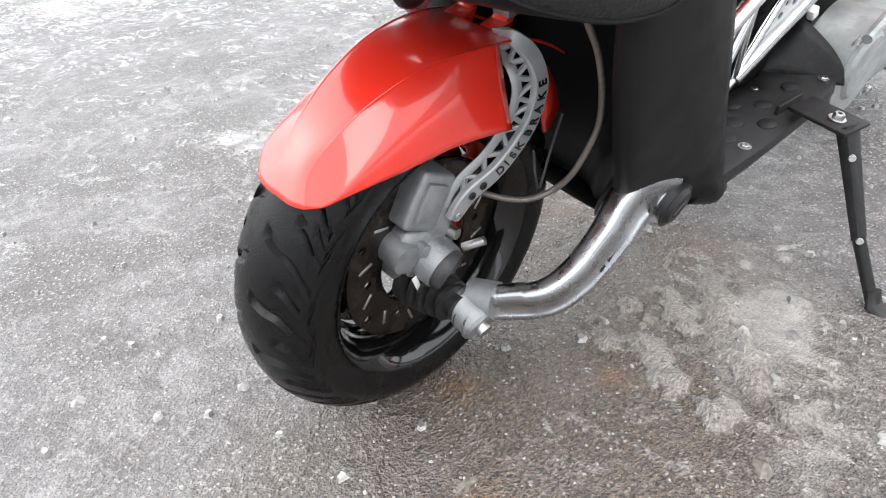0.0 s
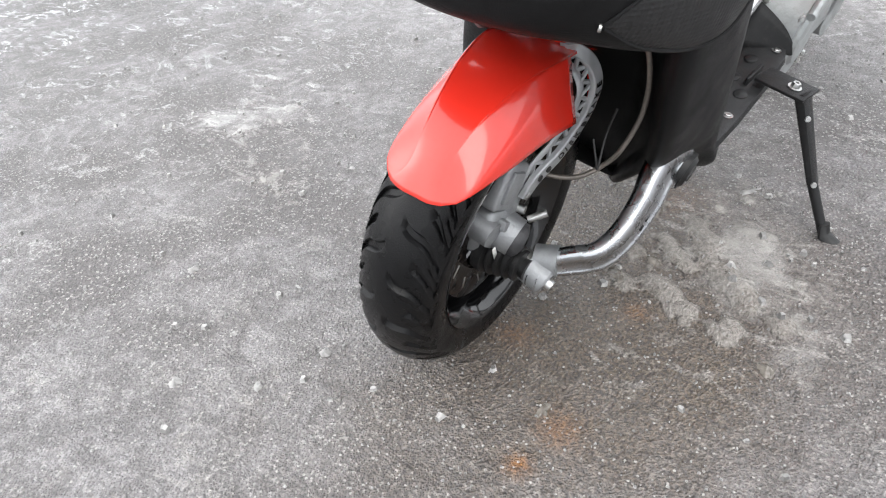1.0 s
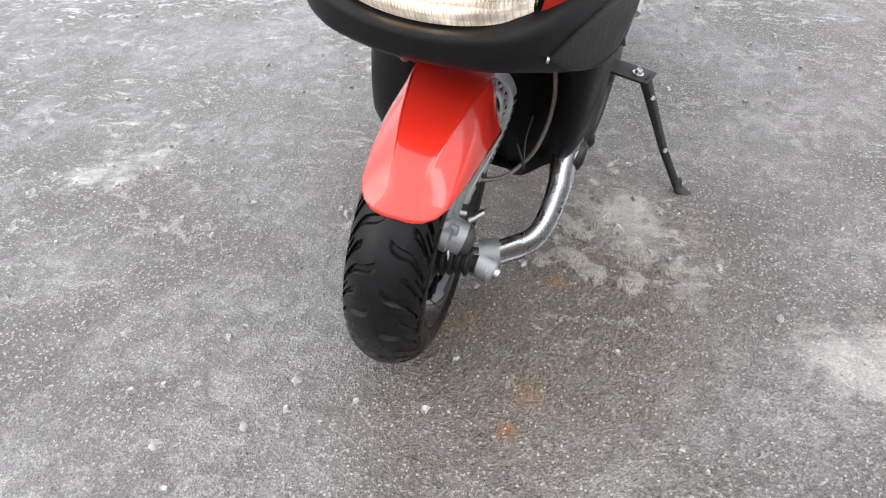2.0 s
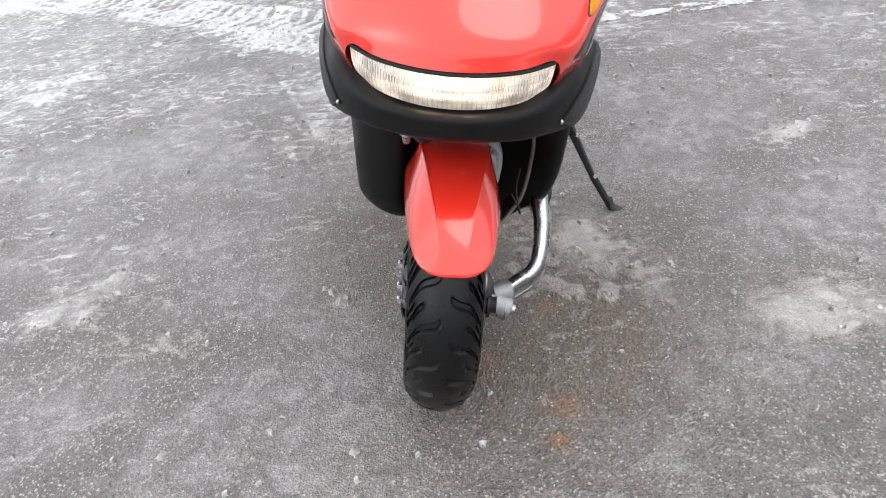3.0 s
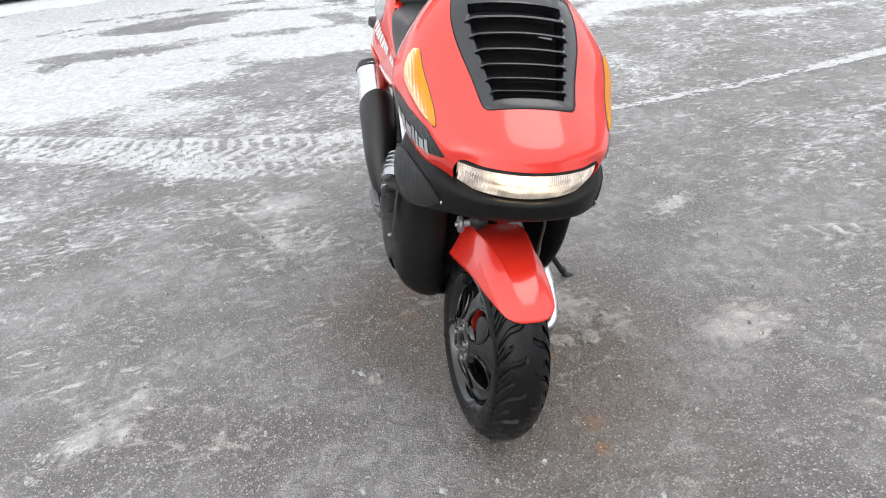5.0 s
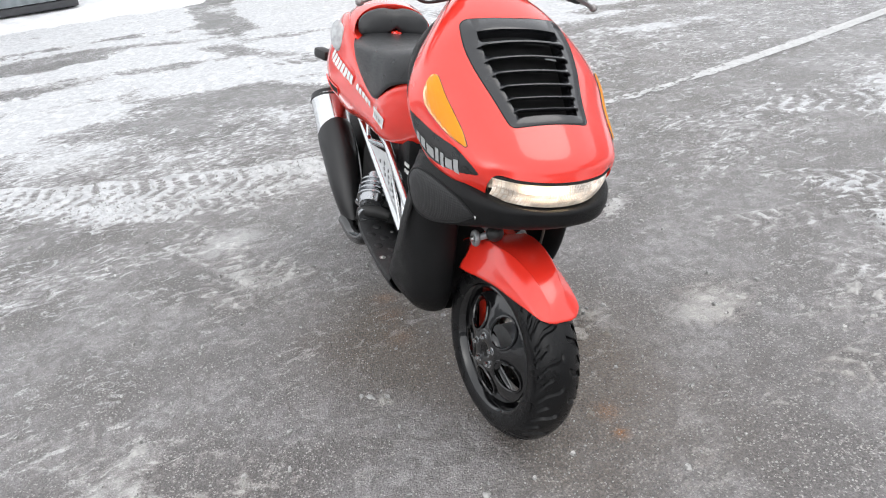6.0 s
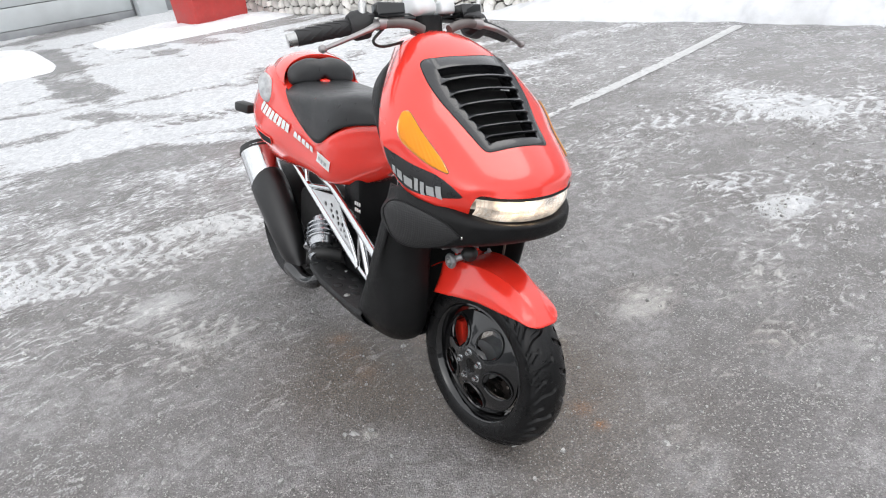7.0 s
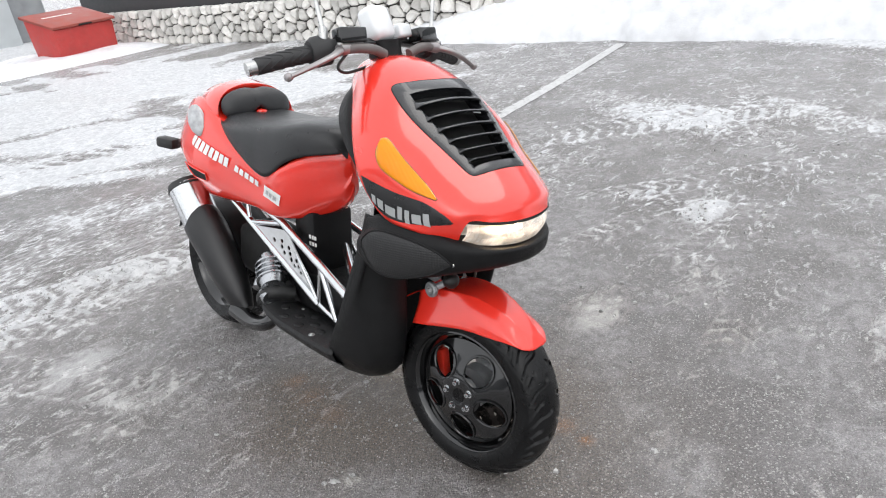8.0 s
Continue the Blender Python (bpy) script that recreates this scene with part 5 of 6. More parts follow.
# patches of packed snow and ice: middle x, y, half sizes, turn, strength
PATCHES = [(-0.42, 0.36, 0.19, 0.12, 35, 0.40), (-0.58, 0.29, 0.05, 0.03, 0, 0.5), (-0.14, 0.87, 0.10, 0.28, -5, 0.40), (-0.155, 1.735, 0.09, 0.15, 10, 0.95), (-0.95, 3.00, 0.24, 0.66, 70, 0.62), (-0.18, 3.25, 0.16, 0.55, 60, 0.46),
           (-0.83, 0.97, 0.05, 0.10, 20, 0.75), (-2.15, -0.55, 0.26, 1.1, -18, 0.50), (-3.1, 0.3, 0.35, 0.9, -40, 0.52), (-1.45, -1.2, 0.18, 0.45, 15, 0.42), (-1.02, -0.42, 0.14, 0.28, -20, 0.42), (-0.25, -0.94, 0.10, 0.16, 20, 0.38), (-0.10, -0.61, 0.05, 0.15, -10, 0.36),
           (-1.7, -2.2, 0.5, 0.7, 20, 0.55), (0.36, 0.30, 0.06, 0.18, 30, 0.3), (-0.28, 0.42, 0.05, 0.10, -30, 0.5), (0.06, 1.20, 0.12, 0.2, 0, 0.4), (-1.2, 1.9, 0.3, 0.5, 40, 0.35), (-2.7, 1.6, 0.5, 0.7, 30, 0.45), (-0.24, -0.2, 0.03, 0.02, 0, 0.7), (-3.8, 2.6, 0.5, 1.6, -25, 0.6), (0.64, 1.12, 0.03, 0.16, 8, 0.6)]


def snow_cover(x, y):
    """How far ice and snow cover the asphalt, 0 to 1, before the fine noise."""
    c = np.full_like(x, 0.10)
    for px, py, a, b, t, k in PATCHES:
        ct, st = math.cos(radians(t)), math.sin(radians(t))
        u, v = ((x - px) * ct + (y - py) * st) / a, (-(x - px) * st + (y - py) * ct) / b
        c = np.maximum(c, k * np.exp(-0.5 * (u * u + v * v) ** 1.3))
    far = np.clip((-x - 3.3 - 0.12 * y) / 0.8, 0, 1) * np.clip((4.2 - y) / 1.2, 0, 1)
    f = 0.84 + 0.26 * np.clip((-x - 4.7 - 0.3 * y) / 0.9, 0, 1)
    for px, py, a, b, t, k in BARE:
        ct, st = math.cos(radians(t)), math.sin(radians(t))
        u, v = ((x - px) * ct + (y - py) * st) / a, (-(x - px) * st + (y - py) * ct) / b
        f = f + (k - f) * np.exp(-0.5 * (u * u + v * v) ** 2)
    c = c + (np.maximum(f, 0.9 * c) - c) * far
    c = np.maximum(c, 0.34 * np.clip((-x - 1.4) / 1.2, 0, 1))
    c = np.maximum(c, 0.45 * np.clip((-y - 1.6) / 1.5, 0, 1))
    c = np.maximum(c, 1.2 * np.clip((y - 4.9 + 0.12 * x) / 0.35, 0, 1) * (x > -8))
    return c


# bare stretches in the snow at the back of the lot
BARE = [(-9.6, 0.38, 3.6, 0.26, -2.5, 0.02), (-10.2, 1.76, 2.0, 0.16, -1, 0.05), (-9.4, 3.45, 1.1, 0.50, 22, 0.04), (-15.3, 1.6, 0.9, 2.6, 0, 0.03), (-6.0, 0.45, 1.2, 0.13, 58, 0.12), (-5.35, -1.2, 0.20, 1.2, -8, 0.1), (-4.3, 2.2, 0.7, 0.8, 0, 0.35), (-6.6, -1.6, 0.35, 0.7, 0, 0.2), (-4.8, 0.6, 0.5, 0.3, 30, 0.3), (-7.0, 2.3, 0.8, 0.14, 8, 0.2), (-7.6, 4.0, 0.9, 0.25, 8, 0.1)]


def axis(lo, hi, step, far, grow=1.25):
    mid = list(np.arange(lo, hi + step / 2, step))
    left, right, d = [], [], step
    a, b = mid[0], mid[-1]
    while a > -far or b < far:
        d *= grow
        if a > -far:
            a -= d
            left.append(a)
        if b < far:
            b += d
            right.append(b)
    return np.array(left[::-1] + mid + right)


def far_axis(values, lo, hi, step):
    """Fills the wide steps of an axis between lo and hi."""
    return np.unique(np.concatenate([values[(values < lo) | (values > hi)], np.arange(lo, hi, step)]))


gx = far_axis(far_axis(axis(-3.6, 1.3, 0.021, 260, 1.12), -14.0, -3.62, 0.06), -1.1, 0.7, 0.009)
gy = far_axis(far_axis(axis(-2.2, 3.2, 0.021, 260, 1.12), 3.22, 5.6, 0.05), -0.8, 1.3, 0.009)
X, Y = np.meshgrid(gx, gy, indexing="ij")
near = (np.abs(X) < 20) & (np.abs(Y) < 20)
big, mid_n, streak = np.zeros_like(X), np.zeros_like(X), np.zeros_like(X)
big[near] = fbm(X[near], Y[near], 1.1, 3, 3.1)
mid_n[near] = fbm(X[near], Y[near], 6.0, 4, 9.2)
streak[near] = fbm(X[near] * 0.9 - Y[near] * 0.3, Y[near] * 3.5, 1.6, 3, 5.5)
lanes = np.zeros_like(X)
lanes[near] = fbm(X[near] * 2.0 - 0.25 * Y[near], Y[near] * 0.65, 0.9, 3, 12.4)
cover = snow_cover(X, Y) + 1.05 * lanes * np.clip((-X - 2.6) / 1.5, 0, 1) + 0.16 * big + 0.34 * mid_n * (0.5 + snow_cover(X, Y)) + 0.16 * streak * np.clip((-X - 1.5) / 1.5, 0, 1)

for px, py, a, b, t, k in ((-6.9, 2.35, 1.3, 0.50, 8, 1.25), (-5.1, 0.95, 0.55, 0.45, 40, 1.1), (-4.6, -0.3, 0.40, 0.60, 20, 0.78), (-7.8, 1.05, 0.8, 0.24, 5, 1.05), (-3.3, -1.2, 0.22, 0.6, -20, 0.66), (-3.75, 0.55, 0.12, 0.5, -50, 0.85), (-4.1, 1.35, 0.15, 0.55, -60, 0.8)):
    ct, st = math.cos(radians(t)), math.sin(radians(t))
    u, w = ((X - px) * ct + (Y - py) * st) / a, (-(X - px) * st + (Y - py) * ct) / b
    cover = np.maximum(cover, k * np.exp(-0.5 * (u * u + w * w) ** 1.6) * (1 + 0.25 * big + 0.25 * mid_n))
for px, py, a, b, t in ((-9.9, 2.25, 1.2, 0.28, 8), (-7.4, 0.35, 0.9, 0.16, 12), (-4.95, 1.80, 0.5, 0.16, 20), (-3.6, 0.1, 0.16, 0.8, -35), (-5.6, 0.1, 0.5, 0.14, 30), (-3.3, 1.2, 0.3, 0.2, 0)):
    ct, st = math.cos(radians(t)), math.sin(radians(t))
    u, w = ((X - px) * ct + (Y - py) * st) / a, (-(X - px) * st + (Y - py) * ct) / b
    cover = cover * (1 - 0.75 * np.exp(-0.5 * (u * u + w * w) ** 1.6))


def tyre_track(x, y, path, half, pitch):
    """Chevron prints of a car tyre along a curved line: strength 0 to 1."""
    line = smooth_path(np.array([(*p, 0) for p in path]), 60)[:, :2]
    out = np.zeros_like(x)
    box = (x > line[:, 0].min() - half) & (x < line[:, 0].max() + half) & (y > line[:, 1].min() - half) & (y < line[:, 1].max() + half)
    px, py = x[box], y[box]
    best, side, along, s0 = np.full(px.shape, 9.0), np.zeros_like(px), np.zeros_like(px), 0.0
    for p, q in zip(line, line[1:]):
        d = q - p
        n = math.hypot(*d)
        d = d / n
        t = np.clip((px - p[0]) * d[0] + (py - p[1]) * d[1], 0, n)
        rx, ry = px - p[0] - t * d[0], py - p[1] - t * d[1]
        r = np.hypot(rx, ry)
        m = r < best
        best[m], side[m], along[m] = r[m], (rx * d[1] - ry * d[0])[m], s0 + t[m]
        s0 += n
    w = side / half
    chev = np.sin(2 * math.pi * (along / pitch + 0.9 * np.abs(w)))
    rim = np.exp(-((np.abs(w) - 0.9) / 0.16) ** 2)
    fade = np.clip(along / 0.4, 0, 1) * np.clip((s0 - along) / 0.4, 0, 1)
    out[box] = (best < half * 1.2) * fade * np.clip(0.45 + 0.55 * chev * (np.abs(w) < 0.85) + 0.35 * rim, 0, 1) * np.clip((1.2 - np.abs(w)) / 0.25, 0, 1)
    return out


for path, half, pitch, k in (([(-3.4, -2.9), (-2.85, -1.80), (-2.45, -1.15), (-2.15, -0.40), (-2.0, 0.12), (-1.92, 0.9)], 0.17, 0.085, 0.66), ([(-3.0, -2.4), (-2.55, -1.5), (-2.1, -0.95), (-1.85, -0.35), (-1.75, 0.1)], 0.10, 0.07, 0.54),
                             ([(-1.9, -0.75), (-1.45, -0.52), (-1.0, -0.30), (-0.75, -0.22)], 0.11, 0.075, 0.56), ([(-1.6, 2.2), (-1.05, 2.75), (-0.7, 3.1), (-0.2, 3.5)], 0.20, 0.09, 0.62), ([(-0.25, 1.0), (-0.05, 1.35), (0.02, 1.8), (-0.1, 2.3)], 0.09, 0.08, 0.52), ([(0.40, 0.45), (0.28, 0.95), (0.33, 1.6)], 0.07, 0.06, 0.46), ([(-0.60, 0.9), (-0.38, 1.5), (-0.5, 2.2)], 0.08, 0.07, 0.50), ([(-0.8, 1.5), (-0.4, 1.95), (0.15, 2.6)], 0.10, 0.08, 0.50), ([(-0.75, -1.35), (-0.45, -0.95), (-0.12, -0.62), (0.0, -0.4)], 0.09, 0.07, 0.50), ([(-5.2, -2.2), (-4.7, -0.6), (-4.4, 0.6), (-4.3, 1.6)], 0.2, 0.12, 0.6)):
    cover = np.maximum(cover, cover * 0.6 + k * tyre_track(X, Y, path, half, pitch) * (0.85 + 0.5 * mid_n))
# brown damp round the wheel, with the scooter's dark reflection painted in
wet = np.clip(np.exp(-(((X + 0.08) / 0.44) ** 2 + ((Y - 0.30) / 0.30) ** 2)) * 1.2 + 0.9 * np.exp(-(((X + 0.5) / 0.5) ** 2 + ((Y + 0.1) / 0.28) ** 2)) + 0.2 * np.exp(-(((X - 0.25) / 0.3) ** 2 + ((Y + 0.1) / 0.3) ** 2)) + 0.30 * big, 0, 1)
soil = np.clip(1.25 * np.exp(-(((X + 0.0) / 1.5) ** 2 + ((Y - 0.1) / 1.3) ** 2)) + 0.25 * big, 0, 1)
# smooth sheets of dull ice, and a broken ridge of slush pushed up beside the stand
sheet = np.zeros_like(X)
for px, py, a, b, t, k in ((-0.115, 0.78, 0.065, 0.11, 5, 0.85), (-0.30, 0.345, 0.05, 0.035, 40, 0.5), (-0.40, 0.36, 0.075, 0.05, 35, 0.9), (-0.24, -0.92, 0.06, 0.10, 20, 0.7), (-0.19, 1.745, 0.05, 0.11, 10, 0.6), (-1.45, -0.44, 0.09, 0.13, 15, 0.8), (-1.02, -0.36, 0.06, 0.12, -10, 0.6), (-0.36, -0.83, 0.05, 0.06, 0, 0.5), (-0.20, 0.50, 0.05, 0.04, 30, 0.5)):
    ct, st = math.cos(radians(t)), math.sin(radians(t))
    u, w = ((X - px) * ct + (Y - py) * st) / a, (-(X - px) * st + (Y - py) * ct) / b
    sheet = np.maximum(sheet, k * np.exp(-0.5 * (u * u + w * w) ** 1.4))
ridge = np.zeros_like(X)
for path, half in (([(-0.46, 0.235, 0), (-0.40, 0.275, 0), (-0.34, 0.325, 0), (-0.30, 0.365, 0), (-0.255, 0.445, 0)], 0.018), ([(-0.30, 0.20, 0), (-0.26, 0.25, 0), (-0.21, 0.33, 0), (-0.20, 0.40, 0)], 0.020), ([(-0.25, 0.155, 0), (-0.215, 0.205, 0)], 0.014), ([(-0.36, 0.21, 0), (-0.31, 0.27, 0)], 0.016)):
    d2 = np.full_like(X, 9.0)
    for px, py, _ in smooth_path(path, 24):
        d2 = np.minimum(d2, (X - px) ** 2 + (Y - py) ** 2)
    ridge = np.maximum(ridge, np.exp(-d2 / (2 * half ** 2)))
rough_n = np.zeros_like(X)
spot = ridge > 0.02
rough_n[spot] = fbm(X[spot], Y[spot], 26.0, 3, 6.1)
ridge = np.clip(ridge * (0.8 + 1.5 * rough_n), 0, 1)
rust = np.zeros_like(X)
for px, py, r, k in ((0.18, 0.255, 0.016, 0.9), (0.10, 0.274, 0.030, 0.55), (-0.166, 0.254, 0.018, 0.6), (-0.70, -0.04, 0.035, 0.45), (-0.60, -0.06, 0.04, 0.25), (-0.47, -0.07, 0.04, 0.3), (-0.02, 0.12, 0.03, 0.4), (-0.50, 0.18, 0.06, 0.25)):
    rust = np.maximum(rust, k * np.exp(-(((X - px) ** 2 + (Y - py) ** 2) / r ** 2)) * (1 + 0.9 * mid_n))
chip = np.zeros_like(X)
close = (np.abs(X + 1.2) < 2.6) & (np.abs(Y - 0.4) < 2.8)
chip[close] = fbm(X[close], Y[close], 15.0, 2, 2.2)
Z = 0.0022 * mid_n + 0.0022 * np.clip(chip - 0.1, 0, 1) + 0.016 * np.clip((cover - 0.42) * 2.2, 0, 1) * (0.6 + 0.9 * mid_n) + 0.013 * np.clip(ridge * 1.6 - 0.45, 0, 1) + 0.003 * sheet
Z[(X ** 2 + Y ** 2 < 0.05) | ((X + 0.52) ** 2 + (Y - 0.44) ** 2 < 0.004)] *= 0.2
v = np.stack([X, Y, Z], -1).reshape(-1, 3)
nx, ny = X.shape
idx = np.arange(nx * ny).reshape(nx, ny)
quads = np.stack([idx[:-1, :-1], idx[1:, :-1], idx[1:, 1:], idx[:-1, 1:]], -1).reshape(-1, 4)
me = bpy.data.meshes.new("ground")
me.from_pydata(v.tolist(), [], quads.tolist())
for key, values in (("cover", cover), ("wet", wet), ("soil", soil), ("rust", rust), ("sheet", sheet), ("ridge", ridge)):
    a = me.attributes.new(key, "FLOAT", "POINT")
    a.data.foreach_set("value", values.reshape(-1).astype(np.float32))
me.polygons.foreach_set("use_smooth", [True] * len(me.polygons))
tagged(new("ground", me), "grey wet asphalt with frozen slush and grit", "ground", kind="structure")

ASPHALT = bpy.data.materials.new("icy_asphalt")
ASPHALT.use_nodes = True
an, al = ASPHALT.node_tree.nodes, ASPHALT.node_tree.links


def node(kind, **values):
    n = an.new(kind)
    for key, value in values.items():
        n.inputs[key].default_value = value
    return n


def maprange(src, a, b, c, d):
    n = node("ShaderNodeMapRange", **{"From Min": a, "From Max": b, "To Min": c, "To Max": d})
    al.new(src, n.inputs["Value"])
    return n.outputs[0]


def mixc(fac, a, b):
    n = an.new("ShaderNodeMix")
    n.data_type = "RGBA"
    for src, k in ((fac, "Factor"), (a, 6), (b, 7)):
        if hasattr(src, "links"):
            al.new(src, n.inputs[k])
        else:
            n.inputs[k].default_value = src if k == "Factor" else (*src, 1)
    return n.outputs[2]


def calc(op, a, b):
    n = an.new("ShaderNodeMath")
    n.operation = op
    for k, src in enumerate((a, b)):
        if hasattr(src, "links"):
            al.new(src, n.inputs[k])
        else:
            n.inputs[k].default_value = src
    return n.outputs[0]


tc = an.new("ShaderNodeTexCoord")


def tex(kind, scale, detail=6):
    n = an.new(kind)
    n.inputs["Scale"].default_value = scale
    if "Detail" in n.inputs and kind == "ShaderNodeTexNoise":
        n.inputs["Detail"].default_value = detail
    al.new(tc.outputs["Object"], n.inputs["Vector"])
    return n


att_c, att_w = an.new("ShaderNodeAttribute"), an.new("ShaderNodeAttribute")
att_c.attribute_name, att_w.attribute_name = "cover", "wet"
att_s, att_r = an.new("ShaderNodeAttribute"), an.new("ShaderNodeAttribute")
att_s.attribute_name, att_r.attribute_name = "soil", "rust"
fine, mids, wide = tex("ShaderNodeTexNoise", 150, 6), tex("ShaderNodeTexNoise", 17, 8), tex("ShaderNodeTexNoise", 2.6, 6)
mids.inputs["Distortion"].default_value = 1.1
stretch = an.new("ShaderNodeMapping")
stretch.inputs["Scale"].default_value = (1.0, 0.5, 1.0)
stretch.inputs["Rotation"].default_value = (0, 0, radians(14))
al.new(tc.outputs["Object"], stretch.inputs["Vector"])
swirl = an.new("ShaderNodeTexNoise")
swirl.inputs["Scale"].default_value, swirl.inputs["Detail"].default_value, swirl.inputs["Distortion"].default_value = 19, 6, 2.2
al.new(stretch.outputs[0], swirl.inputs["Vector"])
stones = tex("ShaderNodeTexVoronoi", 250)
crack = tex("ShaderNodeTexNoise", 7, 9)
crack.inputs["Distortion"].default_value = 0.8
# wet brown-grey stone and bitumen
base = mixc(maprange(fine.outputs["Fac"], 0.35, 0.65, 0, 1), (0.078, 0.070, 0.067), (0.160, 0.147, 0.142))
# palest stones: pale grit and wet glints, both put into the colour
base = mixc(maprange(stones.outputs["Color"], 0.80, 0.82, 0, 0.9), base, (0.40, 0.385, 0.36))
base = mixc(maprange(stones.outputs["Color"], 0.14, 0.12, 0, 0.6), base, (0.030, 0.029, 0.028))
# darker brown there: damp ground and the scooter's reflection, both in the colour
base = mixc(calc("MULTIPLY", att_w.outputs["Fac"], 0.85), base, mixc(maprange(fine.outputs["Fac"], 0.4, 0.6, 0, 1), (0.052, 0.037, 0.025), (0.155, 0.114, 0.076)))
# dull glaze of ice, thin frost in blotches, packed snow where cover is high
glaze = maprange(wide.outputs["Fac"], 0.40, 0.58, 0.08, 0.75)
base = mixc(calc("MULTIPLY", glaze, calc("SUBTRACT", 1.0, calc("MULTIPLY", att_w.outputs["Fac"], 0.75))), base, mixc(maprange(mids.outputs["Fac"], 0.4, 0.65, 0, 1), (0.184, 0.174, 0.174), (0.345, 0.331, 0.333)))
mask_src = calc("ADD", att_c.outputs["Fac"], calc("MULTIPLY", calc("SUBTRACT", swirl.outputs["Fac"], 0.5), maprange(att_c.outputs["Fac"], 0.40, 0.75, 1.25, 0.42)))
mask_src = calc("ADD", mask_src, calc("MULTIPLY", calc("SUBTRACT", mids.outputs["Fac"], 0.5), maprange(att_c.outputs["Fac"], 0.40, 0.75, 0.45, 0.20)))
mask_src = calc("ADD", mask_src, calc("MULTIPLY", calc("SUBTRACT", fine.outputs["Fac"], 0.5), maprange(att_c.outputs["Fac"], 0.40, 0.75, 0.25, 0.08)))
frost = maprange(mask_src, 0.25, 0.41, 0.0, 0.66)
ice = maprange(mask_src, 0.46, 0.62, 0.0, 0.95)
soil_f = calc("MULTIPLY", att_s.outputs["Fac"], 0.9)
base = mixc(frost, base, mixc(soil_f, (0.374, 0.361, 0.368), (0.235, 0.212, 0.195)))
base = mixc(ice, base, mixc(soil_f, mixc(maprange(mids.outputs["Fac"], 0.4, 0.62, 0, 1), (0.58, 0.59, 0.61), (0.80, 0.81, 0.83)), mixc(maprange(mids.outputs["Fac"], 0.4, 0.62, 0, 1), (0.22, 0.20, 0.175), (0.46, 0.43, 0.39))))
base = mixc(calc("MULTIPLY", att_r.outputs["Fac"], maprange(fine.outputs["Fac"], 0.35, 0.6, 0.3, 1.0)), base, (0.26, 0.115, 0.035))
# broken slush and dull ice sheets
att_p, att_q = an.new("ShaderNodeAttribute"), an.new("ShaderNodeAttribute")
att_p.attribute_name, att_q.attribute_name = "sheet", "ridge"
flake = tex("ShaderNodeTexNoise", 48, 4)
flake.inputs["Distortion"].default_value = 0.7
slush = maprange(calc("ADD", att_q.outputs["Fac"], calc("MULTIPLY", calc("SUBTRACT", flake.outputs["Fac"], 0.5), 0.9)), 0.26, 0.42, 0.0, 0.85)
base = mixc(slush, base, mixc(maprange(fine.outputs["Fac"], 0.35, 0.62, 0, 1), (0.25, 0.225, 0.200), (0.42, 0.390, 0.355)))
film_ice = maprange(calc("ADD", att_p.outputs["Fac"], calc("MULTIPLY", calc("SUBTRACT", mids.outputs["Fac"], 0.5), 1.1)), 0.25, 0.80, 0.0, 0.62)
base = mixc(film_ice, base, mixc(soil_f, (0.48, 0.485, 0.495), (0.36, 0.345, 0.325)))
# curled flecks of frost
curl = maprange(calc("ADD", swirl.outputs["Fac"], calc("MULTIPLY", fine.outputs["Fac"], 0.22)), 0.655, 0.715, 0.0, 1.0)
curl = calc("MULTIPLY", curl, maprange(crack.outputs["Fac"], 0.46, 0.56, 0.0, 1.0))
curl = calc("MULTIPLY", curl, maprange(fine.outputs["Fac"], 0.40, 0.55, 0.15, 1.0))
curl = calc("MULTIPLY", curl, maprange(att_c.outputs["Fac"], -0.05, 0.25, 0.45, 1.0))
curl = calc("MULTIPLY", curl, calc("SUBTRACT", 1.0, calc("MULTIPLY", att_s.outputs["Fac"], 0.65)))
base = mixc(curl, base, mixc(soil_f, (0.72, 0.73, 0.74), (0.46, 0.44, 0.41)))
lines = maprange(calc("ABSOLUTE", calc("SUBTRACT", crack.outputs["Fac"], 0.5), 0.0), 0.0, 0.006, 0.12, 0.0)
base = mixc(lines, base, (0.04, 0.04, 0.04))
# single stones: light and dark, with scattered bright grit that doubles as painted glints
grain, grit_glint = tex("ShaderNodeTexVoronoi", 340), tex("ShaderNodeTexVoronoi", 170)
bare = calc("SUBTRACT", 1.0, calc("MAXIMUM", calc("MULTIPLY", ice, 0.75), calc("MAXIMUM", calc("MULTIPLY", film_ice, 0.8), calc("MULTIPLY", slush, 0.9))))
speckle = an.new("ShaderNodeMix")
speckle.data_type, speckle.blend_type = "RGBA", "MULTIPLY"
al.new(bare, speckle.inputs["Factor"])
al.new(base, speckle.inputs[6])
al.new(maprange(grain.outputs["Color"], 0.15, 0.85, 0.76, 1.44), speckle.inputs[7])
base = mixc(calc("MULTIPLY", maprange(grit_glint.outputs["Color"], 0.80, 0.82, 0.0, 0.75), calc("MULTIPLY", bare, maprange(grit_glint.outputs["Distance"], 0.25, 0.42, 1.0, 0.0))), speckle.outputs[2], (0.56, 0.54, 0.51))
bs = an["Principled BSDF"]
al.new(base, bs.inputs["Base Color"])
al.new(maprange(fine.outputs["Fac"], 0.3, 0.7, 0.35, 0.65), bs.inputs["Roughness"])
al.new(maprange(mask_src, 0.2, 0.6, 1.0, 0.15), bs.inputs["Coat Weight"])
bs.inputs["Coat IOR"].default_value = 1.4
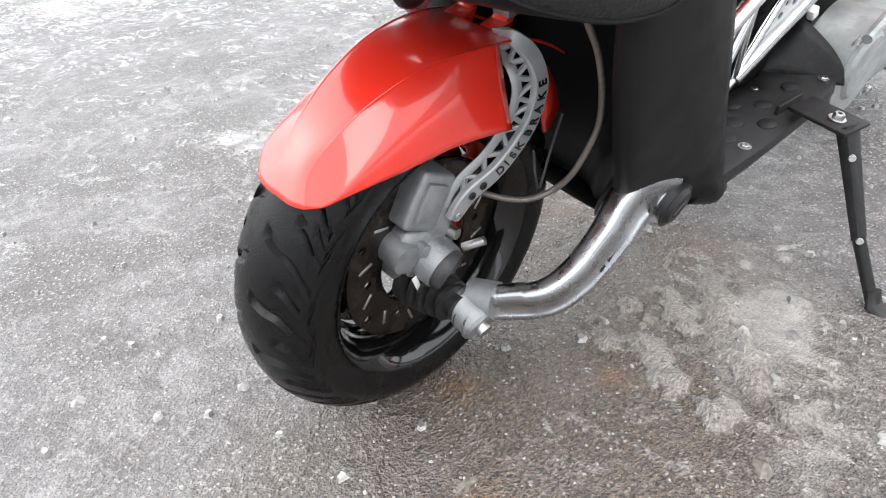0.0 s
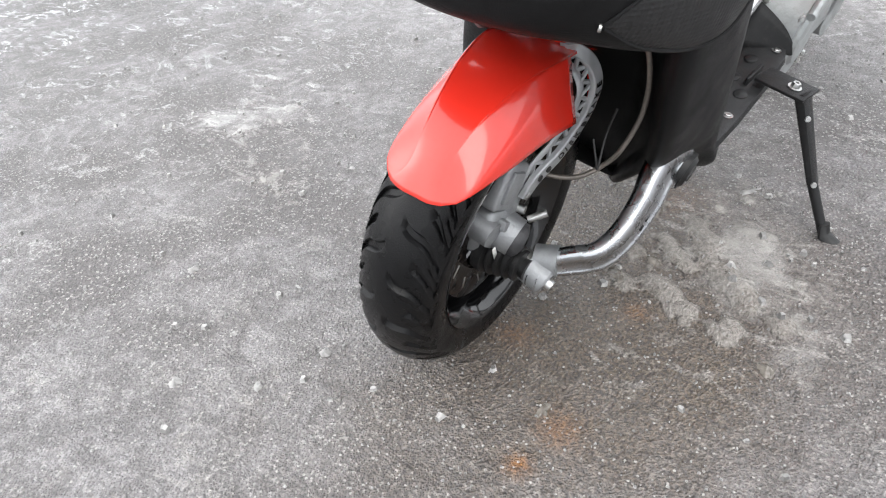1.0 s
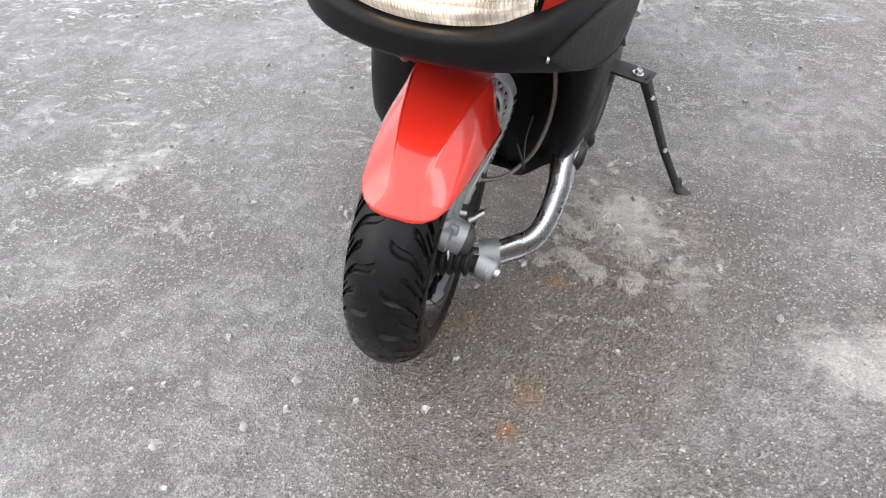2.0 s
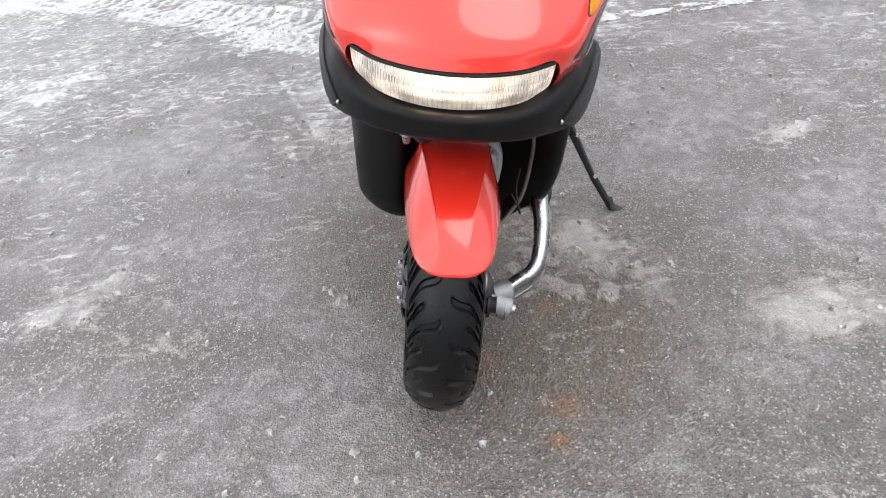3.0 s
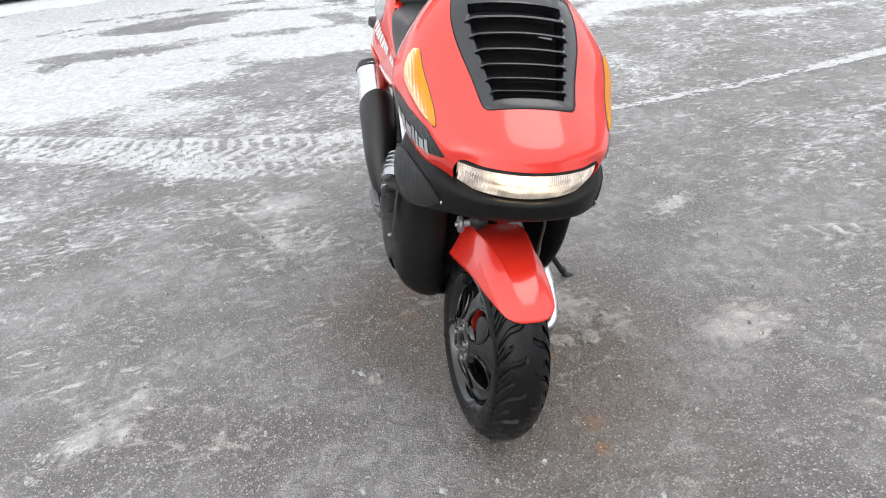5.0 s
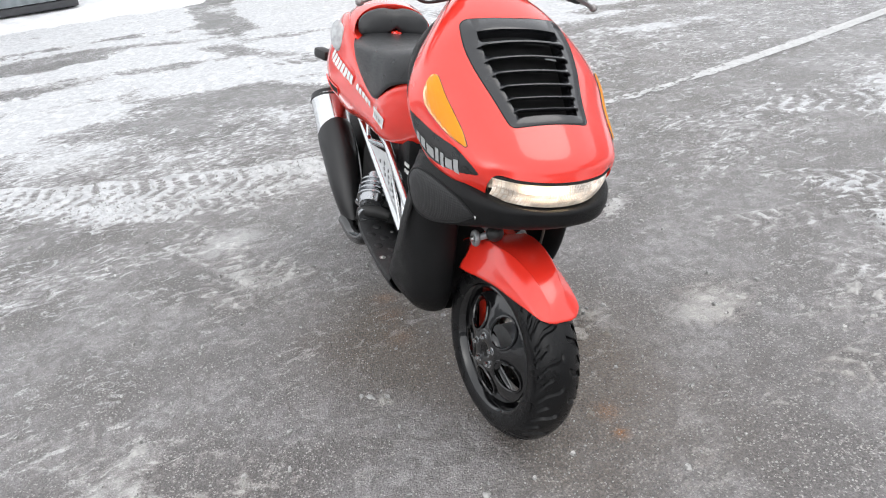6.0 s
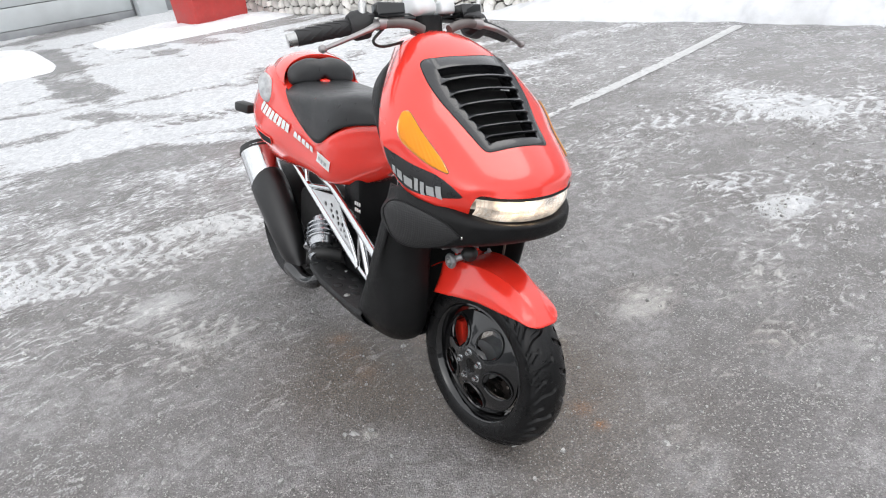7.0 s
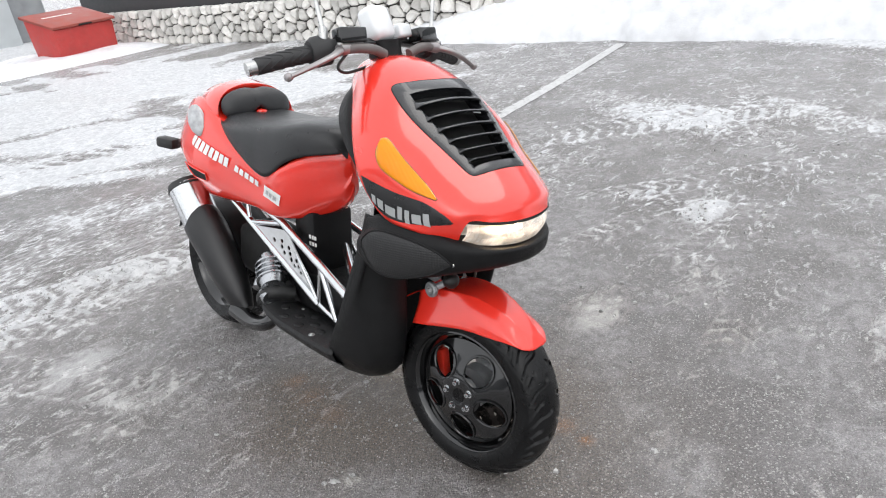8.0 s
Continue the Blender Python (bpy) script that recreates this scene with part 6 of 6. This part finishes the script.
al.new(maprange(mids.outputs["Fac"], 0.35, 0.65, 0.10, 0.26), bs.inputs["Coat Roughness"])
height = calc("ADD", calc("MULTIPLY", stones.outputs["Distance"], 0.8), calc("MULTIPLY", fine.outputs["Fac"], 0.55))
height = calc("SUBTRACT", height, calc("MULTIPLY", grain.outputs["Distance"], 0.6))
height = calc("ADD", height, calc("MULTIPLY", flake.outputs["Fac"], 2.2))
height = calc("ADD", height, calc("MULTIPLY", slush, 1.6))
height = calc("ADD", height, calc("MULTIPLY", swirl.outputs["Fac"], 1.6))
height = calc("ADD", height, calc("MULTIPLY", ice, 0.9))
height = calc("ADD", height, calc("MULTIPLY", mids.outputs["Fac"], 3.2))
height = calc("SUBTRACT", height, calc("MULTIPLY", lines, 1.5))
bp = an.new("ShaderNodeBump")
bp.inputs["Strength"].default_value, bp.inputs["Distance"].default_value = 0.85, 0.006
al.new(maprange(film_ice, 0.0, 0.8, 0.85, 0.30), bp.inputs["Strength"])
al.new(height, bp.inputs["Height"])
al.new(bp.outputs[0], bs.inputs["Normal"])
film = an.new("ShaderNodeBump")
film.inputs["Strength"].default_value, film.inputs["Distance"].default_value = 0.6, 0.005
al.new(height, film.inputs["Height"])
al.new(film.outputs[0], bs.inputs["Coat Normal"])
me.materials.append(ASPHALT)

SNOW = mat("packed_snow", (0.74, 0.75, 0.77), 0.6, var=0.14, scale=6, bump=0.8, bscale=60)
ICE = mat("grit_and_ice", (0.34, 0.335, 0.325), 0.35, var=0.3, scale=120, bump=0.5, bscale=200)
_in, _il = ICE.node_tree.nodes, ICE.node_tree.links
_geo, _mr, _mx = _in.new("ShaderNodeNewGeometry"), _in.new("ShaderNodeMapRange"), _in.new("ShaderNodeMix")
_mr.inputs["To Min"].default_value, _mr.inputs["To Max"].default_value = 0.5, 1.5
_il.new(_geo.outputs["Random Per Island"], _mr.inputs["Value"])
_mx.data_type, _mx.blend_type = "RGBA", "MULTIPLY"
_mx.inputs["Factor"].default_value = 1
_il.new(_in["Principled BSDF"].inputs["Base Color"].links[0].from_socket, _mx.inputs[6])
_il.new(_mr.outputs[0], _mx.inputs[7])
_il.new(_mx.outputs[2], _in["Principled BSDF"].inputs["Base Color"])
LUMP = mat("slush_ice", (0.36, 0.352, 0.342), 0.4, var=0.35, scale=60, bump=0.9, bscale=110)
LINE = mat("worn_road_paint", (0.52, 0.52, 0.52), 0.5, var=0.2, scale=18, bump=0.4, dirt=0.95, dirt_color=(0.15, 0.15, 0.15))

# loose crumbs of ice and grit
verts, faces = [], []
cand = np.stack([rng.uniform(-2.6, 1.1, 110000), rng.uniform(-1.7, 2.9, 110000)], -1)
cand_c = snow_cover(cand[:, 0], cand[:, 1])
keep = rng.random(110000) < 0.22 + 1.0 * cand_c
for (x, y), c in list(zip(cand[keep], cand_c[keep]))[:26000]:
    r = 0.0011 + 0.0022 * rng.random() ** 2 + (0.009 * rng.random() ** 2 if rng.random() < 0.07 + 0.25 * c else 0)
    n = 5 + int(rng.integers(0, 3))
    t0, el = rng.uniform(0, 6.28), rng.uniform(0.5, 1.0)
    k = len(verts)
    rad = r * rng.uniform(0.65, 1.25, n)
    ca, sa = math.cos(t0), math.sin(t0)
    for q in range(n):
        t = 6.283 * q / n
        a, b = rad[q] * math.cos(t), rad[q] * math.sin(t) * el
        verts.append((x + a * ca - b * sa, y + a * sa + b * ca, 0.0))
    h = min(0.007, r * rng.uniform(0.45, 0.8)) + 0.002
    for q in range(n):
        a = verts[k + q]
        verts.append((x + (a[0] - x) * 0.6, y + (a[1] - y) * 0.6, h * rng.uniform(0.8, 1.1)))
    faces += [(k + q, k + (q + 1) % n, k + n + (q + 1) % n, k + n + q) for q in range(n)] + [tuple(range(k + n, k + 2 * n))]
gi, gj = np.array([p[0] for p in verts]), np.array([p[1] for p in verts])
ii, jj = np.clip(np.searchsorted(gx, gi), 0, nx - 1), np.clip(np.searchsorted(gy, gj), 0, ny - 1)
verts = [(p[0], p[1], p[2] + Z[a, b] - 0.001) for p, a, b in zip(verts, ii, jj)]
crumbs = M()
crumbs.v, crumbs.f = verts, faces
tagged(crumbs.done("ice_crumbs", ICE, angle=25), "loose crumbs of ice and pale grit on the asphalt", "ice", kind="stuff")


def snow_lump(name, x, y, a, b, h, turn, label, seed, material):
    """A low irregular lump of frozen slush that lies on the ground."""
    rows = []
    for i in range(11):
        f = i / 10
        row = []
        for k in range(52):
            t = 2 * math.pi * k / 52
            rr = 1 + 0.55 * noise.noise((1.5 * math.cos(t) + seed, 1.5 * math.sin(t), seed)) + 0.22 * noise.noise((4 * math.cos(t) + 3 * f, 4 * math.sin(t) + seed, 1))
            px, py = a * f * rr * math.cos(t), b * f * rr * math.sin(t)
            z = h * (1 - f ** 3) * (0.70 + 0.60 * noise.noise((px * 50 + seed, py * 50, 2)) + 0.25 * noise.noise((px * 110, py * 110 + seed, 4))) - 0.004 * f
            row.append((px, py, z))
        rows.append(row)
    m = M().grid(rows[::-1], close_v=True).done(name, material, angle=70, pose_m=pose(x, y, 0.002, 0, 0, turn))
    return tagged(m, label, "ice lump", group="ice lumps on the asphalt")


for k, (x, y, a, b, h, t) in enumerate(((0.037, 1.204, 0.024, 0.032, 0.024, 10), (0.096, 1.230, 0.018, 0.024, 0.014, 30), (-0.587, 0.287, 0.012, 0.026, 0.010, 60), (-0.155, 1.735, 0.06, 0.10, 0.010, 15), (-0.83, 0.965, 0.03, 0.07, 0.008, 20), (-0.256, -0.235, 0.016, 0.009, 0.010, 30), (0.186, -0.11, 0.010, 0.012, 0.006, 0), (0.181, -0.478, 0.012, 0.010, 0.006, 0), (0.365, -0.265, 0.012, 0.013, 0.006, 40), (-0.37, -0.83, 0.02, 0.03, 0.008, 0))):
    snow_lump("ice_lump", x, y, a, b, h, t, "small lump of frozen slush on the asphalt", 3.3 * k + 1, LUMP)
# dirty refrozen slush beside the side stand
DIRTYICE = mat("dirty_refrozen_slush", (0.21, 0.19, 0.165), 0.30, var=0.5, scale=45, bump=1.0, bscale=90, rvar=0.15, dirt=0.4, dirt_color=(0.36, 0.335, 0.30))
for k, (x, y, a, b, h, t) in enumerate(((-0.226, 0.190, 0.034, 0.013, 0.012, 50), (-0.455, 0.165, 0.035, 0.014, 0.008, 10), (-0.30, 0.225, 0.020, 0.012, 0.009, 50), (-0.16, 0.46, 0.022, 0.012, 0.007, 30), (0.085, 0.235, 0.016, 0.010, 0.005, 15))):
    snow_lump("dirty_ice_lump", x, y, a, b, h, t, "low brown-grey lump of dirty refrozen slush", 5.1 * k + 40, DIRTYICE)

# painted parking line
rows = []
for x, y, _ in smooth_path([(-1.89, 0.45, 0), (-1.90, 0.95, 0), (-1.93, 1.90, 0), (-2.02, 2.70, 0), (-2.19, 3.74, 0), (-2.44, 5.05, 0)], 420):
    w = 0.048 + 0.004 * noise.noise((y * 9, 1, 1))
    rows.append([(x + w * f, y + 0.009 * f, 0.003) for f in np.linspace(-1, 1, 9)])


def worn(i, j):
    """Where the paint is rubbed away: more towards the near end."""
    x, y, _ = rows[i][j]
    k = noise.noise((x * 26, y * 14, 3)) + 0.7 * noise.noise((x * 70, y * 60, 5))
    return k > (-0.22 if y < 2.4 else 0.10 if y < 2.7 else 0.55) + (0.35 if 1 < j < 7 else 0.0)


g = M().grid(rows, skip=worn)
g.v = [(x, y, float(Z[min(np.searchsorted(gx, x), nx - 1), min(np.searchsorted(gy, y), ny - 1)]) + 0.0022) for x, y, z in g.v]
tagged(g.done("parking_line", LINE), "worn white painted parking line on the asphalt", "road marking", kind="structure")

# ---- snow bank, stone wall and garage at the edge of the lot ----
def wall_y(x):
    return 4.02 + 0.175 * (x + 11.9)


rows = []
for i in range(150):
    x = -8.6 + 16.0 * i / 149
    edge = 4.95 + 0.13 * (x + 3.8) + 0.16 * noise.noise((x * 0.9, 0, 4)) + 0.06 * noise.noise((x * 4, 0, 5))
    start = min(edge, wall_y(x) - 0.02)
    fade = min(1.0, max(0.0, (x + 6.3) / 4.6))
    row = []
    for j in range(26):
        f = j / 25
        y = start + (wall_y(x) + 0.05 - start) * f if x < 8 else start
        y = start + (max(0.6, wall_y(x) - start) + 0.02) * f
        h = fade * (0.95 * f ** 0.8) * (1 + 0.25 * noise.noise((x * 1.3, y * 1.3, 1))) + 0.02 * noise.noise((x * 7, y * 7, 2)) * min(1, 4 * f) * fade - 0.01 * (1 - f)
        row.append((x, y, h))
    rows.append(row)
tagged(M().grid(rows).done("snow_bank", SNOW, angle=80), "bright ploughed snow bank along the lot edge", "snow", kind="structure")

STONE = mat("pale_rubble_stone", (0.60, 0.585, 0.555), 0.8, var=0.3, scale=5, bump=0.9, bscale=45, dirt=0.35, dirt_color=(0.22, 0.20, 0.18))
_sn, _sl = STONE.node_tree.nodes, STONE.node_tree.links
_oi = _sn.new("ShaderNodeObjectInfo")
_mr = _sn.new("ShaderNodeMapRange")
_mr.inputs["To Min"].default_value, _mr.inputs["To Max"].default_value = 0.75, 1.3
_sl.new(_oi.outputs["Random"], _mr.inputs["Value"])
_mx = _sn.new("ShaderNodeMix")
_mx.data_type, _mx.blend_type = "RGBA", "MULTIPLY"
_mx.inputs["Factor"].default_value = 1
_old = _sn["Principled BSDF"].inputs["Base Color"].links[0].from_socket
_sl.new(_old, _mx.inputs[6])
_sl.new(_mr.outputs[0], _mx.inputs[7])
_sl.new(_mx.outputs[2], _sn["Principled BSDF"].inputs["Base Color"])
JOINT = mat("dark_mortar", (0.045, 0.042, 0.038), 0.9, var=0.3, scale=20, bump=0.6, bscale=60)
WALL_L, WALL_H = 12.6, 0.56
wall_m = basis((-12.2, wall_y(-12.2), 0), (1, 0.175, 0), (-0.175, 1, 0))
stone_wall = M().box((WALL_L, 0.4, WALL_H), wall_m @ pose(WALL_L / 2, 0.24, WALL_H / 2 - 0.05), 0.02).done("stone_wall", JOINT)
tagged(stone_wall, "retaining wall of pale rubble stones with dark joints", "wall", kind="structure")


def cell(seeds, k, lo, hi):
    """The polygon of all that lies nearer to seed k than to the others, by clipping a box."""
    x, z = seeds[k]
    poly = [(lo[0], lo[1]), (hi[0], lo[1]), (hi[0], hi[1]), (lo[0], hi[1])]
    near_by = [q for q in seeds if 0 < (q[0] - x) ** 2 + (q[1] - z) ** 2 < 0.6]
    for qx, qz in near_by:
        nx_, nz_ = qx - x, qz - z
        d = (qx * qx + qz * qz - x * x - z * z) / 2
        out = []
        for a, b in zip(poly, poly[1:] + poly[:1]):
            fa, fb = nx_ * a[0] + nz_ * a[1] - d, nx_ * b[0] + nz_ * b[1] - d
            if fa <= 0:
                out.append(a)
            if fa * fb < 0:
                t = fa / (fa - fb)
                out.append((a[0] + (b[0] - a[0]) * t, a[1] + (b[1] - a[1]) * t))
        poly = out
        if len(poly) < 3:
            return []
    return poly


wr = np.random.default_rng(21)
seeds = [(0.170 * (i + 0.5 * (j % 2)) + wr.uniform(-0.08, 0.08), 0.142 * (j + 0.5) + wr.uniform(-0.06, 0.06)) for j in range(4) for i in range(74)]
for k in range(len(seeds)):
    poly = cell(seeds, k, (-0.1, -0.02), (WALL_L, WALL_H))
    if len(poly) < 3:
        continue
    poly = [(a[0] + (b[0] - a[0]) * f, a[1] + (b[1] - a[1]) * f) for a, b in zip(poly, poly[1:] + poly[:1]) for f in (0.22, 0.78)]
    cx, cz = np.mean([p[0] for p in poly]), np.mean([p[1] for p in poly])
    v, f, n = [], [], len(poly)
    bulge = wr.uniform(0.025, 0.06)
    for inset, y in ((0.92, 0.05), (0.87, -bulge * 0.5), (0.62, -bulge)):
        v += [((x - cx) * inset + wr.uniform(-0.009, 0.009), y + wr.uniform(-0.008, 0.008), (z - cz) * inset + wr.uniform(-0.004, 0.004)) for x, z in poly]
    for r in range(2):
        f += [(r * n + i, r * n + (i + 1) % n, (r + 1) * n + (i + 1) % n, (r + 1) * n + i) for i in range(n)]
    f.append(tuple(range(2 * n, 3 * n)))
    me2 = bpy.data.meshes.new("stone")
    me2.from_pydata(v, [], f)
    me2.materials.append(STONE)
    ob = new("stone", me2)
    ob.parent = stone_wall
    ob.matrix_local = wall_m @ pose(cx, 0.03, cz)
COPE = mat("dark_coping", (0.045, 0.046, 0.05), 0.6, var=0.2)
tagged(M().box((15.4, 0.6, 0.34), wall_m @ pose(7.2, 0.40, WALL_H + 0.14), 0.03).done("coping", COPE), "dark coping beam on the stone wall", "coping", kind="structure")

GARAGE = mat("pale_grey_panel", (0.52, 0.55, 0.56), 0.45, var=0.06, scale=3, bump=0.15, bscale=40)
CONC = mat("grey_concrete", (0.30, 0.31, 0.32), 0.8, var=0.15, scale=4, bump=0.5, bscale=60)
wall_w = M().box((0.35, 14.0, 4.0), pose(-16.5, -2.5, 2.0), 0.01).done("wall_west", CONC)
tagged(wall_w, "grey rendered garage wall", "wall", kind="structure")
door = M()
door.box((0.06, 5.0, 0.16), pose(-16.28, 0.55, 0.08), 0.01)
garage_door = tagged(door.done("door_1", CONC), "pale grey sectional garage door, closed", "garage door", kind="structure")
for k in range(5):
    M().box((0.05, 5.0, 0.44), pose(-16.28, 0.55, 0.39 + 0.455 * k), 0.012).done("panel", GARAGE, garage_door)
tagged(M().box((0.5, 0.62, 4.0), pose(-16.2, 3.42, 2.0), 0.01).done("pillar", GARAGE), "pale grey pillar beside the garage door", "pillar", kind="structure")

BOXRED = mat("weathered_red_plastic", (0.46, 0.045, 0.04), 0.45, var=0.12, scale=5, bump=0.2, bscale=90, dirt=0.15)
# corrugated steel shed on the snow
SHEDM = mat("grey_blue_corrugated_steel", (0.36, 0.40, 0.42), 0.45, metal=0.2, var=0.1, scale=4, dirt=0.1)
shed = empty("shed", pose(-11.2, -3.1, 0.0, 0, 0, 8), "grey-blue corrugated steel shed standing in snow", "shed")
rows = []
for z in (0.25, 1.2, 2.3):
    rows.append([(1.2 + 0.02 * (abs((k % 4) - 2) - 1), -1.6 + 3.2 * k / 96, z) for k in range(97)])
M().grid(rows).done("front_wall", SHEDM, shed, angle=10, solid=0.004)
M().box((2.3, 3.16, 2.0), pose(0.02, 0, 1.27), 0.02).done("body", CONC, shed)
M().box((2.4, 3.3, 0.10), pose(0, 0, 0.19), 0.02).done("base_frame", COPE, shed, "dark base frame")
M().box((0.03, 0.22, 0.30), pose(1.24, 0.75, 0.90), 0.01).done("plate", BOXRED, shed, "small red plate")
rows = []
for i in range(40):
    y = -7.0 + 7.5 * i / 39
    rows.append([(-9.0 - 3.6 * j / 19, y, 0.30 * math.sin(math.pi * min(1, j / 16) * 0.5) ** 1.5 * math.sin(math.pi * i / 39) ** 0.5 * (1 + 0.3 * noise.noise((y * 0.8, j * 0.3, 3))) - 0.01) for j in range(20)])
tagged(M().grid(rows).done("snow_mound", SNOW, angle=80), "low snow mound before the shed", "snow", kind="structure")
rows = []
for i in range(30):
    y = 1.2 + 3.4 * i / 29
    rows.append([(-10.1 - 1.9 * j / 15, y, 0.13 * math.sin(math.pi * min(1, j / 8) * 0.5) * math.sin(math.pi * i / 29) ** 0.7 * (1 + 0.3 * noise.noise((y * 1.2, j * 0.3, 8))) - 0.012) for j in range(16)])
tagged(M().grid(rows).done("snow_mound", SNOW, angle=80), "low snow mound round the grit box", "snow", kind="structure")

# red grit box with a sloping lid
LIDRED = mat("sun_faded_red_plastic", (0.30, 0.062, 0.045), 0.5, var=0.12, scale=6, bump=0.2, bscale=90)
grit = empty("grit_box", pose(-11.25, 3.20, 0.03, 0, 0, 191) @ Matrix.Diagonal((1, 1, 0.9, 1)), "red plastic grit box with a closed sloping lid, in snow", "grit box")
gb = M()
outline = [(-0.34, 0.0), (0.34, 0.0), (0.40, 0.52), (-0.40, 0.72)]
gb.prism(outline, 1.0, pose(0, 0, 0, 0, 0, 180), bevel=0.02).done("bin", BOXRED, grit)
lid = M().box((0.90, 1.08, 0.05), pose(0.0, 0, 0.655, 0, -14, 0), 0.015).done("lid", LIDRED, grit, "faded red lid")
M().box((0.03, 0.5, 0.006), pose(0.10, 0.1, 0.708, 0, -14, 0), 0.001).done("label_bar", WHITE, lid, "pale bar of a label")
M().box((0.02, 0.22, 0.03), pose(-0.44, 0, 0.54), 0.004).done("lid_handle", DARK, lid)

# plain unseen walls added to close the lot behind the camera
# the north one stands taller to block sky from the far asphalt's reflection
for name, size, at in (("unseen_wall_north", (44, 0.4, 8.0), (0, 24, 4.0)), ("unseen_wall_south", (44, 0.4, 3.2), (0, -22, 1.6)), ("unseen_wall_east", (0.4, 46, 3.2), (22, 1, 1.6))):
    tagged(M().box(size, pose(*at), 0.02).done(name, CONC), "unseen plain grey wall added to close the lot", "wall", kind="structure")
